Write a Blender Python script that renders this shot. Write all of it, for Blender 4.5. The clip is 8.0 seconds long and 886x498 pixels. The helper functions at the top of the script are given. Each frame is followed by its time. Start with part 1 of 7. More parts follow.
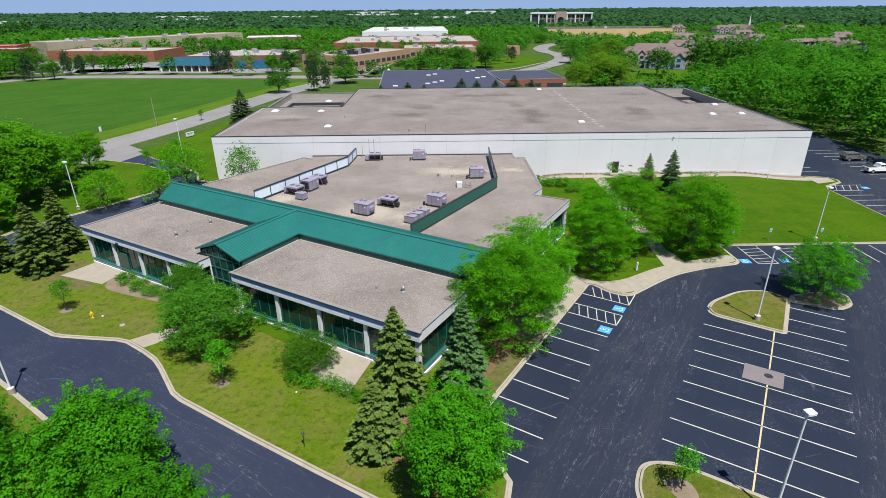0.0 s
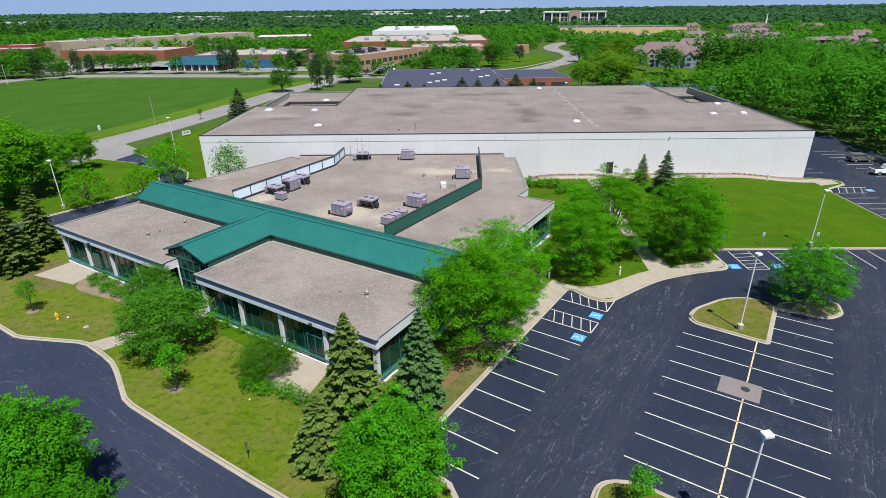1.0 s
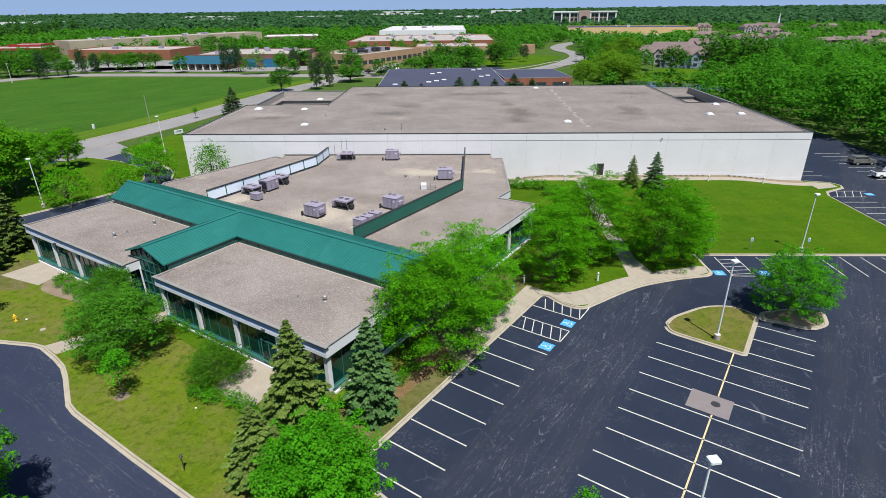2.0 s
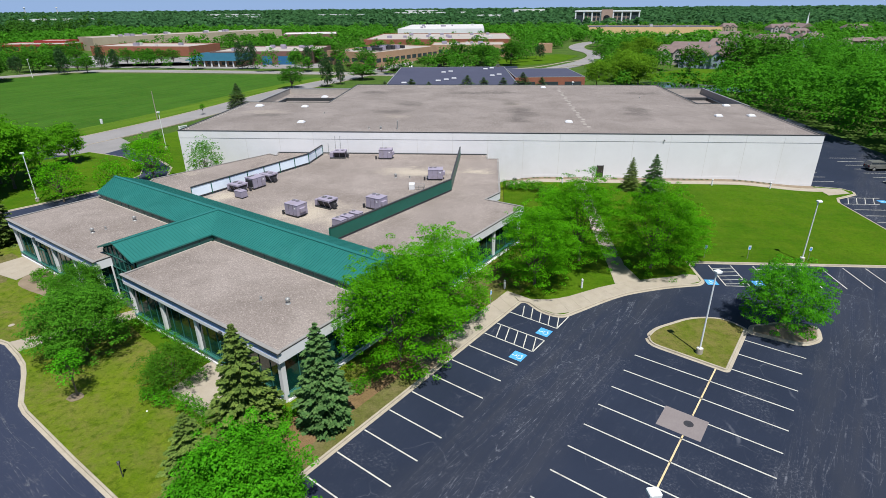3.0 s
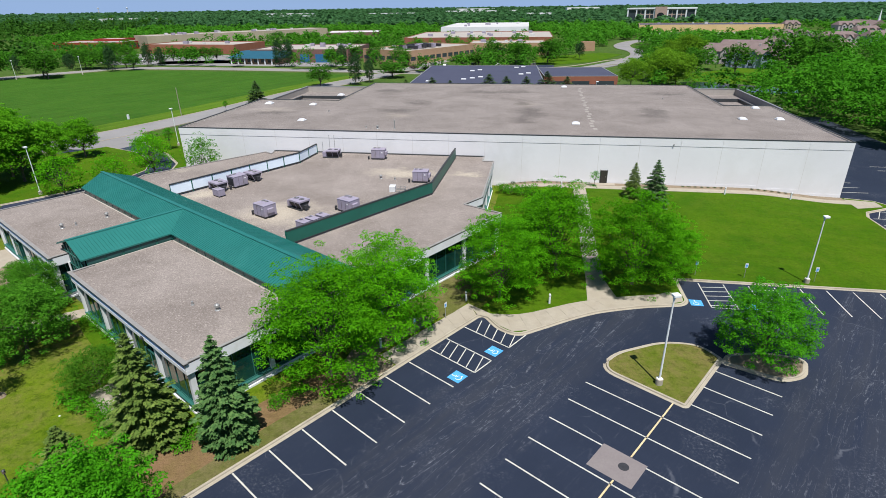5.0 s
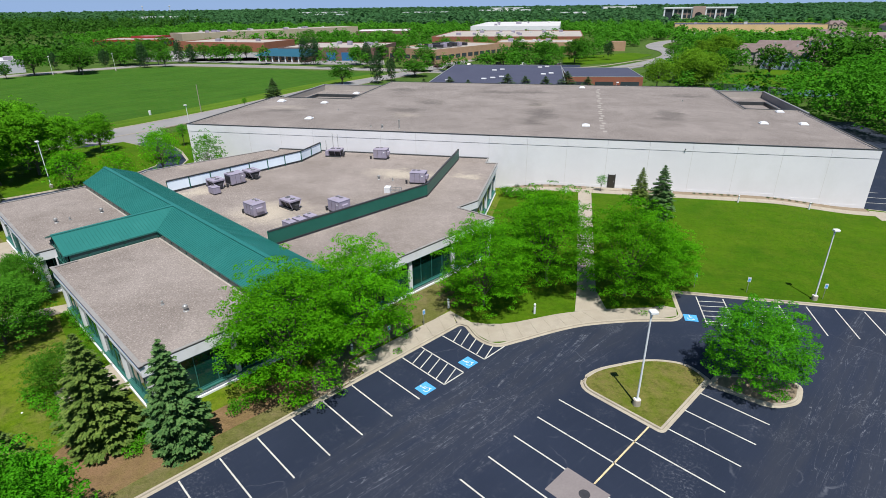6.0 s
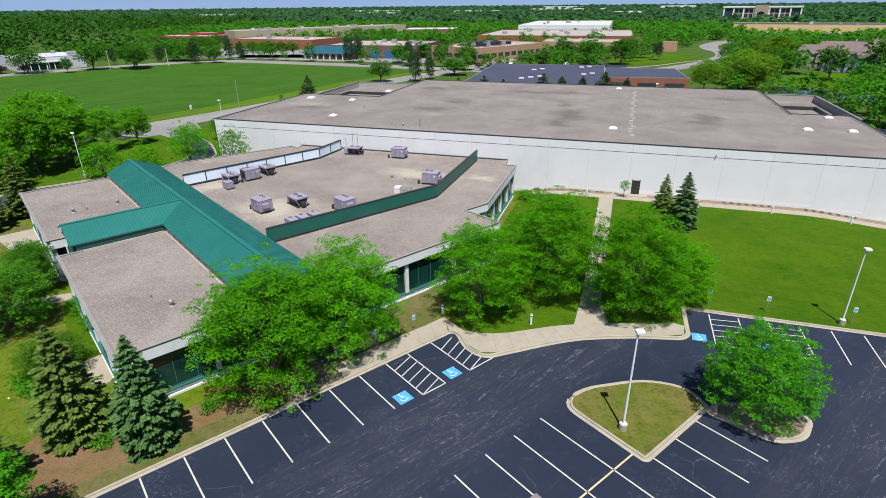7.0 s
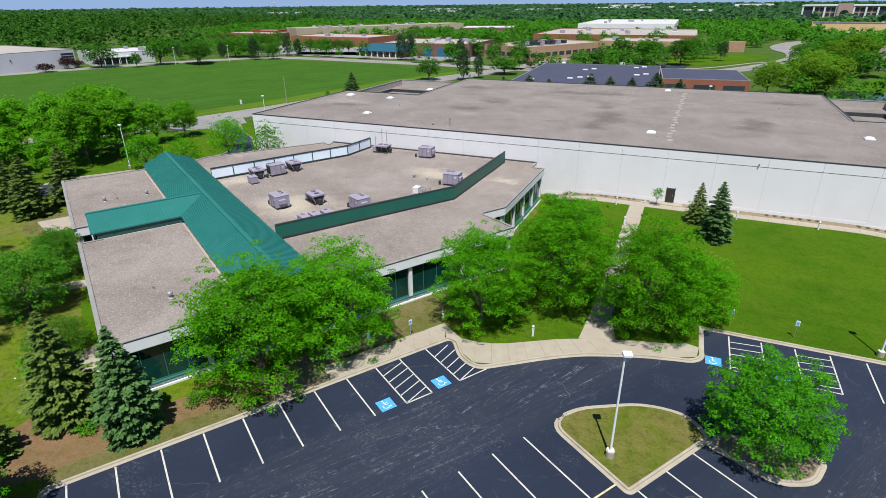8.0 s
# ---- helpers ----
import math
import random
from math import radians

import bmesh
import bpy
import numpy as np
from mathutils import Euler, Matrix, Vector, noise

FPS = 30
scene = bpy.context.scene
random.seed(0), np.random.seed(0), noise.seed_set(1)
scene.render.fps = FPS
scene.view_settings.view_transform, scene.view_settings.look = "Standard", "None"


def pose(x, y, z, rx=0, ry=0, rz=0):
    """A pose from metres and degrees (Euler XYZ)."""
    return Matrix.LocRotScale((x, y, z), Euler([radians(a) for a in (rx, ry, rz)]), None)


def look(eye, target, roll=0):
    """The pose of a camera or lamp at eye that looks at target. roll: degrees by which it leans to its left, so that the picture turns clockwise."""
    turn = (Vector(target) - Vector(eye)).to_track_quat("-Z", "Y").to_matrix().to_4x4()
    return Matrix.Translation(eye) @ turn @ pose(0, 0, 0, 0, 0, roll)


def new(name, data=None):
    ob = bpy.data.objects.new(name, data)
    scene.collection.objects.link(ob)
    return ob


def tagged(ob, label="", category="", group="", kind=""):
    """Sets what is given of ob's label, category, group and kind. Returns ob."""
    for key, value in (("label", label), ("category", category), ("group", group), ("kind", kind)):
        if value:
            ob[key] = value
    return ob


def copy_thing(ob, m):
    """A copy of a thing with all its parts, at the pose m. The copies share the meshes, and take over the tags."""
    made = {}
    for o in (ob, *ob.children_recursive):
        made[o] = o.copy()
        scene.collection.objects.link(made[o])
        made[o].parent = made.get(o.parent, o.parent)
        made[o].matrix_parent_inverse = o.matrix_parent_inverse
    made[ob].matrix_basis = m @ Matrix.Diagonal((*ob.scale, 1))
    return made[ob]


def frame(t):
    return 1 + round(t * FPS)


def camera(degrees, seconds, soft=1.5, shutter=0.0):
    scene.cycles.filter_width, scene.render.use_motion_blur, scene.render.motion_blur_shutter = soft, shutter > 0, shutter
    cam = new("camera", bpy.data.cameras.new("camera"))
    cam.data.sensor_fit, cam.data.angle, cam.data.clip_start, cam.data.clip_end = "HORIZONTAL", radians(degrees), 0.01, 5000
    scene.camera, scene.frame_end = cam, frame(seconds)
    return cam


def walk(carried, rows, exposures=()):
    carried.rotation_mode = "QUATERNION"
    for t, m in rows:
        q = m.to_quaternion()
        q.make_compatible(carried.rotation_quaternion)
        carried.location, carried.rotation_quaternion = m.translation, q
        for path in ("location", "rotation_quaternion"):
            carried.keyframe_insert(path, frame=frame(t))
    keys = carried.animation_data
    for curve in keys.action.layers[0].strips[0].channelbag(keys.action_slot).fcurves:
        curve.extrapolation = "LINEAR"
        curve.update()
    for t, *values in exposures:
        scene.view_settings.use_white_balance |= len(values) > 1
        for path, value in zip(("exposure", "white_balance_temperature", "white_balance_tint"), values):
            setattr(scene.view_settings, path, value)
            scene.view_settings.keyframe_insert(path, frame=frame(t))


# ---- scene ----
cam = camera(78.3, 8.0, soft=0.8)
PATH = [
    (0, (-0.223, 0.516, 30.424), (-0.204, 2.343, 29.611), -0.5),
    (0.5, (2.057, 1.398, 30.218), (2.05, 3.225, 29.404), -0.6),
    (1, (4.348, 2.337, 29.98), (4.317, 4.163, 29.166), -0.7),
    (1.5, (6.587, 3.325, 29.745), (6.537, 5.152, 28.931), -0.7),
    (2, (8.77, 4.395, 29.459), (8.702, 6.221, 28.646), -0.7),
    (2.2, (9.631, 4.847, 29.392), (9.553, 6.672, 28.577), -0.5),
    (3.5, (15.482, 7.563, 28.807), (15.302, 9.381, 27.992), -0.7),
    (4, (17.588, 8.588, 28.714), (17.37, 10.401, 27.898), -0.7),
    (4.5, (19.849, 9.79, 28.577), (19.586, 11.597, 27.76), -0.8),
    (6, (26.347, 13.75, 28.254), (25.936, 15.527, 27.435), -0.7),
    (6.5, (28.475, 15.213, 28.099), (27.99, 16.972, 27.279), -0.7),
    (7, (30.456, 16.693, 27.975), (29.89, 18.426, 27.154), -0.6),
    (7.5, (32.45, 18.195, 27.876), (31.795, 19.896, 27.053), -0.6),
    (8, (34.368, 19.807, 27.83), (33.622, 21.469, 27.006), -0.6),
]
walk(cam, [(t, look(eye, target, roll)) for t, eye, target, roll in PATH])

from mathutils.geometry import tessellate_polygon

# ---- daylight ----
SUN_DIR = Vector((1.55 * 0.39, -3.5 * 0.39, 3.2)).normalized()
world = bpy.data.worlds.new("sky")
scene.world = world
world.use_nodes = True
wn = world.node_tree.nodes
sky = wn.new("ShaderNodeTexSky")
sky.sky_type, sky.sun_disc = "NISHITA", False
sky.sun_elevation = math.asin(SUN_DIR.z)
sky.sun_rotation = math.atan2(SUN_DIR.x, SUN_DIR.y)
sky.air_density, sky.dust_density, sky.ozone_density = 1.0, 0.0, 3.0
tint = wn.new("ShaderNodeMix")
tint.data_type, tint.blend_type = "RGBA", "MULTIPLY"
tint.inputs[0].default_value, tint.inputs[7].default_value = 1.0, (0.72, 0.86, 1.0, 1)
world.node_tree.links.new(sky.outputs[0], tint.inputs[6])
world.node_tree.links.new(tint.outputs[2], wn["Background"].inputs[0])
wn["Background"].inputs[1].default_value = 0.063
sun = new("sun", bpy.data.lights.new("sun", "SUN"))
sun.data.energy, sun.data.angle, sun.data.color = 5.0, radians(0.53), (0.98, 0.96, 0.92)
sun.matrix_basis = look((0, 0, 60), Vector((0, 0, 60)) - SUN_DIR)
scene.view_settings.exposure = 0.55

SKY_LOW = bpy.data.materials.new("low_sky")
SKY_LOW.use_nodes = True
glow = SKY_LOW.node_tree.nodes.new("ShaderNodeEmission")
glow.inputs[0].default_value, glow.inputs[1].default_value = (0.34, 0.50, 0.80, 1), 0.62
SKY_LOW.node_tree.links.new(glow.outputs[0], SKY_LOW.node_tree.nodes["Material Output"].inputs["Surface"])

# ---- small helpers ----
LOT_AT, LOT_TURN = (-2.0, 40.0), radians(-33)      # parking rows
OFF_AT, OFF_TURN = (-1.88, 39.95), radians(-31)    # office wings


def L(u, v):
    c, s = math.cos(LOT_TURN), math.sin(LOT_TURN)
    return (LOT_AT[0] + u * c - v * s, LOT_AT[1] + u * s + v * c)


def P(p, q):
    c, s = math.cos(OFF_TURN), math.sin(OFF_TURN)
    return (OFF_AT[0] + p * c - q * s, OFF_AT[1] + p * s + q * c)


def step(a, b, x):
    k = min(1.0, max(0.0, (x - a) / (b - a)))
    return k * k * (3 - 2 * k)


def rise(x, y):
    """The lawn's gentle rise towards the warehouse."""
    return 1.05 * step(73, 97, y) * step(69, 55, x) * step(14, 24, x)


def mesh_of(bm, name="mesh"):
    me = bpy.data.meshes.new(name)
    bmesh.ops.recalc_face_normals(bm, faces=bm.faces)
    bm.to_mesh(me)
    bm.free()
    return me


def thing(name, at=(0, 0, 0), turn=0.0, label="", category="", group="", kind=""):
    ob = new(name)
    ob.empty_display_size = 0.3
    ob.matrix_basis = Matrix.Translation(at) @ Matrix.Rotation(turn, 4, "Z")
    return tagged(ob, label, category, group, kind)


def part(name, bm, material, parent=None, label="", world_space=False):
    me = bm if isinstance(bm, bpy.types.Mesh) else mesh_of(bm, name)
    ob = new(name, me)
    if material is not None and not me.materials:
        me.materials.append(material)
    if parent is not None:
        ob.parent = parent
        if world_space:
            chain, up = Matrix(), parent
            while up is not None:
                chain = up.matrix_basis @ chain
                up = up.parent
            me.transform(chain.inverted())
    return tagged(ob, label)


def solo(name, bm, material, label, category, group="", kind=""):
    return tagged(part(name, bm, material), label, category, group, kind)


def box(bm, x0, y0, z0, x1, y1, z1, bevel=0.0):
    made = bmesh.ops.create_cube(bm, size=1)["verts"]
    for v in made:
        v.co = Vector((x0 + (v.co.x + .5) * (x1 - x0), y0 + (v.co.y + .5) * (y1 - y0), z0 + (v.co.z + .5) * (z1 - z0)))
    if bevel:
        edges = {e for v in made for e in v.link_edges}
        bmesh.ops.bevel(bm, geom=list(edges), offset=bevel, segments=1, affect="EDGES")


def a_box(*size, bevel=0.0):
    bm = bmesh.new()
    box(bm, *size, bevel=bevel)
    return bm


def tube(bm, a, b, r0, r1=None, n=8):
    """A tapered rod from a to b."""
    a, b = Vector(a), Vector(b)
    r1 = r0 if r1 is None else r1
    m = Matrix.Translation((a + b) / 2) @ (b - a).to_track_quat("Z", "Y").to_matrix().to_4x4()
    bmesh.ops.create_cone(bm, cap_ends=True, segments=n, radius1=r0, radius2=r1, depth=(b - a).length, matrix=m)


def a_tube(*args, **kw):
    bm = bmesh.new()
    tube(bm, *args, **kw)
    return bm


def along(bm, a, b, z0, z1, right, left=0.0, e0=0.0, e1=0.0, top=None):
    """A bar along the ground line a-b, from left metres to its left to right metres to its right; top: other height at b."""
    a, b = Vector((a[0], a[1])), Vector((b[0], b[1]))
    d = (b - a).normalized()
    n = Vector((d.y, -d.x))
    a, b = a - d * e0, b + d * e1
    za, zb = (z0, z1), (z0, z1) if top is None else top
    ring = []
    for p, (lo, hi) in ((a, za), (b, zb)):
        for k, z in ((-left, lo), (right, lo), (right, hi), (-left, hi)):
            ring.append(bm.verts.new((p.x + n.x * k, p.y + n.y * k, z)))
    q = ring
    for f in ((0, 1, 2, 3), (7, 6, 5, 4), (0, 4, 5, 1), (1, 5, 6, 2), (2, 6, 7, 3), (3, 7, 4, 0)):
        bm.faces.new([q[i] for i in f])


def a_bar(*args, **kw):
    bm = bmesh.new()
    along(bm, *args, **kw)
    return bm


def prism(bm, pts, z0, z1):
    low = [bm.verts.new((x, y, z0)) for x, y in pts]
    top = [bm.verts.new((x, y, z1)) for x, y in pts]
    n = len(pts)
    for i in range(n):
        bm.faces.new((low[i], low[(i + 1) % n], top[(i + 1) % n], top[i]))
    for i, j, k in tessellate_polygon([[Vector((x, y, 0)) for x, y in pts]]):
        bm.faces.new((top[i], top[j], top[k]))
        bm.faces.new((low[k], low[j], low[i]))


def sheet(pts, z, skirt=0.25, cells=0.0, shaped=False):
    """A slab with the outline pts whose top lies at z; cells: size of the grid that lets it follow the rise."""
    bm = bmesh.new()
    prism(bm, pts, z - skirt, z)
    if cells:
        for axis in (0, 1):
            vals = [p[axis] for p in pts]
            k = math.floor(min(vals) / cells) * cells + cells
            while k < max(vals):
                co, no = [0, 0, 0], [0, 0, 0]
                co[axis], no[axis] = k, 1
                bmesh.ops.bisect_plane(bm, geom=bm.verts[:] + bm.edges[:] + bm.faces[:], plane_co=co, plane_no=no)
                k += cells
    if shaped:
        for v in bm.verts:
            v.co.z += rise(v.co.x, v.co.y)
    return bm


def ribbon(pts, half):
    """The two edges of a strip of that half width along the line pts."""
    left, right = [], []
    for i, p in enumerate(pts):
        a, b = Vector(pts[max(i - 1, 0)]), Vector(pts[min(i + 1, len(pts) - 1)])
        d = (b - a).normalized()
        left.append((p[0] - d.y * half, p[1] + d.x * half))
        right.append((p[0] + d.y * half, p[1] - d.x * half))
    return left, right


def smooth_line(pts, n=6):
    """Catmull-Rom through pts."""
    out = []
    for i in range(len(pts) - 1):
        p = [Vector(pts[min(max(i + k, 0), len(pts) - 1)]) for k in (-1, 0, 1, 2)]
        for j in range(n):
            t = j / n
            q = 0.5 * (2 * p[1] + (p[2] - p[0]) * t + (2 * p[0] - 5 * p[1] + 4 * p[2] - p[3]) * t * t + (3 * p[1] - p[0] - 3 * p[2] + p[3]) * t ** 3)
            out.append((q.x, q.y))
    return out + [tuple(pts[-1])]


def kerb_mesh(pts, closed=False):
    """Concrete kerb with its gutter, the road on the line's right-hand side."""
    bm = bmesh.new()
    n = len(pts)
    prof = [(-0.17, -0.1), (-0.17, 0.13), (-0.14, 0.155), (-0.03, 0.155), (0.0, 0.13), (0.02, 0.022), (0.27, 0.012), (0.27, -0.1)]
    rows = []
    for i in range(n):
        a = Vector(pts[(i - 1) % n if closed else max(i - 1, 0)])
        p = Vector(pts[i])
        b = Vector(pts[(i + 1) % n if closed else min(i + 1, n - 1)])
        d0 = (p - a).normalized() if (p - a).length > 1e-6 else (b - p).normalized()
        d1 = (b - p).normalized() if (b - p).length > 1e-6 else d0
        d = (d0 + d1).normalized()
        k = 1 / max(0.5, d.dot(d0))
        nrm = Vector((d.y, -d.x)) * k
        z = rise(p.x, p.y)
        rows.append([bm.verts.new((p.x + nrm.x * o, p.y + nrm.y * o, h + z)) for o, h in prof])
    for i in range(n if closed else n - 1):
        r, s = rows[i], rows[(i + 1) % n]
        for j in range(len(prof) - 1):
            bm.faces.new((r[j], s[j], s[j + 1], r[j + 1]))
    if not closed:
        bm.faces.new(rows[0])
        bm.faces.new(rows[-1][::-1])
    return bm


def divide(pts, size):
    """More points on a line, none further apart than size."""
    out = []
    for a, b in zip(pts, pts[1:]):
        n = max(1, math.ceil((Vector(b) - Vector(a)).length / size))
        out += [(a[0] + (b[0] - a[0]) * i / n, a[1] + (b[1] - a[1]) * i / n) for i in range(n)]
    return out + [pts[-1]]


# ---- materials ----
def nodes_of(name):
    m = bpy.data.materials.new(name)
    m.use_nodes = True
    return m, m.node_tree.nodes, m.node_tree.links, m.node_tree.nodes["Principled BSDF"]


def mixed(nd, ln, fac, a, b, blend="MIX"):
    mx = nd.new("ShaderNodeMix")
    mx.data_type, mx.blend_type = "RGBA", blend
    for sock, val in ((mx.inputs[0], fac), (mx.inputs[6], a), (mx.inputs[7], b)):
        if isinstance(val, bpy.types.NodeSocket):
            ln.new(val, sock)
        else:
            sock.default_value = val if isinstance(val, float) else (*val, 1)
    return mx.outputs[2]


def place(nd, ln, scale=(1, 1, 1), turn=0.0, local=False):
    geo = nd.new("ShaderNodeTexCoord") if local else nd.new("ShaderNodeNewGeometry")
    mp = nd.new("ShaderNodeMapping")
    mp.inputs["Rotation"].default_value = (0, 0, turn)
    mp.inputs["Scale"].default_value = scale
    rot = nd.new("ShaderNodeVectorRotate")
    rot.rotation_type = "Z_AXIS"
    rot.inputs["Angle"].default_value = turn
    mp.inputs["Rotation"].default_value = (0, 0, 0)
    ln.new(geo.outputs["Object"] if local else geo.outputs["Position"], rot.inputs["Vector"])
    ln.new(rot.outputs[0], mp.inputs["Vector"])
    return mp.outputs[0]


def grain(nd, ln, vec, scale, lo=0.35, hi=0.65, detail=4.0, rough=0.6, warp=0.0):
    """A noise mask between lo and hi."""
    t = nd.new("ShaderNodeTexNoise")
    t.inputs["Scale"].default_value, t.inputs["Detail"].default_value = scale, detail
    t.inputs["Roughness"].default_value, t.inputs["Distortion"].default_value = rough, warp
    ln.new(vec, t.inputs["Vector"])
    r = nd.new("ShaderNodeMapRange")
    r.inputs[1].default_value, r.inputs[2].default_value = lo, hi
    ln.new(t.outputs[0], r.inputs[0])
    return r.outputs[0]


def times(nd, ln, a, b):
    m = nd.new("ShaderNodeMath")
    m.operation = "MULTIPLY"
    for s, v in zip(m.inputs, (a, b)):
        if isinstance(v, bpy.types.NodeSocket):
            ln.new(v, s)
        else:
            s.default_value = v
    return m.outputs[0]


def bumped(nd, ln, bs, height, strength, dist=0.02):
    b = nd.new("ShaderNodeBump")
    b.inputs["Strength"].default_value, b.inputs["Distance"].default_value = strength, dist
    ln.new(height, b.inputs["Height"])
    ln.new(b.outputs[0], bs.inputs["Normal"])


def surface(name, col, col2, rough=0.8, coarse=0.4, fine=12.0, metal=0.0, dirt=None, dirt_scale=0.15, bump=0.2, fine_amount=0.25, spec=0.4):
    """Two colours mixed by a coarse noise, a fine grain, and dirt in blotches."""
    m, nd, ln, bs = nodes_of(name)
    vec = place(nd, ln)
    c = mixed(nd, ln, grain(nd, ln, vec, coarse, 0.3, 0.7), col, col2)
    f = grain(nd, ln, vec, fine, 0.25, 0.75, 3.0)
    c = mixed(nd, ln, times(nd, ln, f, fine_amount), c, tuple(x * 0.45 for x in col))
    if dirt:
        c = mixed(nd, ln, times(nd, ln, grain(nd, ln, vec, dirt_scale, 0.52, 0.72, 6.0, 0.65, 0.4), 0.6), c, dirt)
    ln.new(c, bs.inputs["Base Color"])
    bs.inputs["Roughness"].default_value, bs.inputs["Metallic"].default_value = rough, metal
    bs.inputs["Specular IOR Level"].default_value = spec
    if bump:
        bumped(nd, ln, bs, f, bump)
    return m


def spots(nd, ln, c, places, colour, amount):
    """Blotches of an uneven outline round given places: (x, y, rx, ry)."""
    vec = place(nd, ln)
    wob = nd.new("ShaderNodeTexNoise")
    wob.inputs["Scale"].default_value, wob.inputs["Detail"].default_value = 0.22, 8.0
    wob.inputs["Roughness"].default_value = 0.72
    ln.new(vec, wob.inputs["Vector"])
    off = nd.new("ShaderNodeVectorMath")
    off.operation = "MULTIPLY_ADD"
    ln.new(wob.outputs["Color"], off.inputs[0])
    off.inputs[1].default_value, off.inputs[2].default_value = (11, 11, 0), (-5.5, -5.5, 0)
    add = nd.new("ShaderNodeVectorMath")
    ln.new(vec, add.inputs[0])
    ln.new(off.outputs[0], add.inputs[1])
    for x, y, rx, ry in places:
        sub = nd.new("ShaderNodeVectorMath")
        sub.operation = "SUBTRACT"
        sub.inputs[1].default_value = (x, y, 0)
        ln.new(add.outputs[0], sub.inputs[0])
        sc = nd.new("ShaderNodeVectorMath")
        sc.operation = "MULTIPLY"
        sc.inputs[1].default_value = (1 / rx, 1 / ry, 0)
        ln.new(sub.outputs[0], sc.inputs[0])
        le = nd.new("ShaderNodeVectorMath")
        le.operation = "LENGTH"
        ln.new(sc.outputs[0], le.inputs[0])
        r = nd.new("ShaderNodeMapRange")
        r.interpolation_type = "SMOOTHSTEP"
        r.inputs[1].default_value, r.inputs[2].default_value = 1.15, 0.1
        ln.new(le.outputs["Value"], r.inputs[0])
        c = mixed(nd, ln, times(nd, ln, r.outputs[0], amount), c, colour)
    return c


def gravel_roof(name, a, b, dark_spots=(), light_spots=(), light=0.9):
    m, nd, ln, bs = nodes_of(name)
    vec = place(nd, ln)
    c = mixed(nd, ln, grain(nd, ln, vec, 0.12, 0.35, 0.65, 6.0, 0.65, 0.5), tuple(x * 0.86 for x in a), tuple(x * 1.1 for x in b))
    blot = times(nd, ln, grain(nd, ln, vec, 0.35, 0.50, 0.72, 7.0, 0.7, 0.6), 0.55)
    c = mixed(nd, ln, blot, c, tuple(x * 0.62 for x in a))
    c = spots(nd, ln, c, light_spots, (0.50, 0.44, 0.35), light)
    c = spots(nd, ln, c, dark_spots, (0.075, 0.066, 0.062), 0.72)
    f = grain(nd, ln, vec, 6.5, 0.36, 0.66, 5.0, 0.85)
    c = mixed(nd, ln, times(nd, ln, f, 0.72), c, tuple(x * 0.42 for x in a))
    g = grain(nd, ln, vec, 6.0, 0.53, 0.68, 5.0, 0.85)
    c = mixed(nd, ln, times(nd, ln, g, 0.7), c, tuple(x * 1.75 for x in b))
    ln.new(c, bs.inputs["Base Color"])
    bs.inputs["Roughness"].default_value = 0.95
    bs.inputs["Specular IOR Level"].default_value = 0.1
    bumped(nd, ln, bs, f, 0.5, 0.05)
    return m


def grass(name, a, b, dry, dry_amount=0.5, mow=0.0, worn=0.0, mow_turn=0.0, clumps=0.5):
    m, nd, ln, bs = nodes_of(name)
    vec = place(nd, ln)
    c = mixed(nd, ln, grain(nd, ln, vec, 0.09, 0.35, 0.65, 5.0), a, b)
    c = mixed(nd, ln, times(nd, ln, grain(nd, ln, vec, 0.38, 0.42, 0.68, 8.0, 0.72), dry_amount), c, dry)
    if worn:
        w = times(nd, ln, grain(nd, ln, vec, 0.13, 0.40, 0.60, 6.0, 0.65, 0.5), grain(nd, ln, vec, 1.1, 0.32, 0.6, 6.0, 0.75))
        c = mixed(nd, ln, times(nd, ln, w, worn), c, (0.20, 0.145, 0.065))
    if mow:
        w = grain(nd, ln, place(nd, ln, (0.05, 0.9, 1), mow_turn), 0.5, 0.4, 0.6, 2.0)
        c = mixed(nd, ln, times(nd, ln, w, mow), c, tuple(x * 1.5 for x in b))
    # tufts: darker and lighter clumps of blades
    c = mixed(nd, ln, times(nd, ln, grain(nd, ln, vec, 1.5, 0.50, 0.64, 6.0, 0.7, 0.3), clumps), c, tuple(x * 0.52 for x in a))
    c = mixed(nd, ln, times(nd, ln, grain(nd, ln, place(nd, ln, (1.3, 1, 1), 0.7), 2.1, 0.54, 0.66, 6.0, 0.7), clumps * 0.8), c, tuple(x * 1.45 for x in b))
    f = grain(nd, ln, vec, 5.0, 0.3, 0.7, 5.0, 0.75)
    c = mixed(nd, ln, times(nd, ln, f, 0.4), c, tuple(x * 0.45 for x in a))
    ln.new(c, bs.inputs["Base Color"])
    bs.inputs["Roughness"].default_value = 1.0
    bs.inputs["Specular IOR Level"].default_value = 0.05
    bumped(nd, ln, bs, f, 0.8, 0.08)
    return m


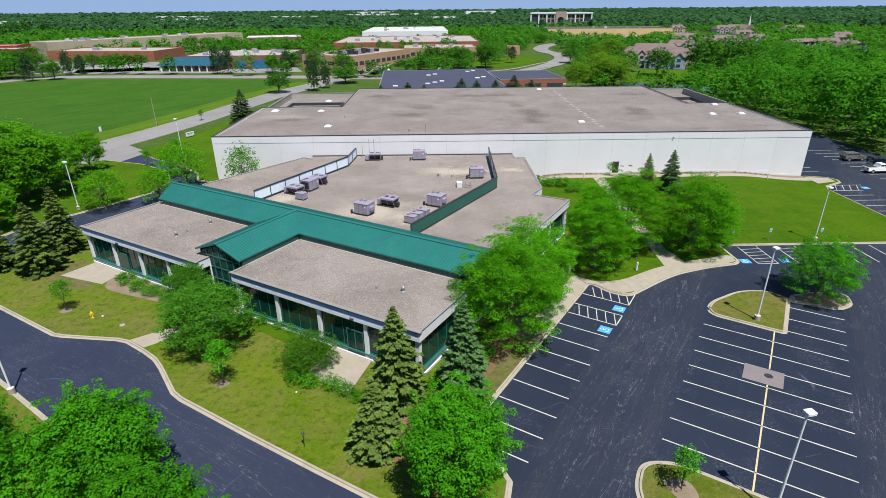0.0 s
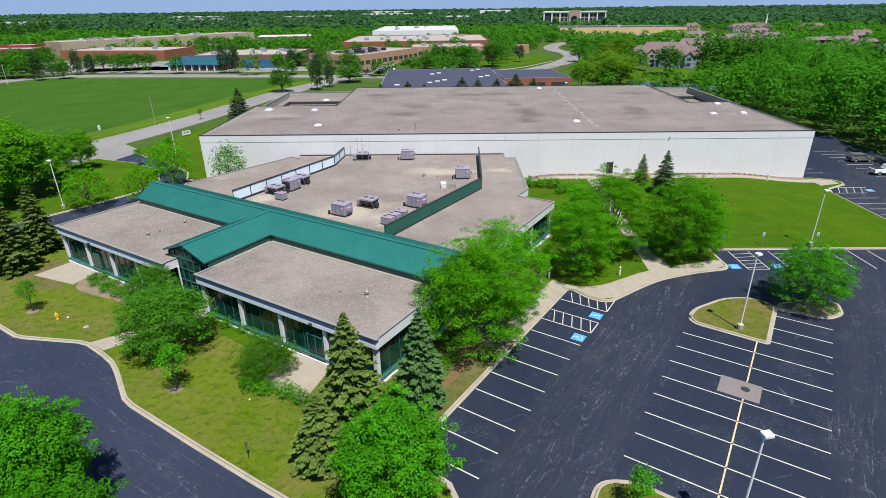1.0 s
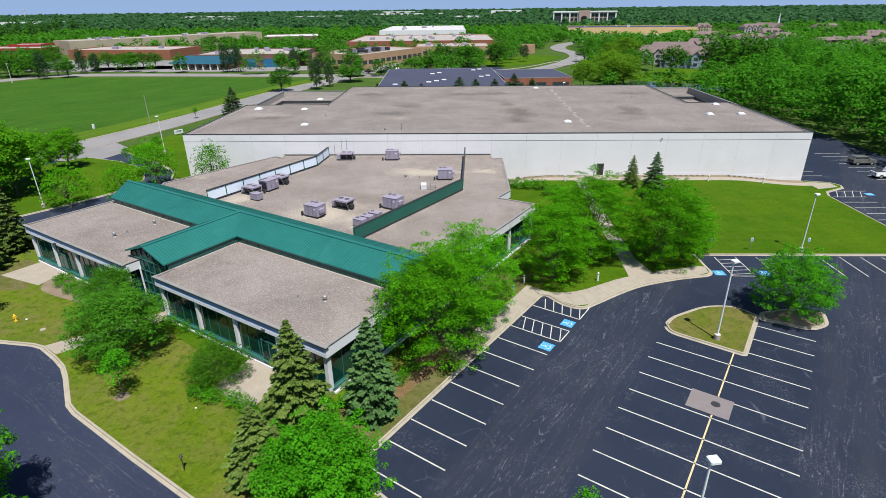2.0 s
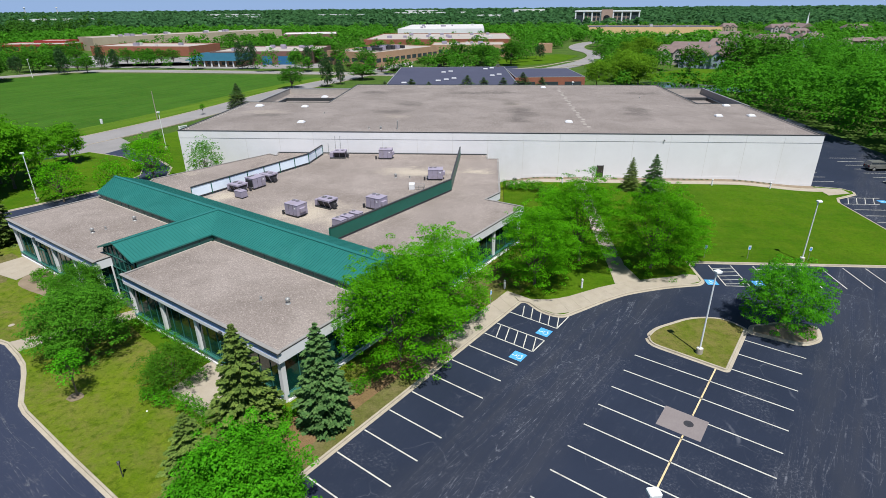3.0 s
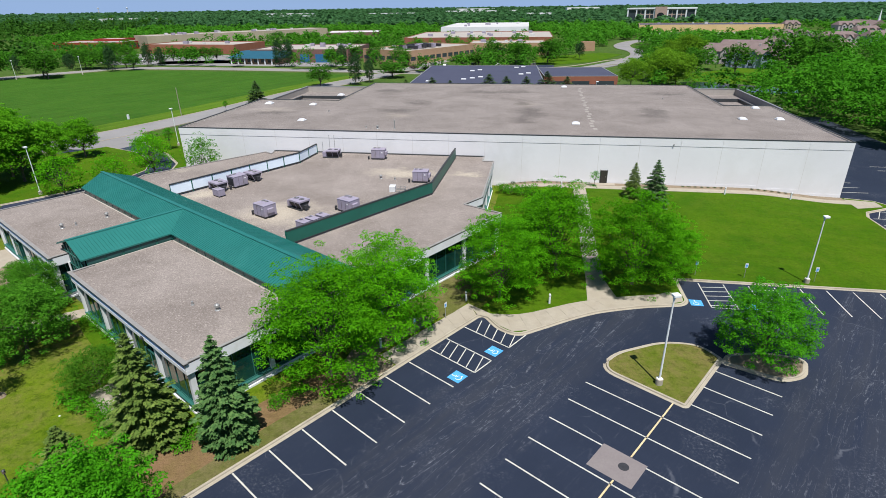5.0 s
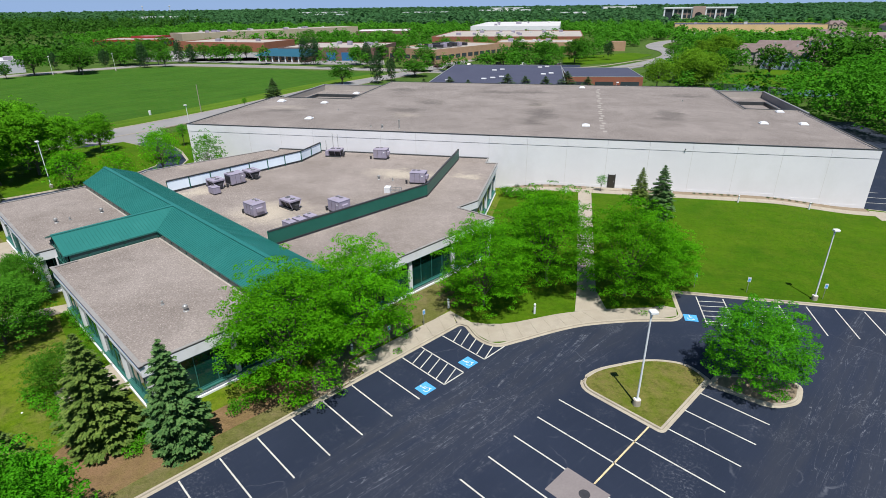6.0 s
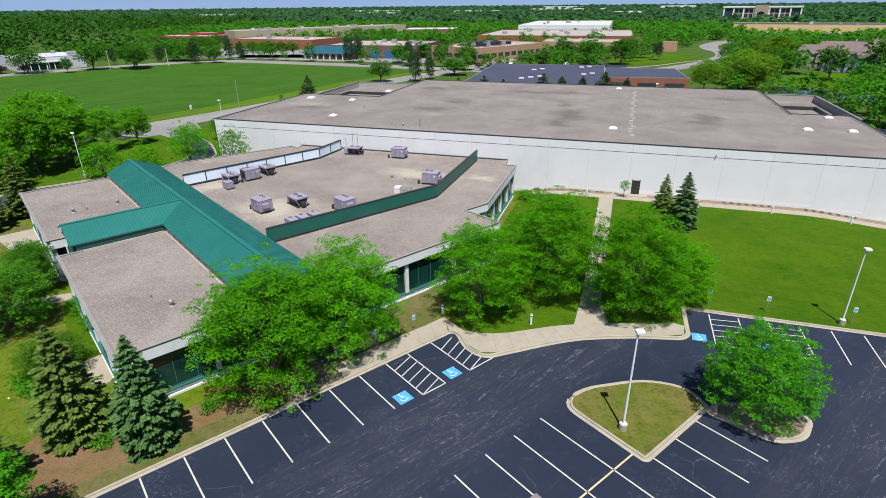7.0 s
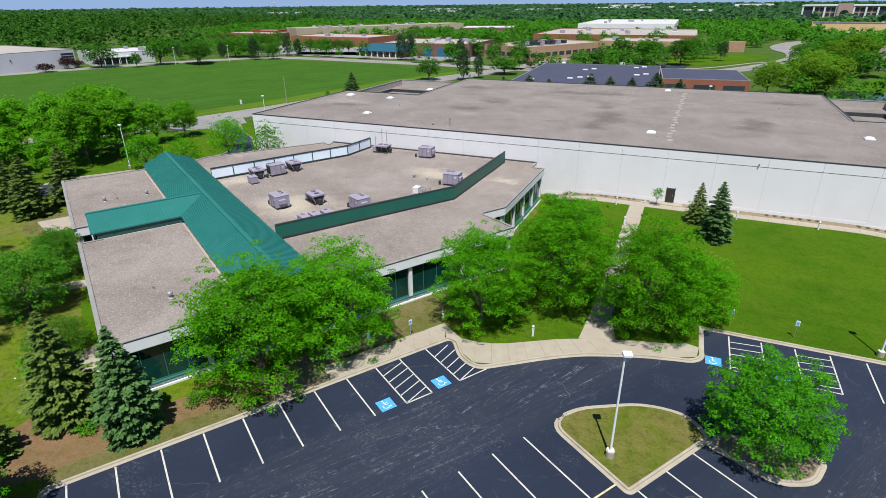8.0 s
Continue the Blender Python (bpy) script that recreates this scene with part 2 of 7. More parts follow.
def asphalt(name, a, b, scuff, turn=0.0, scuffs=0.5, lanes=None):
    """Sealed asphalt; lanes: (edges of the driven lanes across the rows) where tyres have worn pale streaks."""
    m, nd, ln, bs = nodes_of(name)
    vec = place(nd, ln)
    c = mixed(nd, ln, grain(nd, ln, vec, 0.07, 0.4, 0.6, 5.0), a, b)
    f = grain(nd, ln, vec, 22.0, 0.3, 0.7, 3.0)
    c = mixed(nd, ln, times(nd, ln, f, 0.3), c, tuple(x * 1.7 for x in b))
    lane = place(nd, ln, (1.0, 0.10, 1), -turn)
    worn = grain(nd, ln, vec, 0.075, 0.40, 0.58, 3.0, 0.5)
    if lanes:
        xyz = nd.new("ShaderNodeSeparateXYZ")
        ln.new(place(nd, ln, (1, 1, 1), -turn), xyz.inputs[0])
        wave = nd.new("ShaderNodeMath")
        wave.operation = "MULTIPLY_ADD"
        wob = nd.new("ShaderNodeTexNoise")
        wob.inputs["Scale"].default_value, wob.inputs["Detail"].default_value = 0.16, 5.0
        ln.new(vec, wob.inputs["Vector"])
        ln.new(wob.outputs[0], wave.inputs[0])
        wave.inputs[1].default_value = 5.0
        ln.new(xyz.outputs[0], wave.inputs[2])
        driven = None
        for u0, u1 in lanes:
            k = None
            for lo, hi in ((u0 + 1.3, u0 + 3.3), (u1 + 3.6, u1 + 1.6)):
                r = nd.new("ShaderNodeMapRange")
                r.interpolation_type = "SMOOTHSTEP"
                r.inputs[1].default_value, r.inputs[2].default_value = lo, hi
                ln.new(wave.outputs[0], r.inputs[0])
                k = r.outputs[0] if k is None else times(nd, ln, k, r.outputs[0])
            if driven is None:
                driven = k
            else:
                mx = nd.new("ShaderNodeMath")
                mx.operation = "MAXIMUM"
                ln.new(driven, mx.inputs[0])
                ln.new(k, mx.inputs[1])
                driven = mx.outputs[0]
        c = mixed(nd, ln, times(nd, ln, times(nd, ln, driven, 0.42), grain(nd, ln, lane, 0.9, 0.3, 0.7, 6.0, 0.65)), c, tuple(x * 0.24 for x in scuff))
        base = nd.new("ShaderNodeMath")
        base.operation = "MULTIPLY_ADD"
        base.inputs[1].default_value, base.inputs[2].default_value = 0.85, 0.12
        ln.new(driven, base.inputs[0])
        worn = times(nd, ln, base.outputs[0], grain(nd, ln, vec, 0.11, 0.34, 0.56, 4.0, 0.55))
    # thin wavy pale tyre marks, broken up, along the lanes
    for scale, width, amount in ((0.42, 0.006, 1.0), (0.8, 0.008, 0.75), (1.7, 0.010, 0.45)):
        t = nd.new("ShaderNodeTexNoise")
        t.inputs["Scale"].default_value, t.inputs["Detail"].default_value = scale, 4.5
        t.inputs["Roughness"].default_value, t.inputs["Distortion"].default_value = 0.5, 0.9
        ln.new(lane, t.inputs["Vector"])
        off = nd.new("ShaderNodeMath")
        off.operation = "SUBTRACT"
        off.inputs[1].default_value = 0.5
        ln.new(t.outputs[0], off.inputs[0])
        ab = nd.new("ShaderNodeMath")
        ab.operation = "ABSOLUTE"
        ln.new(off.outputs[0], ab.inputs[0])
        r = nd.new("ShaderNodeMapRange")
        r.inputs[1].default_value, r.inputs[2].default_value = width, 0.0
        ln.new(ab.outputs[0], r.inputs[0])
        k = times(nd, ln, times(nd, ln, r.outputs[0], worn), grain(nd, ln, vec, 2.2, 0.44, 0.62, 6.0, 0.8))
        c = mixed(nd, ln, times(nd, ln, k, scuffs * amount), c, scuff)
    # chalky speckle and dust
    dust = times(nd, ln, grain(nd, ln, vec, 0.16, 0.52, 0.66, 6.0, 0.7), grain(nd, ln, vec, 5.0, 0.52, 0.66, 6.0, 0.85))
    c = mixed(nd, ln, times(nd, ln, dust, scuffs * 0.8), c, scuff)
    # fine pale cracks
    v = nd.new("ShaderNodeTexVoronoi")
    v.feature = "DISTANCE_TO_EDGE"
    v.inputs["Scale"].default_value = 0.16
    wv = nd.new("ShaderNodeTexNoise")
    wv.inputs["Scale"].default_value, wv.inputs["Detail"].default_value = 0.5, 6.0
    ln.new(vec, wv.inputs["Vector"])
    mad = nd.new("ShaderNodeVectorMath")
    mad.operation = "MULTIPLY_ADD"
    ln.new(wv.outputs["Color"], mad.inputs[0])
    mad.inputs[1].default_value = (2.4, 2.4, 0)
    ln.new(vec, mad.inputs[2])
    ln.new(mad.outputs[0], v.inputs["Vector"])
    r = nd.new("ShaderNodeMapRange")
    r.inputs[1].default_value, r.inputs[2].default_value = 0.007, 0.002
    ln.new(v.outputs["Distance"], r.inputs[0])
    k = times(nd, ln, r.outputs[0], grain(nd, ln, vec, 0.35, 0.5, 0.7))
    c = mixed(nd, ln, times(nd, ln, k, 0.35), c, scuff)
    ln.new(c, bs.inputs["Base Color"])
    bs.inputs["Roughness"].default_value = 0.75
    bs.inputs["Specular IOR Level"].default_value = 0.25
    bumped(nd, ln, bs, f, 0.3, 0.01)
    return m


def leafy(name, dark, light, through_light=0.35, island=False):
    """Leaves: shade to shade by piece and by tree, some light passing through."""
    m, nd, ln, bs = nodes_of(name)
    info = nd.new("ShaderNodeObjectInfo")
    geo = nd.new("ShaderNodeNewGeometry")
    c = mixed(nd, ln, times(nd, ln, geo.outputs["Random Per Island"], 0.34 if island else 0.8), dark, light)
    vec = place(nd, ln)
    big = grain(nd, ln, vec, 0.13 if island else 0.5, 0.35, 0.65, 3.0)
    if island:
        c = mixed(nd, ln, times(nd, ln, big, 0.75), c, light)
        c = mixed(nd, ln, times(nd, ln, grain(nd, ln, vec, 0.05, 0.5, 0.7, 3.0), 0.5), c, tuple(x * 0.75 for x in dark))
    else:
        c = mixed(nd, ln, times(nd, ln, big, 0.55), c, tuple(x * 0.62 for x in dark))
    hs = nd.new("ShaderNodeHueSaturation")
    rr = nd.new("ShaderNodeMapRange")
    rr.inputs[3].default_value, rr.inputs[4].default_value = 0.85, 1.15
    ln.new(info.outputs["Random"], rr.inputs[0])
    ln.new(rr.outputs[0], hs.inputs["Value"])
    ln.new(c, hs.inputs["Color"])
    c = hs.outputs[0]
    ln.new(c, bs.inputs["Base Color"])
    bs.inputs["Roughness"].default_value = 0.6
    bs.inputs["Specular IOR Level"].default_value = 0.06
    tr = nd.new("ShaderNodeBsdfTranslucent")
    ln.new(c, tr.inputs["Color"])
    mx = nd.new("ShaderNodeMixShader")
    mx.inputs[0].default_value = through_light
    ln.new(bs.outputs[0], mx.inputs[1])
    ln.new(tr.outputs[0], mx.inputs[2])
    ln.new(mx.outputs[0], nd["Material Output"].inputs["Surface"])
    return m


GRASS_FRONT = grass("grass_front", (0.066, 0.134, 0.005), (0.118, 0.176, 0.007), (0.185, 0.185, 0.030), 0.55, worn=0.7, clumps=0.6)
GRASS_SIDE = grass("grass_side", (0.037, 0.102, 0.003), (0.066, 0.136, 0.004), (0.105, 0.14, 0.012), 0.45, 0.15, clumps=0.3)
GRASS_FIELD = grass("grass_field", (0.026, 0.086, 0.008), (0.042, 0.112, 0.012), (0.085, 0.125, 0.02), 0.45, 0.3, mow_turn=-1.2, clumps=0.3)
GRASS_VERGE = grass("grass_verge", (0.050, 0.112, 0.008), (0.075, 0.138, 0.012), (0.115, 0.145, 0.02), 0.5, 0.55, mow_turn=-1.28, clumps=0.25)
GRASS_FAR = grass("grass_far", (0.040, 0.090, 0.014), (0.065, 0.120, 0.02), (0.12, 0.14, 0.05), 0.5)
ISLAND_TURF = grass("island_turf", (0.078, 0.118, 0.010), (0.112, 0.142, 0.016), (0.20, 0.165, 0.055), 0.9, worn=0.9)
THIN_TURF = grass("thin_turf", (0.10, 0.115, 0.025), (0.13, 0.13, 0.04), (0.20, 0.155, 0.085), 0.9)
ASPHALT = asphalt("asphalt_sealed", (0.0086, 0.0136, 0.0275), (0.0122, 0.0180, 0.0345), (0.15, 0.158, 0.185), LOT_TURN, 1.0, ((-11.2, -4.0), (9.5, 18.0)))
ASPHALT_DRIVE = asphalt("asphalt_drive", (0.0145, 0.0205, 0.041), (0.0205, 0.0270, 0.050), (0.20, 0.20, 0.20), LOT_TURN + 1.57, 0.7)
ROAD_GREY = asphalt("asphalt_old", (0.16, 0.155, 0.15), (0.20, 0.19, 0.185), (0.30, 0.29, 0.28), 1.2, 0.3)
CONCRETE = surface("concrete", (0.29, 0.25, 0.195), (0.35, 0.31, 0.25), 0.9, 0.5, 14, dirt=(0.22, 0.19, 0.15), dirt_scale=0.5)
KERB = surface("kerb_concrete", (0.30, 0.26, 0.20), (0.37, 0.33, 0.26), 0.9, 0.8, 10, dirt=(0.20, 0.17, 0.13), dirt_scale=0.7)
PATCH = surface("patch_concrete", (0.17, 0.145, 0.145), (0.20, 0.175, 0.17), 0.9, 0.6, 8)
PAINT_WHITE = surface("line_paint", (0.40, 0.39, 0.345), (0.54, 0.53, 0.475), 0.8, 1.5, 9, dirt=(0.16, 0.155, 0.15), dirt_scale=1.3, bump=0)
PAINT_YELLOW = surface("line_paint_yellow", (0.52, 0.40, 0.20), (0.60, 0.49, 0.30), 0.8, 1.5, 9, dirt=(0.14, 0.13, 0.12), dirt_scale=1.3, bump=0)
PAINT_BLUE = surface("blue_paint", (0.045, 0.26, 0.56), (0.085, 0.35, 0.66), 0.7, 2, 9, bump=0)
MULCH = grass("mulch", (0.190, 0.120, 0.062), (0.165, 0.125, 0.045), (0.265, 0.155, 0.095), 0.8, worn=0.3, clumps=0.35)
SOIL = surface("bare_soil", (0.170, 0.130, 0.085), (0.225, 0.175, 0.12), 0.95, 0.9, 6, bump=0.6)
WALL_WHITE = surface("panel_white", (0.60, 0.59, 0.605), (0.64, 0.63, 0.645), 0.7, 0.2, 4, dirt=(0.54, 0.53, 0.525), dirt_scale=0.12, bump=0.05, fine_amount=0.03)
WALL_GREY = surface("factory_wall", (0.46, 0.45, 0.50), (0.52, 0.51, 0.56), 0.8, 0.1, 2, bump=0, fine_amount=0.05)
TRIM_WHITE = surface("trim_white", (0.60, 0.61, 0.63), (0.66, 0.67, 0.69), 0.55, 0.4, 6, dirt=(0.5, 0.5, 0.48), dirt_scale=0.5, bump=0.05, fine_amount=0.04)
DARK_TRIM = surface("dark_trim", (0.030, 0.033, 0.035), (0.045, 0.048, 0.05), 0.5, 0.6, 6, bump=0.05)
GREY_METAL = surface("grey_metal", (0.25, 0.25, 0.25), (0.32, 0.32, 0.31), 0.45, 1.0, 6, metal=0.3, bump=0.05)
UNIT_GREY = surface("unit_grey", (0.24, 0.215, 0.275), (0.29, 0.26, 0.33), 0.6, 1.2, 6, dirt=(0.2, 0.17, 0.16), dirt_scale=0.9, bump=0.05, fine_amount=0.1)
UNIT_DARK = surface("coil_dark", (0.02, 0.02, 0.025), (0.04, 0.04, 0.045), 0.6, 2, 20, bump=0.3)
GREEN_METAL = surface("green_metal", (0.013, 0.118, 0.102), (0.016, 0.136, 0.118), 0.42, 0.25, 3, dirt=(0.028, 0.16, 0.14), dirt_scale=0.3, bump=0.0, fine_amount=0.04, spec=0.5)
GREEN_DARK = surface("green_dark", (0.008, 0.085, 0.062), (0.011, 0.105, 0.078), 0.45, 0.4, 4, bump=0.0, fine_amount=0.05)
SCREEN_PALE = surface("screen_pale", (0.62, 0.70, 0.80), (0.70, 0.78, 0.86), 0.5, 0.5, 5, bump=0.0, fine_amount=0.04)
# blue-grey standing for shade on the white front fascia
FASCIA_SHADE = surface("fascia", (0.215, 0.30, 0.56), (0.255, 0.345, 0.60), 0.55, 0.4, 6, dirt=(0.32, 0.38, 0.52), dirt_scale=0.6, bump=0.03, fine_amount=0.05)
GREEN_TRIM = surface("green_trim", (0.02, 0.10, 0.085), (0.028, 0.12, 0.10), 0.5, 0.7, 6, bump=0, fine_amount=0.05)
POLE_WHITE = surface("pole_white", (0.60, 0.62, 0.62), (0.68, 0.69, 0.68), 0.45, 1, 6, bump=0, fine_amount=0.05)
BARK = surface("bark", (0.085, 0.065, 0.05), (0.14, 0.115, 0.09), 0.95, 2.0, 14, bump=0.9)
SKYLIGHT = surface("skylight_acrylic", (0.52, 0.52, 0.54), (0.58, 0.58, 0.60), 0.3, 1, 5, bump=0, fine_amount=0.03)
BRICK_RED = surface("brick_red", (0.22, 0.075, 0.045), (0.26, 0.095, 0.06), 0.9, 0.3, 3, fine_amount=0.15, bump=0)
BRICK_ORANGE = surface("brick_orange", (0.24, 0.085, 0.05), (0.28, 0.105, 0.062), 0.9, 0.3, 3, fine_amount=0.15, bump=0)
BRICK_TAN = surface("brick_tan", (0.33, 0.20, 0.12), (0.38, 0.24, 0.15), 0.9, 0.3, 3, fine_amount=0.15, bump=0)
BRICK_BROWN = surface("brick_brown", (0.13, 0.07, 0.06), (0.17, 0.09, 0.075), 0.9, 0.3, 3, fine_amount=0.15, bump=0)
RED_PAINT = surface("red_cladding", (0.24, 0.022, 0.016), (0.29, 0.03, 0.02), 0.7, 0.3, 3, bump=0)
TAN_WALL = surface("tan_wall", (0.34, 0.28, 0.20), (0.39, 0.33, 0.24), 0.9, 0.2, 3, bump=0)
ROOF_PALE = surface("roof_pale", (0.31, 0.275, 0.245), (0.37, 0.335, 0.30), 0.9, 0.08, 1, dirt=(0.28, 0.25, 0.23), dirt_scale=0.06, bump=0)
ROOF_WHITE = surface("roof_white", (0.45, 0.44, 0.43), (0.52, 0.51, 0.50), 0.8, 0.06, 1, bump=0)
ROOF_GREY = surface("roof_light_grey", (0.44, 0.44, 0.45), (0.50, 0.50, 0.51), 0.8, 0.06, 1, bump=0)
ROOF_NAVY = surface("roof_navy", (0.040, 0.043, 0.075), (0.052, 0.055, 0.09), 0.85, 0.1, 2, bump=0)
ROOF_BLUE = surface("roof_blue", (0.014, 0.075, 0.115), (0.018, 0.09, 0.135), 0.5, 0.3, 2, bump=0)
SHINGLE = surface("shingle", (0.135, 0.098, 0.092), (0.18, 0.132, 0.124), 0.9, 0.4, 3, bump=0)
SIDING = surface("siding", (0.33, 0.30, 0.29), (0.38, 0.35, 0.34), 0.8, 0.3, 3, bump=0)
SIDING_BLUE = surface("siding_blue", (0.24, 0.29, 0.38), (0.29, 0.34, 0.43), 0.8, 0.3, 3, bump=0)
DOOR_BLUE = surface("door_blue", (0.015, 0.10, 0.22), (0.02, 0.13, 0.27), 0.6, 1, 4, bump=0)
RUBBER = surface("rubber", (0.015, 0.015, 0.016), (0.025, 0.025, 0.026), 0.8, 3, 10, bump=0)
CAR_WHITE = surface("car_white", (0.72, 0.72, 0.72), (0.76, 0.76, 0.76), 0.25, 1, 3, bump=0, fine_amount=0.02)
CAR_GREY = surface("car_grey", (0.16, 0.16, 0.15), (0.20, 0.20, 0.19), 0.3, 1, 3, metal=0.4, bump=0, fine_amount=0.02)
HYDRANT_YELLOW = surface("hydrant_yellow", (0.75, 0.45, 0.02), (0.8, 0.5, 0.03), 0.5, 2, 5, bump=0)
GRAVEL_STOP = surface("gravel_stop", (0.20, 0.19, 0.18), (0.26, 0.25, 0.24), 0.7, 1, 6, bump=0)
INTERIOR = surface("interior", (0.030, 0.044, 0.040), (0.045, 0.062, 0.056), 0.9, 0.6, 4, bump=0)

WH_ROOF = gravel_roof("warehouse_gravel", (0.215, 0.187, 0.172), (0.25, 0.22, 0.204),
                      [(-6, 123, 5, 4), (-4, 133, 4, 3), (19.5, 134, 2.6, 5), (21, 122, 3.4, 9), (19.5, 114, 2.2, 4), (18, 151, 6, 4), (45, 125, 3.2, 8), (-31, 118, 5, 3.5), (10, 150, 7, 3), (52, 150, 7, 3), (-15, 150, 5, 3)],
                      [(-33, 122, 6, 3), (20, 133, 3, 5), (-5, 117, 4, 3)], 0.3)
OFF_ROOF = gravel_roof("office_gravel", (0.240, 0.204, 0.182), (0.285, 0.247, 0.225),
                       [], [(3, 90, 7, 2.6), (12, 91, 3, 2), (-9, 71, 6, 5), (-3, 68, 4, 3), (-22, 77, 3, 4), (-36, 88, 5, 3)])


def window_glass(name, tint, rough=0.02):
    m, nd, ln, bs = nodes_of(name)
    vec = place(nd, ln)
    c = mixed(nd, ln, grain(nd, ln, vec, 0.5, 0.4, 0.6), tint, tuple(x * 0.7 for x in tint))
    ln.new(c, bs.inputs["Base Color"])
    bs.inputs["Roughness"].default_value = rough
    bs.inputs["IOR"].default_value = 1.5
    bs.inputs["Transmission Weight"].default_value = 0.3
    return m


GLASS = window_glass("green_glass", (0.008, 0.058, 0.046))
GLASS_ENTRY = surface("entrance_glass", (0.012, 0.070, 0.058), (0.022, 0.115, 0.098), 0.06, 0.7, 3, bump=0, fine_amount=0.05, spec=0.6)
GLASS_STRIP = surface("clerestory_glass", (0.014, 0.060, 0.056), (0.022, 0.082, 0.076), 0.2, 0.6, 3, bump=0, fine_amount=0.05)
GLASS_FAR = surface("far_glass", (0.03, 0.04, 0.05), (0.05, 0.06, 0.07), 0.1, 0.2, 1, bump=0)

LEAF_MAPLE = leafy("leaf_maple", (0.042, 0.215, 0.005), (0.110, 0.43, 0.012), 0.42)
LEAF_LOCUST = leafy("leaf_locust", (0.062, 0.270, 0.004), (0.165, 0.52, 0.008), 0.5)
LEAF_BROAD = leafy("leaf_broad", (0.078, 0.275, 0.008), (0.185, 0.50, 0.016), 0.5)
LEAF_OLIVE = leafy("leaf_olive", (0.050, 0.165, 0.008), (0.100, 0.275, 0.016), 0.42)
LEAF_CRAB = leafy("leaf_crab", (0.056, 0.205, 0.012), (0.120, 0.350, 0.024), 0.46)
LEAF_MID = leafy("leaf_roadside", (0.034, 0.140, 0.008), (0.080, 0.240, 0.016), 0.4)
LEAF_GOLD = leafy("leaf_willow", (0.095, 0.225, 0.010), (0.175, 0.345, 0.020), 0.42)
LEAF_SHRUB = leafy("leaf_shrub", (0.05, 0.21, 0.006), (0.11, 0.38, 0.012), 0.4)
LEAF_DARK = leafy("leaf_dark", (0.022, 0.065, 0.02), (0.05, 0.115, 0.035), 0.2)
LEAF_PURPLE = leafy("leaf_purple", (0.035, 0.018, 0.016), (0.075, 0.035, 0.03), 0.2)
NEEDLES = leafy("spruce_needles", (0.085, 0.150, 0.030), (0.200, 0.270, 0.058), 0.3)
NEEDLES_DARK = leafy("conifer_needles", (0.045, 0.090, 0.030), (0.105, 0.160, 0.060), 0.25)
NEEDLES_BLUE = leafy("blue_spruce_needles", (0.062, 0.150, 0.044), (0.170, 0.285, 0.090), 0.28)
LEAF_WOODS = leafy("leaf_woods", (0.034, 0.146, 0.008), (0.084, 0.270, 0.018), 0.45, True)
LEAF_NEAR = leafy("leaf_near_woods", (0.031, 0.150, 0.006), (0.080, 0.285, 0.014), 0.45, True)
LEAF_TALL = leafy("leaf_tall_woods", (0.026, 0.098, 0.010), (0.066, 0.180, 0.020), 0.4, True)
# distance haze put into the leaf colour: paler and bluer than nearer woods
LEAF_FAR_HAZED = leafy("leaf_far_woods_hazed", (0.034, 0.104, 0.036), (0.066, 0.160, 0.056), 0.45, True)

# ---- ground ----
bm = bmesh.new()
bmesh.ops.create_grid(bm, x_segments=40, y_segments=40, size=5200)
for v in bm.verts:
    v.co.z = -0.12
    v.co.y += 1200
solo("ground", bm, GRASS_FAR, "wide flat green grassland reaching the horizon", "ground", kind="structure")

# pale blue sky low over the horizon, 4.9 km off
bm = bmesh.new()
ring = [(4900 * math.cos(a), 4900 * math.sin(a)) for a in (radians(20 + i * 4) for i in range(36))]
for (x0, y0), (x1, y1) in zip(ring, ring[1:]):
    bm.faces.new([bm.verts.new(p) for p in ((x0, y0, -60), (x1, y1, -60), (x1, y1, 420), (x0, y0, 420))])
solo("backdrop", bm, SKY_LOW, "pale blue sky low over the horizon", "sky", kind="structure")

bm = bmesh.new()
prism(bm, [(-80, -40), (97, -40), (97, 172), (70.2, 172), (70.2, 126), (-80, 126)], -0.3, 0.0)
parking_lot = solo("parking_lot", bm, ASPHALT, "dark sealed asphalt car park with pale scuffs and cracks", "parking lot", kind="structure")

# the drive in front of the office, an older greyer coat, 4 mm above the lot
drive = [(-40, -38), (-79.5, 10), (-79.5, 60), (-62, 125.9), (-55, 125.9), (-46, 84), (-46, 58), (-24, 46), (-18, 40), (-2, 30), L(10, -9), L(13.5, -13), L(15, -40)]
solo("drive", sheet(drive, 0.006, 0.1), ASPHALT_DRIVE, "blue-grey asphalt drive along the front lawn", "drive", kind="structure")

# kerb line of the office grounds, driven clockwise from the west end
EDGE_WEST = [(-42.3, 101.0), (-43.5, 96), (-45.5, 91), (-48.5, 85), (-54, 78), (-57.5, 70), (-57.8, 62), (-55.5, 58), (-49.3, 54.3)]
EDGE_FRONT = [(-49.3, 54.3), (-39.7, 48.5), (-38.6, 48.2), (-32.6, 47.4), (-31.4, 47.0), (-28.8, 45.2), (-27.2, 43.9), (-26.0, 42.5), (-23.3, 38.9), (-22.2, 38.0), (-15.15, 33.6), (-9.2, 30.0), (-4.8, 27.4), L(8.2, -12.0), L(10.0, -11.6),
              L(11.4, -10.5), L(12.1, -9.0), L(12.2, -7.4), L(11.7, -6.0), L(10.6, -5.2), L(9, -5.0), L(7.0, -4.95), L(6.62, -4.6)]
EDGE_STALLS = [L(6.62, -4.6), L(6.62, 25.6)]
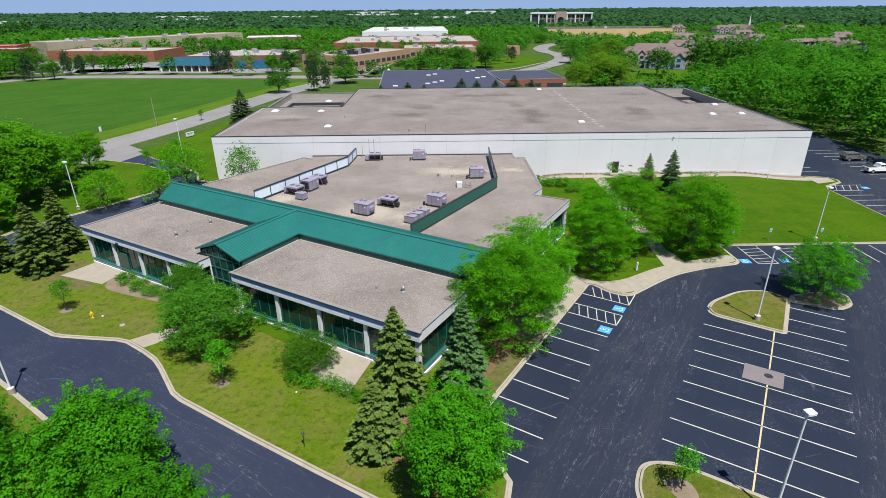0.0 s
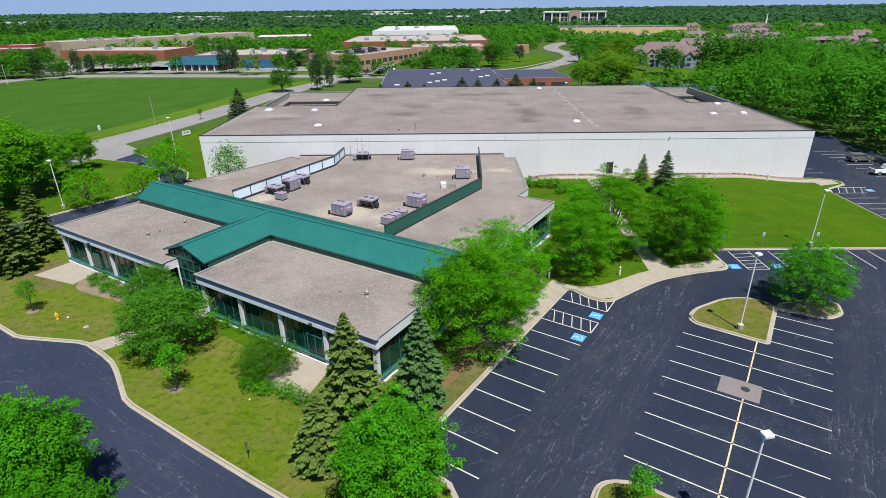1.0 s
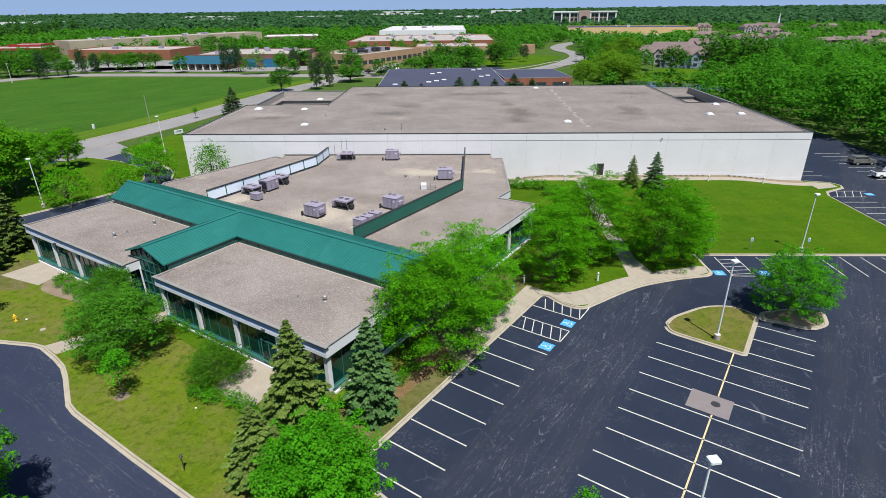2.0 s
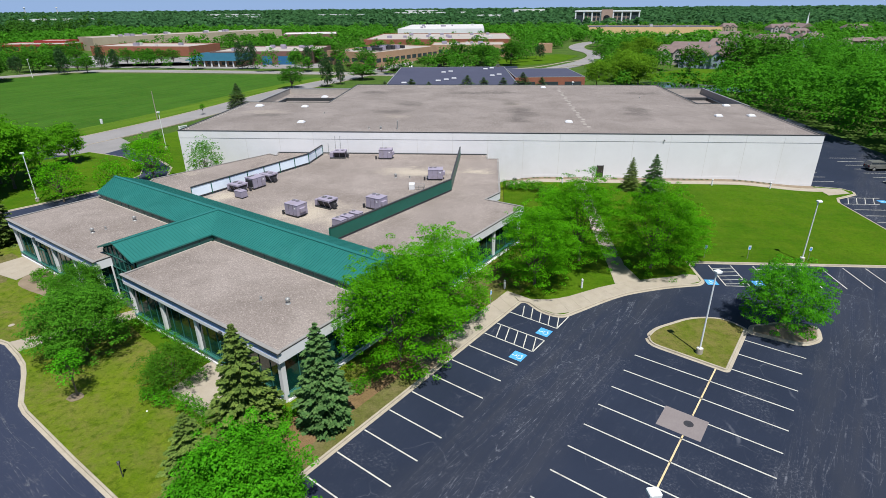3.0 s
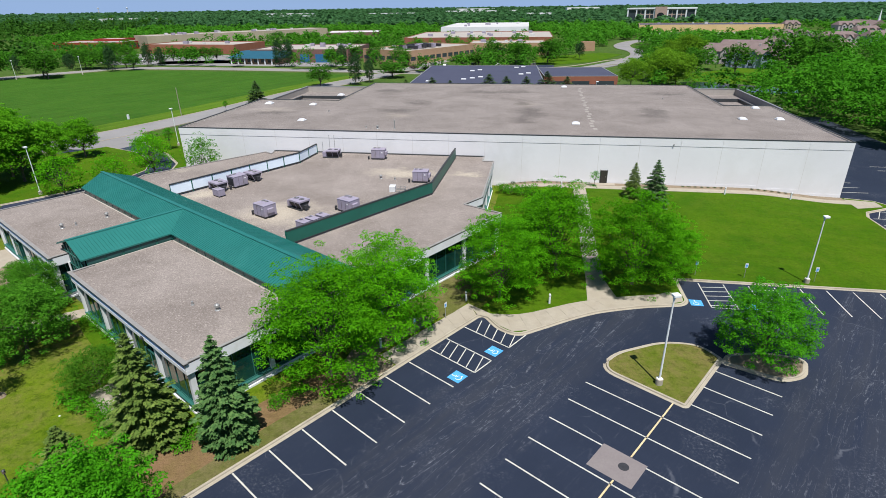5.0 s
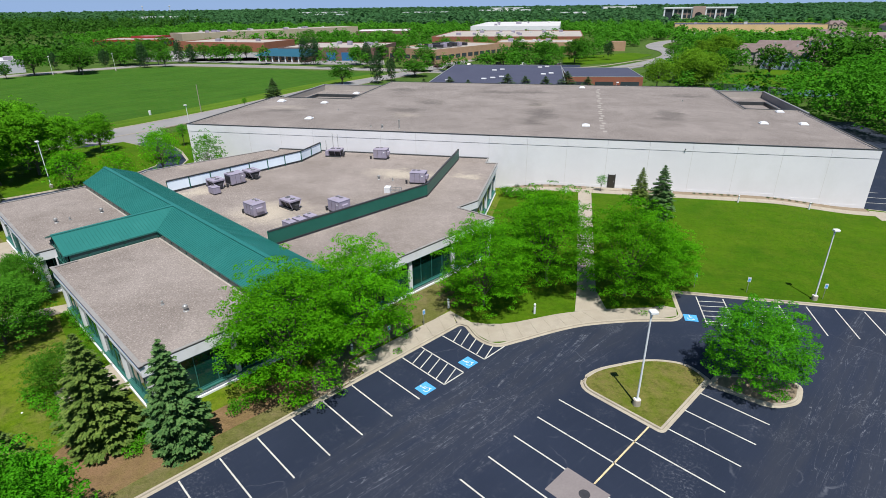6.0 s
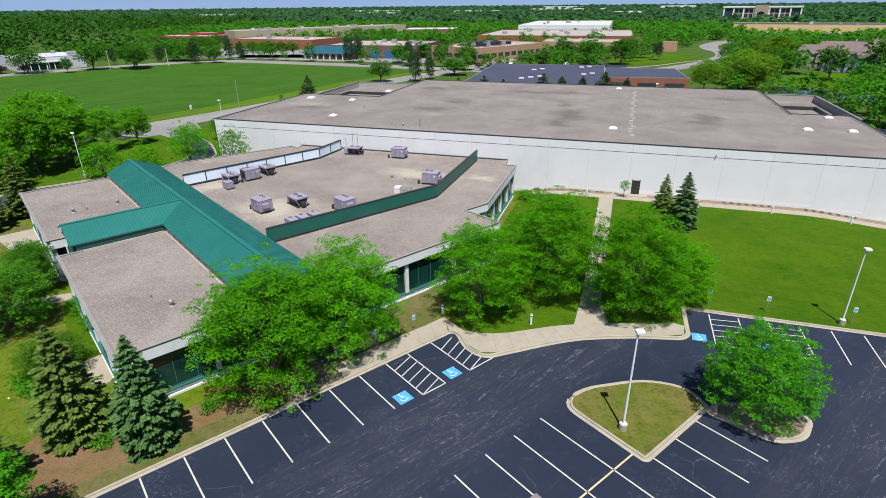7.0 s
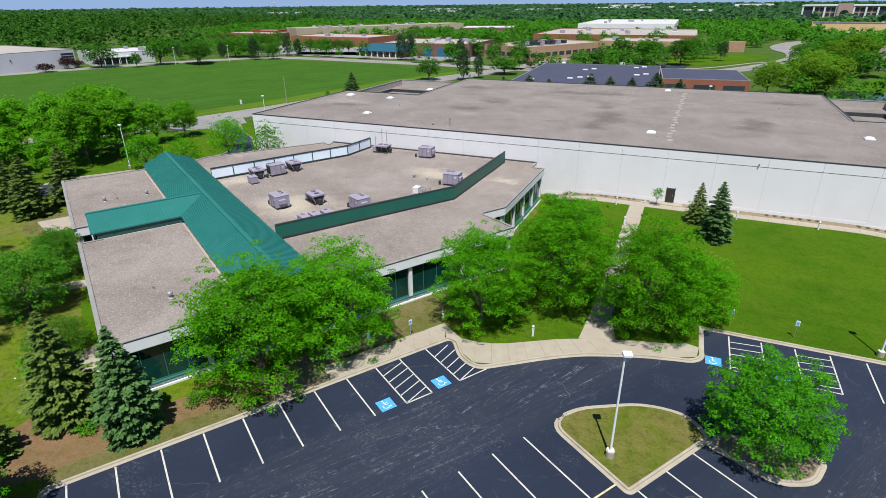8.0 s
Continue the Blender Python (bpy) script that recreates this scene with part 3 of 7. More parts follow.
EDGE_CURVE = smooth_line([L(6.62, 25.6), L(7.3, 26.1), (19.8, 56.0), (21.6, 55.2), (23.4, 56.3), (25.8, 58.1), (28.0, 59.6), (30.1, 60.7), (33.7, 62.0), (36.5, 62.7), (37.9, 63.05), (38.6, 63.9), (38.6, 65.2), (38.55, 68.9)], 5)
EDGE_EAST = [(38.55, 68.9), (66.5, 69.0), (68.6, 69.8), (69.5, 71.8), (69.7, 92.6), (70.6, 94.6), (74.6, 96.9), (75.2, 98.4), (74.2, 100.0), (70.4, 101.0)]


def inset(line):
    """The line moved a little in from the kerb's face."""
    return ribbon(line, 0.09)[0]


lawn_pts = inset(EDGE_WEST)[:-1] + inset(EDGE_FRONT)[:-1] + inset(EDGE_STALLS)[:-1] + [L(6.5, 25.5), (17.2, 58.6), (19, 62), (20, 72), (16.5, 80), (17, 101)]
solo("lawn_front", sheet(lawn_pts, 0.125, 0.2), GRASS_FRONT, "olive-green front lawn with dry yellowish patches", "lawn", kind="structure")
side_pts = inset(EDGE_CURVE)[1:-1] + inset(EDGE_EAST)[:-1] + [(70.2, 101.0), (17.02, 101.0), (16.52, 80), (20.02, 72), (19.02, 62), (17.22, 58.6)]
solo("lawn_side", sheet(side_pts, 0.125, 0.2, 3.0, True), GRASS_SIDE, "bright green mown lawn rising gently to the warehouse", "lawn", kind="structure")
west_pts = [(-66, 40), (-67, 66), (-63.5, 79), (-57.0, 87.5), (-52.0, 95.5), (-51.6, 102.5), (-55.2, 109.6), (-63.5, 115.6), (-73.5, 119.4), (-84, 106), (-95, 80), (-103, 50), (-90, 20)]
solo("lawn_west", sheet(west_pts, 0.125, 0.2), GRASS_SIDE, "green lawn with trees between drive and road", "lawn", kind="structure")
north_pts = [(-42.4, 101.4), (-46.5, 103), (-48.5, 108), (-55, 114.5), (-63, 120), (-70, 126.5), (-66, 140), (-62, 158), (-58, 190), (-52, 215), (-30, 215), (-41.9, 166)]
solo("lawn_north", sheet(north_pts, 0.125, 0.2), GRASS_SIDE, "grass strip beside the white warehouse", "lawn", kind="structure")
south_pts = [L(-34, -19.8), L(-20, -20.2), L(-4, -19.6), L(3, -19.2), L(6, -21), L(7, -26), L(6, -50), L(-40, -50), L(-36, -22)]
solo("lawn_south", sheet(south_pts, 0.125, 0.2), GRASS_FRONT, "grass bank under the large maples", "lawn", kind="structure")
solo("field", sheet([(-88, 128), (-79.5, 147), (-74, 168), (-70, 192), (-62, 225), (-50, 256), (-84, 266), (-182, 274), (-204, 254), (-226, 220), (-244, 184), (-290, 60), (-140, 40), (-108, 70)], 0.0, 0.1), GRASS_FIELD,
     "broad mown green field with faint mowing streaks", "field", kind="structure")

verge_line = smooth_line([(-107, 92), (-93, 124), (-84, 146), (-78, 168), (-73, 192), (-66, 222), (-54, 254)], 4)
solo("verge", sheet(ribbon(verge_line, 8.5)[0] + ribbon(verge_line, -1.0)[0][::-1], 0.006, 0.1), GRASS_VERGE, "pale striped mown verge between field and road", "verge", kind="structure")
for pts, name in ((EDGE_WEST + EDGE_FRONT[1:], "kerb"), (EDGE_STALLS, "kerb"), (EDGE_CURVE, "kerb"), (EDGE_EAST, "kerb")):
    solo(name, kerb_mesh(divide(pts, 4.0)), KERB, "pale concrete kerb and gutter beside asphalt", "kerb", kind="structure")
solo("kerb", kerb_mesh(west_pts[:9]), KERB, "pale concrete kerb of the west lawn", "kerb", kind="structure")
solo("kerb", kerb_mesh(north_pts[:6][::-1]), KERB, "pale concrete kerb of the north lawn", "kerb", kind="structure")
solo("kerb", kerb_mesh(south_pts[:6][::-1]), KERB, "pale concrete kerb under the maples", "kerb", kind="structure")


# islands in the car park
def island(pts, label, grass_mat=ISLAND_TURF):
    root = thing("island", (*pts[0], 0), label=label, category="traffic island", kind="structure")
    cx, cy = sum(p[0] for p in pts) / len(pts), sum(p[1] for p in pts) / len(pts)
    part("turf", sheet([(cx + (x - cx) * .975, cy + (y - cy) * .975) for x, y in pts], 0.125, 0.2), grass_mat, root, world_space=True)
    part("kerb", kerb_mesh(pts, closed=True), KERB, root, "pale concrete kerb", world_space=True)
    return root


def rounded(pts, n=5):
    """A closed outline with its marked corners rounded: (u, v, radius)."""
    out = []
    k = len(pts)
    for i in range(k):
        u, v, r = pts[i]
        p, a, b = Vector((u, v)), Vector(pts[i - 1][:2]), Vector(pts[(i + 1) % k][:2])
        if not r:
            out.append((u, v))
            continue
        s, e = p + (a - p).normalized() * r, p + (b - p).normalized() * r
        for j in range(n + 1):
            t = j / n
            q = s * (1 - t) ** 2 + p * 2 * t * (1 - t) + e * t * t
            out.append((q.x, q.y))
    return out


island([L(u, v) for u, v in rounded([(27.05, 25.75, 0.25), (27.05, 33.95, 0.3), (25.0, 34.8, 1.0), (22.4, 33.4, 1.8), (19.75, 28.4, 1.5), (20.0, 25.95, 1.3)])], "grass island with a lamp and concrete kerb")
island([L(u, v) for u, v in rounded([(27.45, 33.55, 0.3), (31.8, 34.1, 0.9), (33.0, 36.0, 0.8), (32.5, 38.6, 0.9), (29.6, 37.3, 1.0), (27.45, 34.95, 0.3)])], "small kerbed island beneath a parking lot tree", SOIL)
island([L(u, v) for u, v in rounded([(30.5, -5.0, 0.8), (31.8, 0.9, 1.5), (28.5, 1.75, 0.6), (21.2, 1.9, 1.1), (19.2, 0.6, 1.0), (19.5, -2.0, 1.0), (22.0, -5.6, 1.5)])], "kerbed grass island with a young tree")


# walks: slabs laid in strips between two edges
def slabs(root, left, right, z, size=1.7):
    for a0, a1, b0, b1 in zip(left, left[1:], right, right[1:]):
        n = max(1, round((Vector(a1) - Vector(a0) + Vector(b1) - Vector(b0)).length / 2 / size))
        for i in range(n):
            s, e = i / n, (i + 1) / n
            q = [Vector(a0).lerp(Vector(a1), s), Vector(a0).lerp(Vector(a1), e), Vector(b0).lerp(Vector(b1), e), Vector(b0).lerp(Vector(b1), s)]
            mid = sum(q, Vector((0, 0))) / 4
            q = [mid + (p - mid) * (1 - 0.012 / max(0.3, (p - mid).length)) for p in q]
            bm = bmesh.new()
            prism(bm, [(p.x, p.y) for p in q], z - 0.12, z + random.uniform(-0.003, 0.003))
            for v in bm.verts:
                v.co.z += rise(v.co.x, v.co.y)
            part("slab", bm, CONCRETE, root, world_space=True)


def pavement(left, right, label, z=0.15, size=1.7):
    root = thing("pavement", (*left[0], 0), label=label, category="pavement", kind="structure")
    slabs(root, left, right, z, size)
    return root


def spaced(line, n):
    """n + 1 points at even steps along a line."""
    d = [0.0]
    for a, b in zip(line, line[1:]):
        d.append(d[-1] + (Vector(b) - Vector(a)).length)
    out = []
    for i in range(n + 1):
        k = d[-1] * i / n
        j = max(x for x in range(len(d) - 1) if d[x] <= k + 1e-9)
        f = (k - d[j]) / max(1e-9, d[j + 1] - d[j])
        out.append(tuple(Vector(line[j]).lerp(Vector(line[j + 1]), f)))
    return out


outer = spaced(ribbon(EDGE_CURVE, 0.155)[0][:-5], 16)
inner = spaced([L(4.5, 26.8), (18.7, 58.4), (20.7, 58.4), (22.3, 58.9), (24.6, 60.3), (26.7, 61.6), (28.6, 62.5), (32.2, 63.8), (35.2, 64.6), (36.8, 65.0), (37.1, 65.5)], 16)
pavement(inner, outer, "buff concrete pavement curving along the car park", size=3.0)
pavement([L(4.4, 14.6), L(4.4, 26.9)], [L(6.46, 14.6), L(6.46, 25.6)], "buff concrete pavement beside accessible bays")
pavement([(28.5, 62.45), (28.7, 67.5), (28.75, 98.0)], [(31.6, 63.55), (30.7, 67.5), (30.75, 98.0)], "long straight concrete footpath across the lawn", 0.16)
pavement([(17.4, 99.6), (70.0, 99.6)], [(17.4, 97.9), (70.0, 97.9)], "concrete footpath along the warehouse wall", 0.165)
solo("planting_bed", sheet([(17.5, 99.62), (70.0, 99.62), (70.0, 101.1), (17.5, 101.1)], 0.145, 0.12, 3.0, True), SOIL, "narrow mulched strip along the warehouse wall", "planting bed", kind="structure")
pavement([(30.0, 99.8), (35.6, 99.8)], [(30.0, 101.0), (35.6, 101.0)], "concrete landing before the warehouse door", 0.17)
pavement([(70.0, 100.2), (74.0, 99.4)], [(70.0, 96.0), (74.0, 97.2)], "concrete corner of pavement by the car park", 0.165)
pavement([P(-50.3, -0.1), P(-44.3, -0.1)], [P(-50.3, -4.6), P(-43.4, -3.4)], "concrete terrace in front of the west wing", 0.17, 2.2)
pavement([P(-10.3, 0.3), P(-5.6, 0.3)], [P(-9.5, -4.4), P(-4.4, -4.6)], "concrete terrace in front of the east wing door", 0.17, 2.2)
pavement([L(-28.4, -10.0), L(-26.6, -5.5), L(-24.6, 1.0)], [L(-25.9, -10.0), L(-24.4, -5.5), L(-22.6, 1.0)], "concrete path leading to the glazed entrance", 0.17)


BED_Z = [0.130]


def bed(pts, material, label):
    BED_Z[0] += 0.004
    z = BED_Z[0]
    bm = bmesh.new()
    prism(bm, smooth_line(pts + pts[:1], 4)[:-1], z - 0.1, z)
    solo("planting_bed", bm, material, label, "planting bed", kind="structure")


bed([L(0.5, -8.5), L(3.5, -9.5), L(5.6, -4.5), L(5.3, 2.5), L(5.5, 8.5), L(5.9, 11.5), L(4.2, 12.0), L(2.3, 8.0), L(2.0, 1.5), L(0.5, -3.5), L(-2, -5)], MULCH, "brown bark mulch under the spruces")
bed([L(5.2, -4.4), L(5.6, -4.7), L(6.42, -4.3), L(6.42, 5.0), L(6.42, 14.0), L(5.6, 14.2), L(5.0, 9.0), L(4.9, 2.0)], THIN_TURF, "dry thin grass strip beside the kerb")
bed([P(-52.8, -0.6), P(-52.2, -4.6), P(-49.0, -6.2), P(-45.5, -6.0), P(-44.0, -4.2), P(-47.5, -3.0), P(-50.2, -0.8)], THIN_TURF, "thin worn turf by the terrace")
bed([P(-43.6, -2.6), P(-41.6, -3.8), P(-36.5, -3.2), P(-32.5, -2.4), P(-30.6, -0.4), P(-43.0, 0.1)], SOIL, "mulched shrub border along the west wing")
bed([L(2.6, 12), L(6.3, 10.0), L(6.35, 14.4), L(4.1, 14.8), L(4.0, 22.0), L(2.0, 22), L(1.6, 15)], SOIL, "shaded bare soil under the trees")
bed([L(-2.2, 22.5), L(3.9, 22.3), L(3.9, 27.5), L(1.0, 31), L(-0.8, 30)], THIN_TURF, "thin dry turf beside the east windows")
bed([P(-23.5, -0.6), P(-20, -1.2), P(-13.0, -1.6), P(-10.6, -0.8), P(-10.6, 0.3), P(-23.3, 0.3)], GRASS_SIDE, "green ground cover along the east wing")
for x, y in ((-41.3, 53.2), (-19.4, 39.9)):
    bed([(x - 0.6, y - 0.35), (x + 0.1, y - 0.6), (x + 0.65, y), (x + 0.1, y + 0.5), (x - 0.55, y + 0.35)], SOIL, "ring of tan soil round a young tree")
bed([L(20.7, -0.4), L(22.0, -1.4), L(23.2, -0.7), L(22.2, 0.5)], SOIL, "ring of tan soil on the island")

# the public road and its far crossing
for line, half, label in (([(-128, 20), (-112, 62), (-100, 92), (-86, 122), (-78, 143), (-72, 165), (-67, 190), (-60, 222), (-46, 262), (-36, 300), (-30, 340)], 5.0, "pale grey two-lane road past the field"),
                          ([(-310, 40), (-262, 150), (-247, 188), (-229, 230), (-206, 266), (-186, 284), (-84, 277), (-20, 268), (10, 268)], 5.0, "pale grey road at the far side of the field"),
                          ([(10, 272), (38, 284), (62, 318), (80, 360), (84, 395), (80, 425), (84, 460), (100, 500), (140, 560)], 5.5, "pale grey road curving between trees")):
    left, right = ribbon(smooth_line(line, 5), half)
    solo("road", sheet(left + right[::-1], 0.03, 0.15), ROAD_GREY, label, "road", kind="structure")
    for side in (left, right[::-1]):
        solo("kerb", kerb_mesh(side), KERB, "pale kerb of a public road", "kerb", kind="structure")
left, right = ribbon(smooth_line([(-80, 126), (-64, 117), (-55, 108), (-49.8, 97)], 5), 3.6)
solo("drive", sheet(left + right[::-1], 0.045, 0.15), ASPHALT_DRIVE, "asphalt drive joining the road", "drive", kind="structure")
solo("drive_apron", sheet([(-84, 116), (-69.5, 117.2), (-67.2, 126.4), (-77, 135)], 0.052, 0.15), ROAD_GREY, "pale concrete apron where the drive meets the road", "drive", kind="structure")
for pts, mat, label in (([(-190, 300), (-95, 296), (-70, 300), (-78, 322), (-160, 330), (-200, 322)], ROAD_GREY, "concrete apron before the far works"),
                        ([(-260, 330), (-215, 300), (-150, 312), (-175, 366), (-255, 376)], ROAD_GREY, "distant car park beyond the field"),
                        ([(120, 560), (300, 540), (310, 640), (130, 660)], ROAD_GREY, "large distant car park"),
                        ([(-36, 289), (30, 293), (30, 308), (-36, 304)], ASPHALT_DRIVE, "narrow car park beside the far offices")):
    solo("far_lot", sheet(pts, 0.02, 0.1), mat, label, "parking lot", kind="structure")
solo("field", sheet([(22, 300), (55, 330), (72, 372), (60, 385), (20, 350)], 0.0, 0.1), GRASS_SIDE, "sunlit green verge beside the curving road", "lawn", kind="structure")
solo("field", sheet([(80, 236), (118, 226), (150, 280), (112, 296), (88, 270)], 0.0, 0.1), GRASS_SIDE, "sunlit grass around a pond", "lawn", kind="structure")
m, nd, ln, bs = nodes_of("pond_water")
ln.new(mixed(nd, ln, grain(nd, ln, place(nd, ln), 0.2), (0.02, 0.03, 0.028), (0.03, 0.042, 0.035)), bs.inputs["Base Color"])
bs.inputs["Roughness"].default_value = 0.06
bumped(nd, ln, bs, grain(nd, ln, place(nd, ln), 1.5), 0.08, 0.05)
WATER = m
solo("pond", sheet(smooth_line([(66, 214), (84, 222), (100, 214), (112, 222), (98, 236), (82, 244), (72, 236), (66, 214)], 5)[:-1], 0.03, 0.1), WATER, "dark still pond behind the warehouse", "pond", kind="structure")

# ---- warehouse ----
WX0, WX1, WY0, WY1 = -41.75, 69.9, 101.15, 164.0
NX0, NX1, NY = -22.6, 60.3, 133.4                      # notches at the back corners
warehouse = thing("warehouse", (14, 101.2, 0), label="long low white precast warehouse with gravel roof", category="warehouse")
core = [(WX0 + .2, WY0 + .2), (WX1 - .2, WY0 + .2), (WX1 - .2, NY), (NX1, NY), (NX1, WY1), (NX0, WY1), (NX0, NY), (WX0 + .2, NY)]
bm = bmesh.new()
prism(bm, core, -0.3, 8.62)
body = part("body", bm, WALL_WHITE, warehouse, world_space=True)
bm = bmesh.new()
prism(bm, [(WX0 + .5, WY0 + .5), (WX1 - .5, WY0 + .5), (WX1 - .5, NY - .3), (NX1 - .3, NY - .3), (NX1 - .3, WY1 - .3), (NX0 + .3, WY1 - .3), (NX0 + .3, NY - .3), (WX0 + .5, NY - .3)], 8.6, 8.66)
part("roof", bm, WH_ROOF, warehouse, "brown-grey gravel roof with dark stains", world_space=True)
# parapet coping along every roof edge
roof_line = [(WX0, WY0), (WX1, WY0), (WX1, NY), (NX1, NY), (NX1, WY1), (NX0, WY1), (NX0, NY), (WX0, NY), (WX0, WY0)]
for a, b in zip(roof_line, roof_line[1:]):
    part("parapet_cap", a_bar(a, b, 8.62, 8.795, -0.21, 0.36), ROOF_PALE, warehouse, "pale parapet flashing", world_space=True)
    part("coping", a_bar(a, b, 8.80, 8.93, 0.06, 0.20, 0.05, 0.05), DARK_TRIM, warehouse, "dark metal coping", world_space=True)
SEALANT = surface("sealant", (0.54, 0.52, 0.515), (0.60, 0.58, 0.57), 0.9, 0.6, 4, bump=0)
# precast panels of the front and the east side
n = 18
for i in range(n):
    x0, x1 = WX0 + (WX1 - WX0) * i / n, WX0 + (WX1 - WX0) * (i + 1) / n
    part("panel", a_box(x0 + .012, WY0, -0.3, x1 - .012, WY0 + .2, 7.55), WALL_WHITE, warehouse, world_space=True)
    part("upper_panel", a_box(x0 + .012, WY0 - .04, 7.60, x1 - .012, WY0 + .2, 8.79), WALL_WHITE, warehouse, world_space=True)
    part("plinth", a_box(x0 + .006, WY0 - .03, -0.3, x1 - .006, WY0 - .001, 0.55 + rise((x0 + x1) / 2, 100.5)), WALL_WHITE, warehouse, world_space=True)
part("groove", a_box(WX0 + .02, WY0 + .05, 7.55, WX1 - .02, WY0 + .2, 7.60), GREY_METAL, warehouse, world_space=True)
for x in [WX0 + (WX1 - WX0) * i / n for i in range(1, n)]:
    part("joint_sealant", a_box(x - .035, WY0 - .004, 0.6, x + .035, WY0 + .1, 7.54), SEALANT, warehouse, world_space=True)
for i in range(6):
    y0, y1 = WY0 + (NY - WY0) * i / 6, WY0 + (NY - WY0) * (i + 1) / 6
    part("panel", a_box(WX1 - .2, y0 + .012, -0.3, WX1, y1 - .012, 8.79), WALL_WHITE, warehouse, world_space=True)
    part("panel", a_box(WX0, y0 + .012, -0.3, WX0 + .2, y1 - .012, 8.79), WALL_WHITE, warehouse, world_space=True)
# lower wings in the back corners, with their own parapets
for x0, x1, y1, top in ((WX0, NX0, 162.0, 8.0), (NX1, WX1 + 1.6, 162.0, 8.3)):
    part("rear_wing", a_box(x0 + .1, NY, -0.3, x1 - .1, y1, top - 1.5), WALL_WHITE, warehouse, world_space=True)
    part("rear_roof", a_box(x0 + .3, NY + .1, top - 1.5, x1 - .3, y1 - .3, top - 1.44), WH_ROOF, warehouse, world_space=True)
    inner_x = NX0 if x0 == WX0 else NX1
    for a, b in (((x0, NY), (x0, y1)), ((x0, y1), (x1, y1)), ((x1, y1), (x1, NY))):
        if a[0] == b[0] == inner_x:
            continue
        part("parapet", a_bar(a, b, top - 2.2, top, 0.15, 0.15, .15, .15), ROOF_PALE, warehouse, "grey parapet wall", world_space=True)
        part("coping", a_bar(a, b, top, top + .12, 0.2, 0.2, .2, .2), GREY_METAL, warehouse, world_space=True)
# inner kerb frames on the low roofs
for x0, y0, x1, y1, z in ((-38.5, 138, -25, 150, 6.56), (62.0, 138.5, 69, 151, 6.86)):
    for a, b in (((x0, y0), (x1, y0)), ((x1, y0), (x1, y1)), ((x1, y1), (x0, y1)), ((x0, y1), (x0, y0))):
        part("roof_curb", a_bar(a, b, z, z + .7, .2, .2, .2, .2), DARK_TRIM, warehouse, world_space=True)
# door and wall lamp
door = part("door", a_box(33.3, WY0 - .10, 1.2, 34.3, WY0 - .02, 3.35, bevel=.02), surface("door_brown", (0.028, 0.025, 0.02), (0.04, 0.035, 0.03), 0.5, 2, 5, bump=0), warehouse, "dark steel door", world_space=True)
part("door_frame", a_box(33.2, WY0 - .07, 1.2, 33.29, WY0 - .02, 3.45), DARK_TRIM, door, world_space=True)
part("door_frame", a_box(34.31, WY0 - .07, 1.2, 34.40, WY0 - .02, 3.45), DARK_TRIM, door, world_space=True)
part("handle", a_box(34.1, WY0 - .16, 2.2, 34.16, WY0 - .10, 2.4), GREY_METAL, door, world_space=True)
bm = bmesh.new()
tube(bm, (44.0, WY0 - .02, 7.9), (44.0, WY0 - .16, 7.92), .03)
box(bm, 43.93, WY0 - .26, 7.76, 44.07, WY0 - .12, 7.98, bevel=.03)
part("wall_lamp", bm, DARK_TRIM, warehouse, "dark floodlight on the wall", world_space=True)


def skylight():
    root = thing("skylight", label="white domed acrylic skylight on the gravel roof", category="skylight", group="warehouse skylights")
    part("curb", a_box(-.8, -.8, 0, .8, .8, .22, bevel=.03), TRIM_WHITE, root)
    bm = bmesh.new()
    bmesh.ops.create_uvsphere(bm, u_segments=16, v_segments=8, radius=1)
    bmesh.ops.delete(bm, geom=[v for v in bm.verts if v.co.z < -.01], context="VERTS")
    for v in bm.verts:
        v.co = Vector((max(-.68, min(.68, v.co.x * .85)), max(-.68, min(.68, v.co.y * .85)), .22 + v.co.z * .3))
    part("dome", bm, SKYLIGHT, root)
    return root


first = skylight()
spots_at = [(-37.2, 128.5), (-26.6, 128), (-21.9, 110.4), (29.4, 112.2), (59.6, 119.3), (66.0, 119.6), (65.8, 131.5), (29.1, 160), (-30, 156), (-32, 141)]
first.matrix_basis = pose(*spots_at[0], 8.66)
for x, y in spots_at[1:-2]:
    copy_thing(first, pose(x, y, 8.66) @ Matrix.Scale(.84, 4))
for x, y in spots_at[-2:]:
    copy_thing(first, pose(x, y, 6.56))


def vent(h, r, label, cap=True):
    root = thing("roof_vent", label=label, category="roof vent", group="roof vents")
    bm = bmesh.new()
    tube(bm, (0, 0, 0), (0, 0, .08), r * 1.7, r * 1.3, 14)
    tube(bm, (0, 0, 0), (0, 0, h), r, r, 14)
    part("vent_pipe", bm, GREY_METAL, root)
    if cap:
        bm = bmesh.new()
        tube(bm, (0, 0, h - .02), (0, 0, h + .16), r * 1.5, r * 1.4, 16)
        tube(bm, (0, 0, h + .16), (0, 0, h + .26), r * 1.4, r * .5, 16)
        part("cap", bm, GREY_METAL, root)
    return root


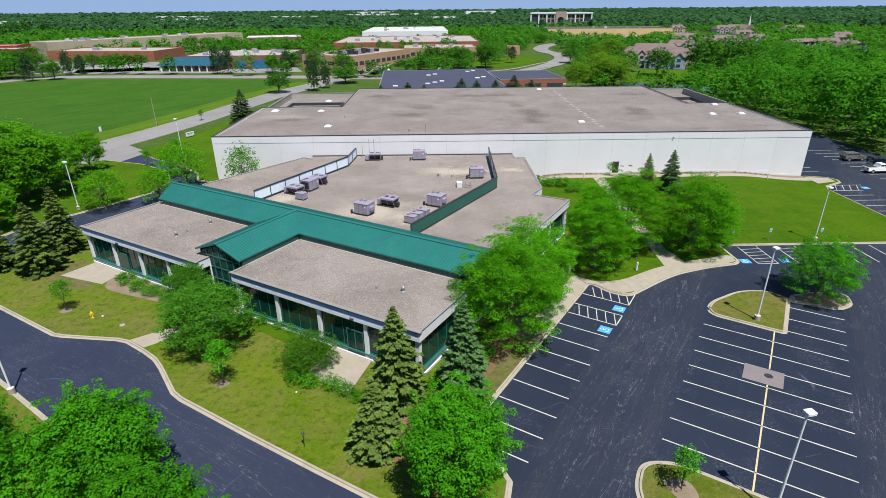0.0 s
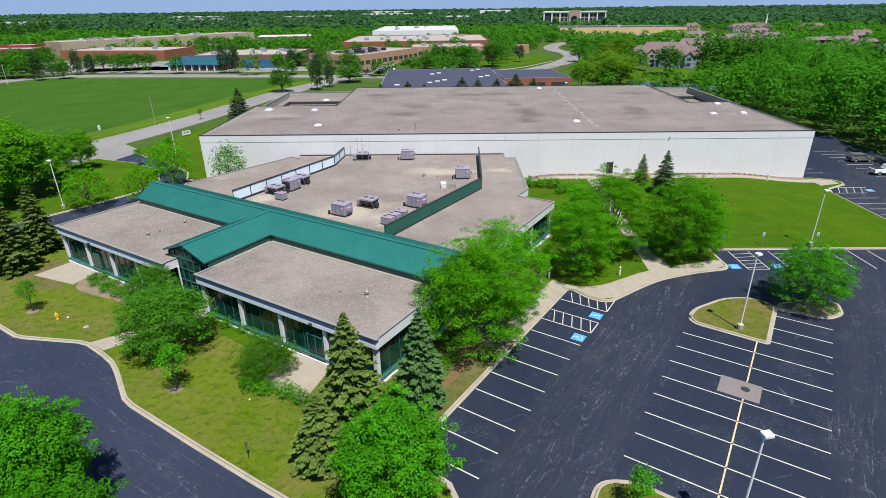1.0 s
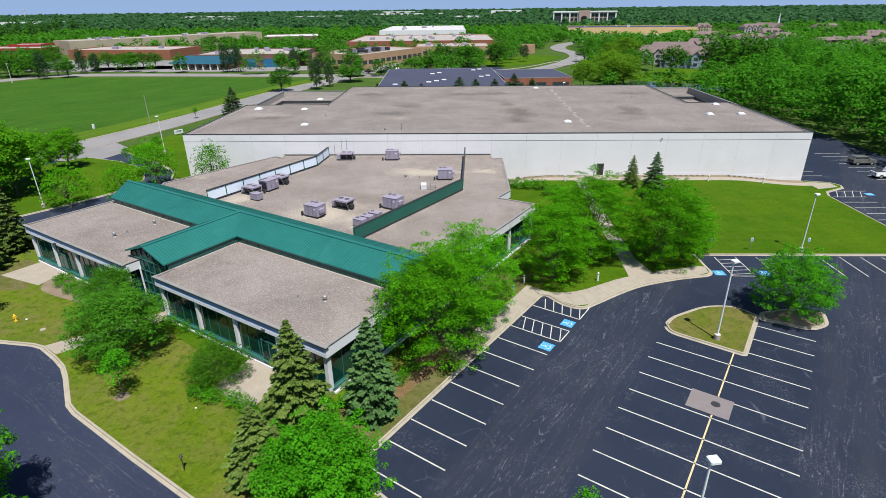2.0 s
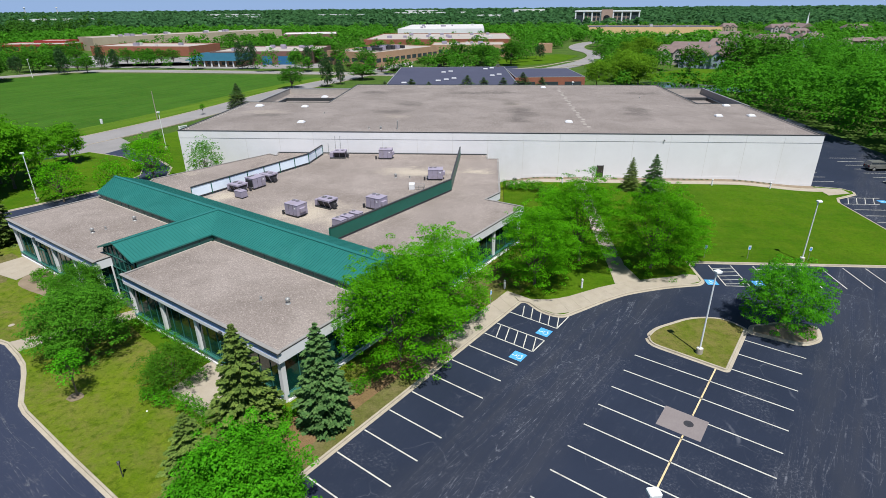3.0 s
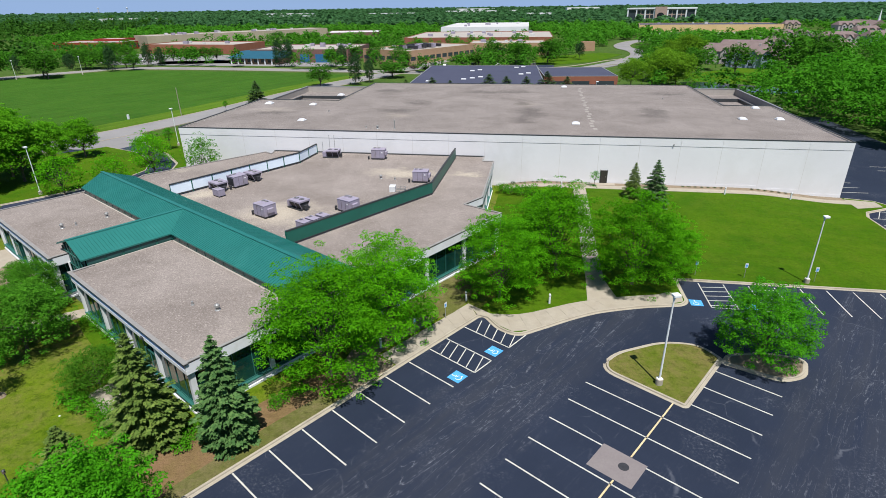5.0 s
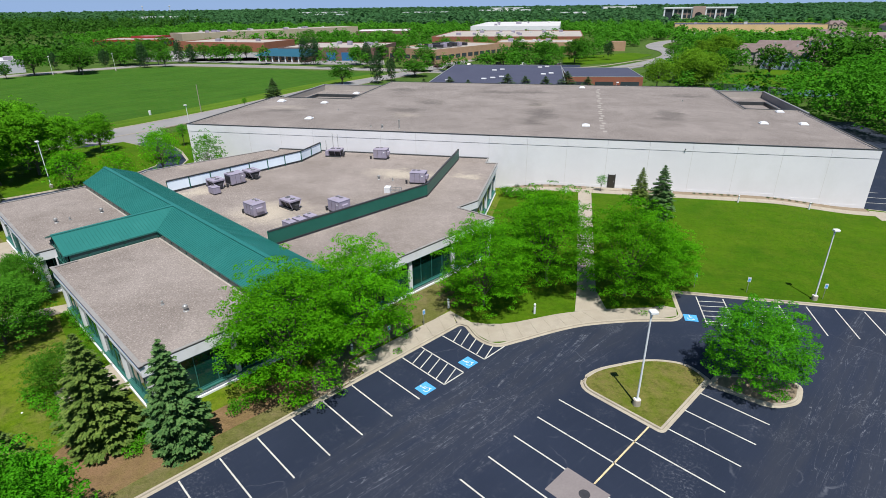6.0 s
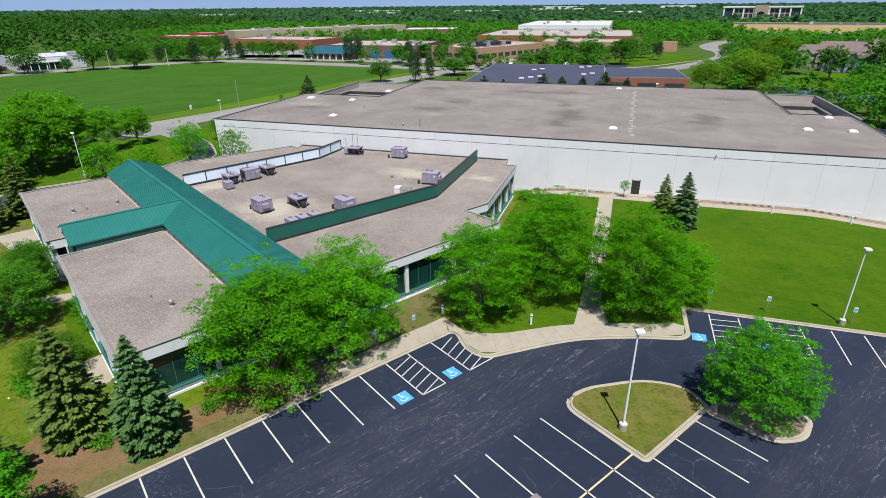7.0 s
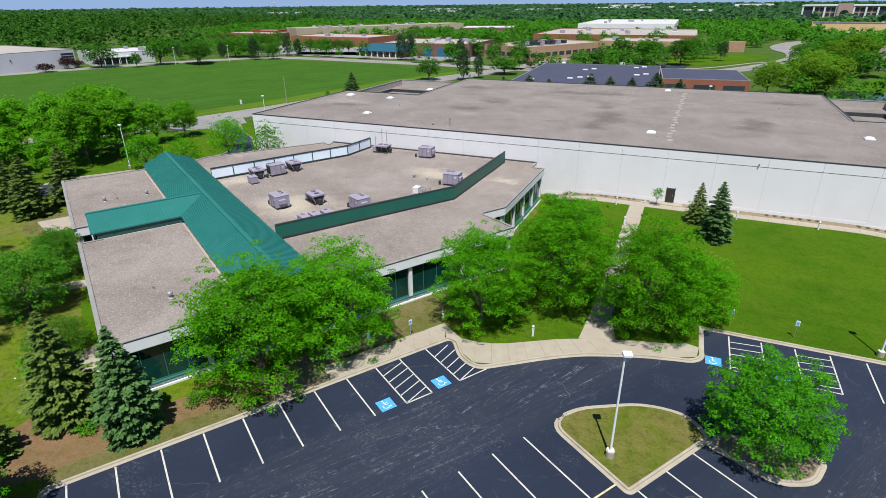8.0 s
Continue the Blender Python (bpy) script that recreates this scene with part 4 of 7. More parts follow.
fan = vent(.34, .15, "mushroom vent with a pale cap on gravel")
pipe = vent(1.3, .09, "slender vent pipe on the gravel roof")
stub = vent(.35, .1, "short white vent stub on the roof", False)
fan.matrix_basis = pose(-5.35, 104.7, 8.66)
pipe.matrix_basis = pose(-2.3, 104.9, 8.66)
stub.matrix_basis = pose(-7.6, 105.2, 8.66)
for x, y, z in ((-3.65, 47.5, 5.06), (-32.2, 62.5, 5.06), (-29.55, 66.6, 5.06), (0, 86.6, 5.06)):
    copy_thing(fan, pose(x, y, z))
for x, y, z in ((-6.3, 48.0, 5.06), (-31.3, 63.6, 5.06), (2.2, 86.3, 5.06), (-20, 120, 8.66), (50, 142, 8.66), (8, 163.4, 8.7), (40, 163.3, 8.7)):
    copy_thing(stub, pose(x, y, z))
# row of light walk-pads laid on the roof
pads = thing("roof_walkway", (32.6, 107, 8.66), label="worn line of pale walkway pads on gravel", category="roof walkway")
pad_mat = surface("pad", (0.25, 0.225, 0.205), (0.31, 0.28, 0.255), 0.9, 1, 6, bump=0)
for i in range(22):
    y = 107.5 + i * 2.35
    x = 32.2 + 0.012 * (y - 107) + (0.25 if i % 3 == 0 else -0.1)
    part("pad", a_box(x - .35, y, 8.66, x + .35, y + 1.25, 8.685), pad_mat, pads, world_space=True)

# ---- office ----
RT, FB, SILL = 5.2, 4.1, 0.75          # roof edge, underside of the fascia, window sill
RECESS = 0.42
office = thing("office_building", (*P(-26, 20), 0), label="single-storey office with green metal ridge roof and glass", category="office building")


def roof_field(pts, name="flat_roof"):
    bm = bmesh.new()
    prism(bm, pts, FB + .05, 5.06)
    part(name, bm, OFF_ROOF, office, "brown-grey gravel roof", world_space=True)


def fascia(a, b, over=0.05, lift=0.0):
    """White fascia under a projecting metal gravel stop along the roof edge a-b, the open air on the right."""
    top = 4.46 if over > .1 else 4.99
    part("fascia", a_bar(a, b, FB, top, 0.02 + lift, 0.18, .02 + lift, .02 + lift), TRIM_WHITE, office, "white fascia", world_space=True)
    # front wings only: shade under the gravel stop painted as a blue-grey band
    if over > .1:
        part("fascia_shade_band", a_bar(a, b, top + .004, 4.99, 0.012, 0.18, .0, .0), FASCIA_SHADE, office, "upper fascia with shade painted in blue-grey", world_space=True)
    part("soffit_trim", a_bar(a, b, FB - .06 - lift, FB - .004 - lift, 0.0, 0.3), GREEN_TRIM, office, world_space=True)
    part("drip_edge", a_bar(a, b, 4.995 + lift, 5.09 + lift, over - .02, 0.15, over - .02, over - .02), DARK_TRIM, office, "dark metal drip edge", world_space=True)
    part("coping", a_bar(a, b, 5.095 + lift, 5.16 + lift, over, 0.2, over, over), GRAVEL_STOP, office, "grey metal gravel stop", world_space=True)


def window_wall(a, b, bays, skip=(), end0=True, end1=True, mull=3):
    """Recessed ribbon glazing between white columns under the edge a-b."""
    a, b = Vector(a), Vector(b)
    d = (b - a).normalized()
    nrm = Vector((d.y, -d.x))
    a2, b2 = a - nrm * RECESS + d * (RECESS if end0 else 0), b - nrm * RECESS - d * (RECESS if end1 else 0)
    n = bays
    for i in range(n):
        s, e = a2.lerp(b2, i / n), a2.lerp(b2, (i + 1) / n)
        low = 0.16 if i in skip else SILL
        if i not in skip:
            part("sill_wall", a_bar(s, e, -0.1, SILL - .12, 0.12, 0.18), TRIM_WHITE, office, world_space=True)
            part("window_sill", a_bar(s, e, SILL - .12, SILL, 0.30, 0.1), GREEN_TRIM, office, "green window sill", world_space=True)
            part("ledge", a_bar(s, e, -0.1, 0.30, 0.34, -0.12), TRIM_WHITE, office, world_space=True)
        win = part("window", a_bar(s + d * .14, e - d * .14, low, FB, 0.0, 0.03), GLASS, office, "dark green tinted glass", world_space=True)
        part("head_rail", a_bar(s + d * .14, e - d * .14, FB - .14, FB, 0.05, 0.06), GREEN_TRIM, win, world_space=True)
        part("foot_rail", a_bar(s + d * .14, e - d * .14, low, low + .1, 0.05, 0.06), GREEN_TRIM, win, world_space=True)
        for k in range(1, mull + 1):
            c = s.lerp(e, k / (mull + 1))
            part("mullion", a_bar(c - d * .035, c + d * .035, low + .1, FB - .14, 0.045, 0.05), GREEN_TRIM, win, world_space=True)
    for i in range(n + 1):
        c = a2.lerp(b2, i / n)
        part("column", a_bar(c - d * .2, c + d * .2, -0.1, FB, 0.22, 0.16), TRIM_WHITE, office, "white column", world_space=True)


# flat roofs
EAST = [P(-23.5, 0), P(0, 0), P(0, 10.6), P(-23.5, 10.6)]
WEST = [P(-51.2, -0.3), P(-28.8, -0.2), P(-28.8, 10.6), P(-51.0, 10.6)]
MAIN = [P(-51.0, 10.6), P(0, 10.6), P(0.05, 39.8), P(-5.5, 39.6), P(-5.4, 43.3), (15.9, 98.2), (14.1, 98.1), (14.0, 101.1), (-23.6, 101.1), (-23.2, 98.9), (-24.8, 100.0), (-37.2, 83.8)]
roof_field(EAST)
roof_field(WEST)
roof_field(MAIN)
for a, b in ((P(-23.5, 0), P(0, 0)), (P(-51.2, -0.3), P(-28.8, -0.2))):
    fascia(a, b, 0.15, 0.006)
for i, (a, b) in enumerate(((P(0, 0), P(0.05, 39.8)), (P(0.05, 39.8), P(-5.5, 39.6)), (P(-5.5, 39.6), P(-5.4, 43.3)), (P(-5.4, 43.3), (15.9, 98.2)), ((15.9, 98.2), (14.1, 98.1)), ((14.1, 98.1), (14.0, 101.1)),
             (P(-51.0, 10.6), P(-51.2, -0.3)), (P(-28.8, -0.2), P(-28.8, 2.2)), (P(-23.5, 2.2), P(-23.5, 0)), (P(-51.0, 10.6), P(-51.0, 10.7)),
             ((-23.2, 98.9), (-24.8, 100.0)), ((-24.8, 100.0), (-37.2, 83.8)), ((-37.2, 83.8), P(-51.0, 17.2)), ((-23.6, 101.1), (-23.2, 98.9)))):
    fascia(a, b, lift=.003 * (i % 2))
# coping where the roof meets the warehouse
part("coping", a_bar((14.0, 100.9), (-23.6, 100.9), 5.06, RT, 0.2, 0.15), DARK_TRIM, office, world_space=True)

window_wall(P(-23.5, 0), P(0, 0), 4, end0=True, mull=3)
window_wall(P(0, 0), P(0.05, 39.8), 6, mull=3)
window_wall(P(-51.2, -0.3), P(-28.8, -0.2), 4, mull=3)
window_wall(P(-51.0, 10.6), P(-51.2, -0.3), 2, mull=3)
window_wall(P(-5.4, 43.3), (15.9, 98.2), 4, mull=2)
window_wall(P(0.05, 39.8), P(-5.5, 39.6), 1, mull=2)
window_wall(P(-5.5, 39.6), P(-5.4, 43.3), 1, mull=1)
window_wall(P(-28.8, -0.2), P(-28.8, 2.4), 1, mull=1)
part("column", a_tube((*P(-28.62, 1.35), -.1), (*P(-28.62, 1.35), FB + .1), .09, .09, 12), TRIM_WHITE, office, "slim white post", world_space=True)
window_wall((-24.8, 100.0), (-37.2, 83.8), 4, mull=2)
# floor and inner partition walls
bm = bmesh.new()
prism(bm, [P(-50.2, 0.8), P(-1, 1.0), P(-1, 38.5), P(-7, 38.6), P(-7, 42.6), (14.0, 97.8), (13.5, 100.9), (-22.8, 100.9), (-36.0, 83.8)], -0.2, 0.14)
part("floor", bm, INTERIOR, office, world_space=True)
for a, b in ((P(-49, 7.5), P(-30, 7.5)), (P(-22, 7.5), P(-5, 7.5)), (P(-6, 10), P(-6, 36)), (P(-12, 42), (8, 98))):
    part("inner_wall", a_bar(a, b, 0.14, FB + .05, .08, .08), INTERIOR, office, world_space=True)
# terrace doors
for p0, q in ((-8.4, 0.0), (-44.7, -0.28)):
    a, b = P(p0, q + RECESS - .12), P(p0 + 1.9, q + RECESS - .12)
    leaf = part("door", a_bar(a, b, 0.14, 2.75, .02, .05), GLASS, office, "green glass double door", world_space=True)
    for k in (0, .5, 1):
        c = Vector(a).lerp(Vector(b), k)
        part("door_stile", a_bar(c - Vector((.04, 0)), c + Vector((.04, 0)), 0.14, 2.8, .05, .06), GREEN_TRIM, leaf, world_space=True)
    part("door_head", a_bar(a, b, 2.75, 2.9, .06, .06), GREEN_TRIM, leaf, world_space=True)
    part("step", a_bar(P(p0 - .2, q + RECESS), P(p0 + 2.1, q + RECESS), -0.1, 0.16, .4, 0), CONCRETE, office, world_space=True)
    cpt = P(p0 + 1, q - .02)
    part("fascia_lamp", a_box(cpt[0] - .2, cpt[1] - .15, FB + .08, cpt[0] + .2, cpt[1] + .12, FB + .3, bevel=.04), DARK_TRIM, office, "small dark lamp on the fascia", world_space=True)

# green standing-seam ridge roofs
RIDGE, EAVE, HALF = 7.12, 5.92, 3.55
QR, PR = 13.7, -27.05                    # main ridge, cross ridge
W0, W1 = -51.9, 0.3


def slope(corners, name="roof_slope"):
    """A metal roof slope with thickness, corners as (p, q, z)."""
    bm = bmesh.new()
    top = [bm.verts.new((*P(p, q), z)) for p, q, z in corners]
    low = [bm.verts.new((*P(p, q), z - .14)) for p, q, z in corners]
    n = len(corners)
    bm.faces.new(top)
    bm.faces.new(low[::-1])
    for i in range(n):
        bm.faces.new((top[i], low[i], low[(i + 1) % n], top[(i + 1) % n]))
    return part(name, bm, GREEN_METAL, office, "green standing-seam metal", world_space=True)


def seam(bm, a, b):
    a, b = Vector((*P(*a[:2]), a[2])), Vector((*P(*b[:2]), b[2]))
    d = (b - a).normalized()
    side = d.cross(Vector((0, 0, 1))).normalized() * .022
    up = side.cross(d).normalized() * .042
    up = up if up.z > 0 else -up
    vs = [bm.verts.new(p + s + u) for p in (a, b) for s, u in ((-side, up * 0), (side, up * 0), (side, up), (-side, up))]
    for f in ((0, 1, 2, 3), (7, 6, 5, 4), (1, 5, 6, 2), (2, 6, 7, 3), (3, 7, 4, 0)):
        bm.faces.new([vs[i] for i in f])


front = QR - HALF
back = QR + HALF
GAP = .36
west_front = slope([(W0, QR, RIDGE), (W0 + 1.6, front, EAVE), (PR - HALF, front, EAVE), (PR, QR, RIDGE)])
east_front = slope([(PR, QR, RIDGE), (PR + HALF, front, EAVE), (-0.9, front, EAVE), (W1, QR, RIDGE)])
back_slope = slope([(W0, QR, RIDGE), (W1, QR, RIDGE), (-0.9, back, EAVE), (W0 + 1.6, back, EAVE)])
Q0 = 1.2
cross_west = slope([(PR, QR, RIDGE), (PR - HALF, front, EAVE), (PR - HALF, Q0, EAVE), (PR, Q0 + .08, RIDGE)])
cross_east = slope([(PR, QR, RIDGE), (PR, Q0 + .08, RIDGE), (PR + HALF, Q0, EAVE), (PR + HALF, front, EAVE)])


def lerp(a, b, k):
    return a + (b - a) * k


bm_w, bm_e, bm_b = bmesh.new(), bmesh.new(), bmesh.new()
p = W0 + .3
while p < W1:
    # front slopes, cut by the valleys and the slanted gable ends
    lo = max(0.0, 1 - max(0.0, (p - W0) / 1.6)) if p < W0 + 1.6 else 0.0
    if abs(p - PR) < HALF:
        lo = 1 - abs(p - PR) / HALF
    if p > -0.9:
        lo = (p + .9) / (W1 + .9)
    if lo < .96:
        seam(bm_w if p < PR else bm_e, (p, lerp(front, QR, lo), lerp(EAVE, RIDGE, lo)), (p, QR, RIDGE))
    lo2 = (1 - (p - W0) / 1.6) if p < W0 + 1.6 else ((p + .9) / (W1 + .9) if p > -.9 else 0)
    if lo2 < .96:
        seam(bm_b, (p, lerp(back, QR, lo2), lerp(EAVE, RIDGE, lo2)), (p, QR, RIDGE))
    p += GAP
part("seams", bm_w, GREEN_METAL, west_front, world_space=True)
part("seams", bm_e, GREEN_METAL, east_front, world_space=True)
part("seams", bm_b, GREEN_METAL, back_slope, world_space=True)
bm_w, bm_e = bmesh.new(), bmesh.new()
q = Q0 + .1
while q < QR:
    lo = 0.0 if q < front else (q - front) / HALF
    if lo < .96:
        for bmx, s in ((bm_w, -1), (bm_e, 1)):
            seam(bmx, (PR + s * HALF * (1 - lo), q, lerp(EAVE, RIDGE, lo)), (PR, q, RIDGE))
    q += GAP
part("seams", bm_w, GREEN_METAL, cross_west, world_space=True)
part("seams", bm_e, GREEN_METAL, cross_east, world_space=True)
# ridge caps
part("ridge_cap", a_bar(P(W0 - .05, QR), P(W1 + .05, QR), RIDGE - .06, RIDGE + .06, .22, .22), GREEN_METAL, office, world_space=True)
part("ridge_cap", a_bar(P(PR, Q0 + .03), P(PR, QR - .2), RIDGE - .065, RIDGE + .055, .2, .2), GREEN_METAL, office, world_space=True)
# clerestory strips under the eaves
def clerestory(a, b):
    part("clerestory_wall", a_bar(a, b, 5.06, EAVE - .05, .0, .12), GREEN_DARK, office, "dark green strip under the eave", world_space=True)
    va, vb = Vector(a), Vector(b)
    n = max(1, round((vb - va).length / 1.9))
    for i in range(n):
        s, e = va.lerp(vb, (i + .06) / n), va.lerp(vb, (i + .94) / n)
        part("clerestory_pane", a_bar(s, e, 5.2, EAVE - .16, .03, -.005), GLASS_STRIP, office, world_space=True)
    part("flashing", a_bar(a, b, 5.055, 5.10, .2, -.005), ROOF_PALE, office, "pale metal flashing on gravel", world_space=True)


inset = .16
clerestory(P(W0 + 2.2, front + inset), P(PR - HALF + inset, front + inset))
clerestory(P(PR - HALF + inset, front + inset), P(PR - HALF + inset, Q0 + .5))
clerestory(P(PR + HALF - inset, Q0 + .5), P(PR + HALF - inset, front + inset))
clerestory(P(PR + HALF - inset, front + inset), P(-1.6, front + inset))
clerestory(P(-1.6, back - inset), P(W0 + 2.2, back - inset))
# gable ends
for pe in (W0 + 2.2, -1.6):
    bm = bmesh.new()
    vs = [bm.verts.new((*P(pe, front + .4), 5.0)), bm.verts.new((*P(pe, back - .4), 5.0)), bm.verts.new((*P(pe, back - .4), EAVE - .1)), bm.verts.new((*P(pe, QR), RIDGE - .3)), bm.verts.new((*P(pe, front + .4), EAVE - .1))]
    bmesh.ops.solidify(bm, geom=[bm.faces.new(vs)], thickness=.1)
    part("gable_wall", bm, GREEN_DARK, office, world_space=True)
# glazed entrance between the wings
EQ = 1.55
bm = bmesh.new()
vs = [bm.verts.new((*P(x, EQ), z)) for x, z in ((PR - 3.0, 0.15), (PR + 3.2, 0.15), (PR + 3.2, EAVE - .2), (PR, RIDGE - .25), (PR - 3.0, EAVE - .2))]
bmesh.ops.solidify(bm, geom=[bm.faces.new(vs)], thickness=.04)
entry = part("entrance_glazing", bm, GLASS_ENTRY, office, "green-tinted glass gable front", world_space=True)
for x in (PR - 3.0, PR - 2.0, PR - 1.0, PR, PR + 1.07, PR + 2.13, PR + 3.2):
    top = RIDGE - .25 - abs(x - PR) / 3.1 * (RIDGE - EAVE)
    part("mullion", a_bar(P(x - .05, EQ - .02), P(x + .05, EQ - .02), .15, top, .06, .06), GREEN_TRIM, entry, world_space=True)
for z in (1.4, 2.6, 4.0, 5.3):
    part("transom", a_bar(P(PR - 3.0, EQ - .02), P(PR + 3.2, EQ - .02), z, z + .1, .06, .06), GREEN_TRIM, entry, world_space=True)



# ---- screens on the roof ----
def screen(pts, label):
    root = thing("roof_screen", (*pts[0], 5.06), label=label, category="roof screen", group="roof screens")
    zt = 6.85
    for a, b in zip(pts, pts[1:]):
        va, vb = Vector(a), Vector(b)
        n = max(1, round((vb - va).length / 3.0))
        for i in range(n):
            s, e = va.lerp(vb, i / n), va.lerp(vb, (i + 1) / n)
            d = (e - s).normalized()
            part("outer_panel", a_bar(s, e, 5.25, zt - .06, 0.06, -0.02), GREEN_DARK, root, "dark green ribbed panel", world_space=True)
            part("inner_panel", a_bar(s + d * .07, e - d * .07, 5.36, zt - .16, -0.01, 0.05), SCREEN_PALE, root, "pale blue-white backing", world_space=True)
            part("post", a_bar(s - d * .05, s + d * .05, 5.06, zt, 0.0, 0.12), GREEN_DARK, root, world_space=True)
        part("top_rail", a_bar(a, b, zt - .1, zt + .02, 0.09, 0.12), DARK_TRIM, root, world_space=True)
        part("bottom_rail", a_bar(a, b, 5.2, 5.34, 0.07, 0.1), DARK_TRIM, root, world_space=True)


screen([(9.35, 99.3), (8.9, 80.2), P(-12.1, 17.3)][::-1], "dark green metal screen around the rooftop plant")
screen([P(-38.8, 17.3), (-15.7, 93.6), (-15.1, 99.8)][::-1], "metal roof screen with pale blue inner panels")


# ---- rooftop plant ----
def fan_opening(root, x, y, z, r=.26):
    """A round fan let into a top panel: raised ring, dark well, hub and guard wires."""
    ring = part("fan_ring", a_tube((x, y, z - .01), (x, y, z + .05), r + .05, r + .04, 18), UNIT_GREY, root, "round fan collar")
    part("fan_well", a_tube((x, y, z + .03), (x, y, z + .056), r, r, 18), UNIT_DARK, ring, "dark fan well")
    bm = bmesh.new()
    for k in range(3):
        a = k * math.pi / 3
        tube(bm, (x - math.cos(a) * r, y - math.sin(a) * r, z + .062), (x + math.cos(a) * r, y + math.sin(a) * r, z + .062), .008, n=4)
    tube(bm, (x, y, z + .05), (x, y, z + .075), .06, .05, 10)
    part("fan_guard", bm, GREY_METAL, ring)


def package_unit():
    root = thing("rooftop_unit", label="boxy grey-lilac rooftop air handler with twin fans", category="air conditioner", group="rooftop units")
    part("curb", a_box(-1.0, -.8, 0, 1.0, .8, .24), DARK_TRIM, root)
    part("cabinet", a_box(-1.1, -.88, .24, 1.1, .88, 1.62, bevel=.03), UNIT_GREY, root)
    part("top_panel", a_box(-1.13, -.91, 1.625, 1.13, .91, 1.665, bevel=.01), UNIT_GREY, root)
    for x in (-.72, -.06):
        fan_opening(root, x, .42, 1.665)
    for x in (-.36, .36):
        part("seam", a_box(x - .012, -.895, .28, x + .012, -.88, 1.58), UNIT_DARK, root)
    part("access_panel", a_box(.45, -.9, .4, 1.0, -.882, 1.45), UNIT_GREY, root)
    part("nameplate", a_box(.6, -.908, 1.15, .82, -.9, 1.3), TRIM_WHITE, root)
    part("coil_face", a_box(-1.125, -.7, .4, -1.102, .7, 1.45), UNIT_DARK, root, "dark finned coil face")
    part("hood", a_box(1.1, -.55, .7, 1.42, .35, 1.25, bevel=.03), UNIT_GREY, root)
    bm = bmesh.new()
    tube(bm, (-1.1, -.6, .35), (-1.55, -.7, .35), .045)
    tube(bm, (-1.55, -.7, .35), (-1.55, -.7, .02), .045)
    part("gas_pipe", bm, GREY_METAL, root)
    part("disconnect_box", a_box(-1.75, -.82, .02, -1.5, -.55, .55, bevel=.02), UNIT_DARK, root)
    return root


def condenser():
    root = thing("condenser_unit", label="grey condenser with black slanted coils and top fans", category="air conditioner", group="rooftop units")
    for y in (-.6, .6):
        part("skid", a_box(-1.7, y - .08, 0, 1.0, y + .08, .2), DARK_TRIM, root)
    bm = bmesh.new()
    vs = []
    for x in (-.95, .95):
        vs.append([bm.verts.new((x, y, z)) for y, z in ((-.45, .25), (.45, .25), (.8, 1.05), (-.8, 1.05))])
    for i in range(4):
        bm.faces.new((vs[0][i], vs[0][(i + 1) % 4], vs[1][(i + 1) % 4], vs[1][i]))
    bm.faces.new(vs[0])
    bm.faces.new(vs[1][::-1])
    part("coil", bm, UNIT_DARK, root, "black finned coil")
    part("top_deck", a_box(-1.05, -.9, 1.05, 1.05, .9, 1.3, bevel=.03), UNIT_GREY, root)
    for x in (-1.0, 0.0, 1.0):
        for sgn in (-1, 1):
            bm = bmesh.new()
            tube(bm, (x, sgn * .48, .22), (x, sgn * .86, 1.06), .05, n=4)
            part("rib", bm, UNIT_GREY, root)
    part("cabinet", a_box(-1.75, -.6, .2, -1.07, .6, 1.0, bevel=.03), UNIT_GREY, root)
    for x in (-.5, .5):
        fan_opening(root, x, 0, 1.3, .34)
    part("control_box", a_box(1.1, -.3, .2, 1.45, .25, .75, bevel=.03), UNIT_DARK, root)
    return root


def small_unit():
    root = thing("small_condenser", label="low grey condenser box on the gravel roof", category="air conditioner", group="rooftop units")
    part("skid", a_box(-.6, -.45, 0, .6, .45, .15), DARK_TRIM, root)
    part("cabinet", a_box(-.75, -.5, .15, .75, .5, 1.0, bevel=.03), UNIT_GREY, root)
    part("top_panel", a_box(-.77, -.52, 1.003, .77, .52, 1.03), UNIT_GREY, root)
    fan_opening(root, -.42, .1, 1.03, .22)
    part("louvre", a_box(-.775, -.4, .25, -.752, .4, .9), UNIT_DARK, root, "dark louvred coil")
    for z in (.38, .52, .66, .80):
        part("slat", a_box(-.79, -.4, z, -.776, .4, z + .03), GREY_METAL, root)
    return root


def pallet_unit():
    root = thing("roof_fan", label="white exhaust box with an open steel frame", category="roof fan")
    part("housing", a_box(-.5, -.5, 0, .3, .5, .8, bevel=.03), TRIM_WHITE, root)
    bm = bmesh.new()
    for y in (-.5, .5):
        box(bm, .3, y - .03, .08, 1.7, y + .03, .14)
        box(bm, .3, y - .03, .55, 1.7, y + .03, .6)
        for x in (.9, 1.68):
            box(bm, x - .03, y - .03, 0, x + .03, y + .03, .6)
    box(bm, 1.64, -.5, .55, 1.7, .5, .6)
    part("stand", bm, GREY_METAL, root)
    return root


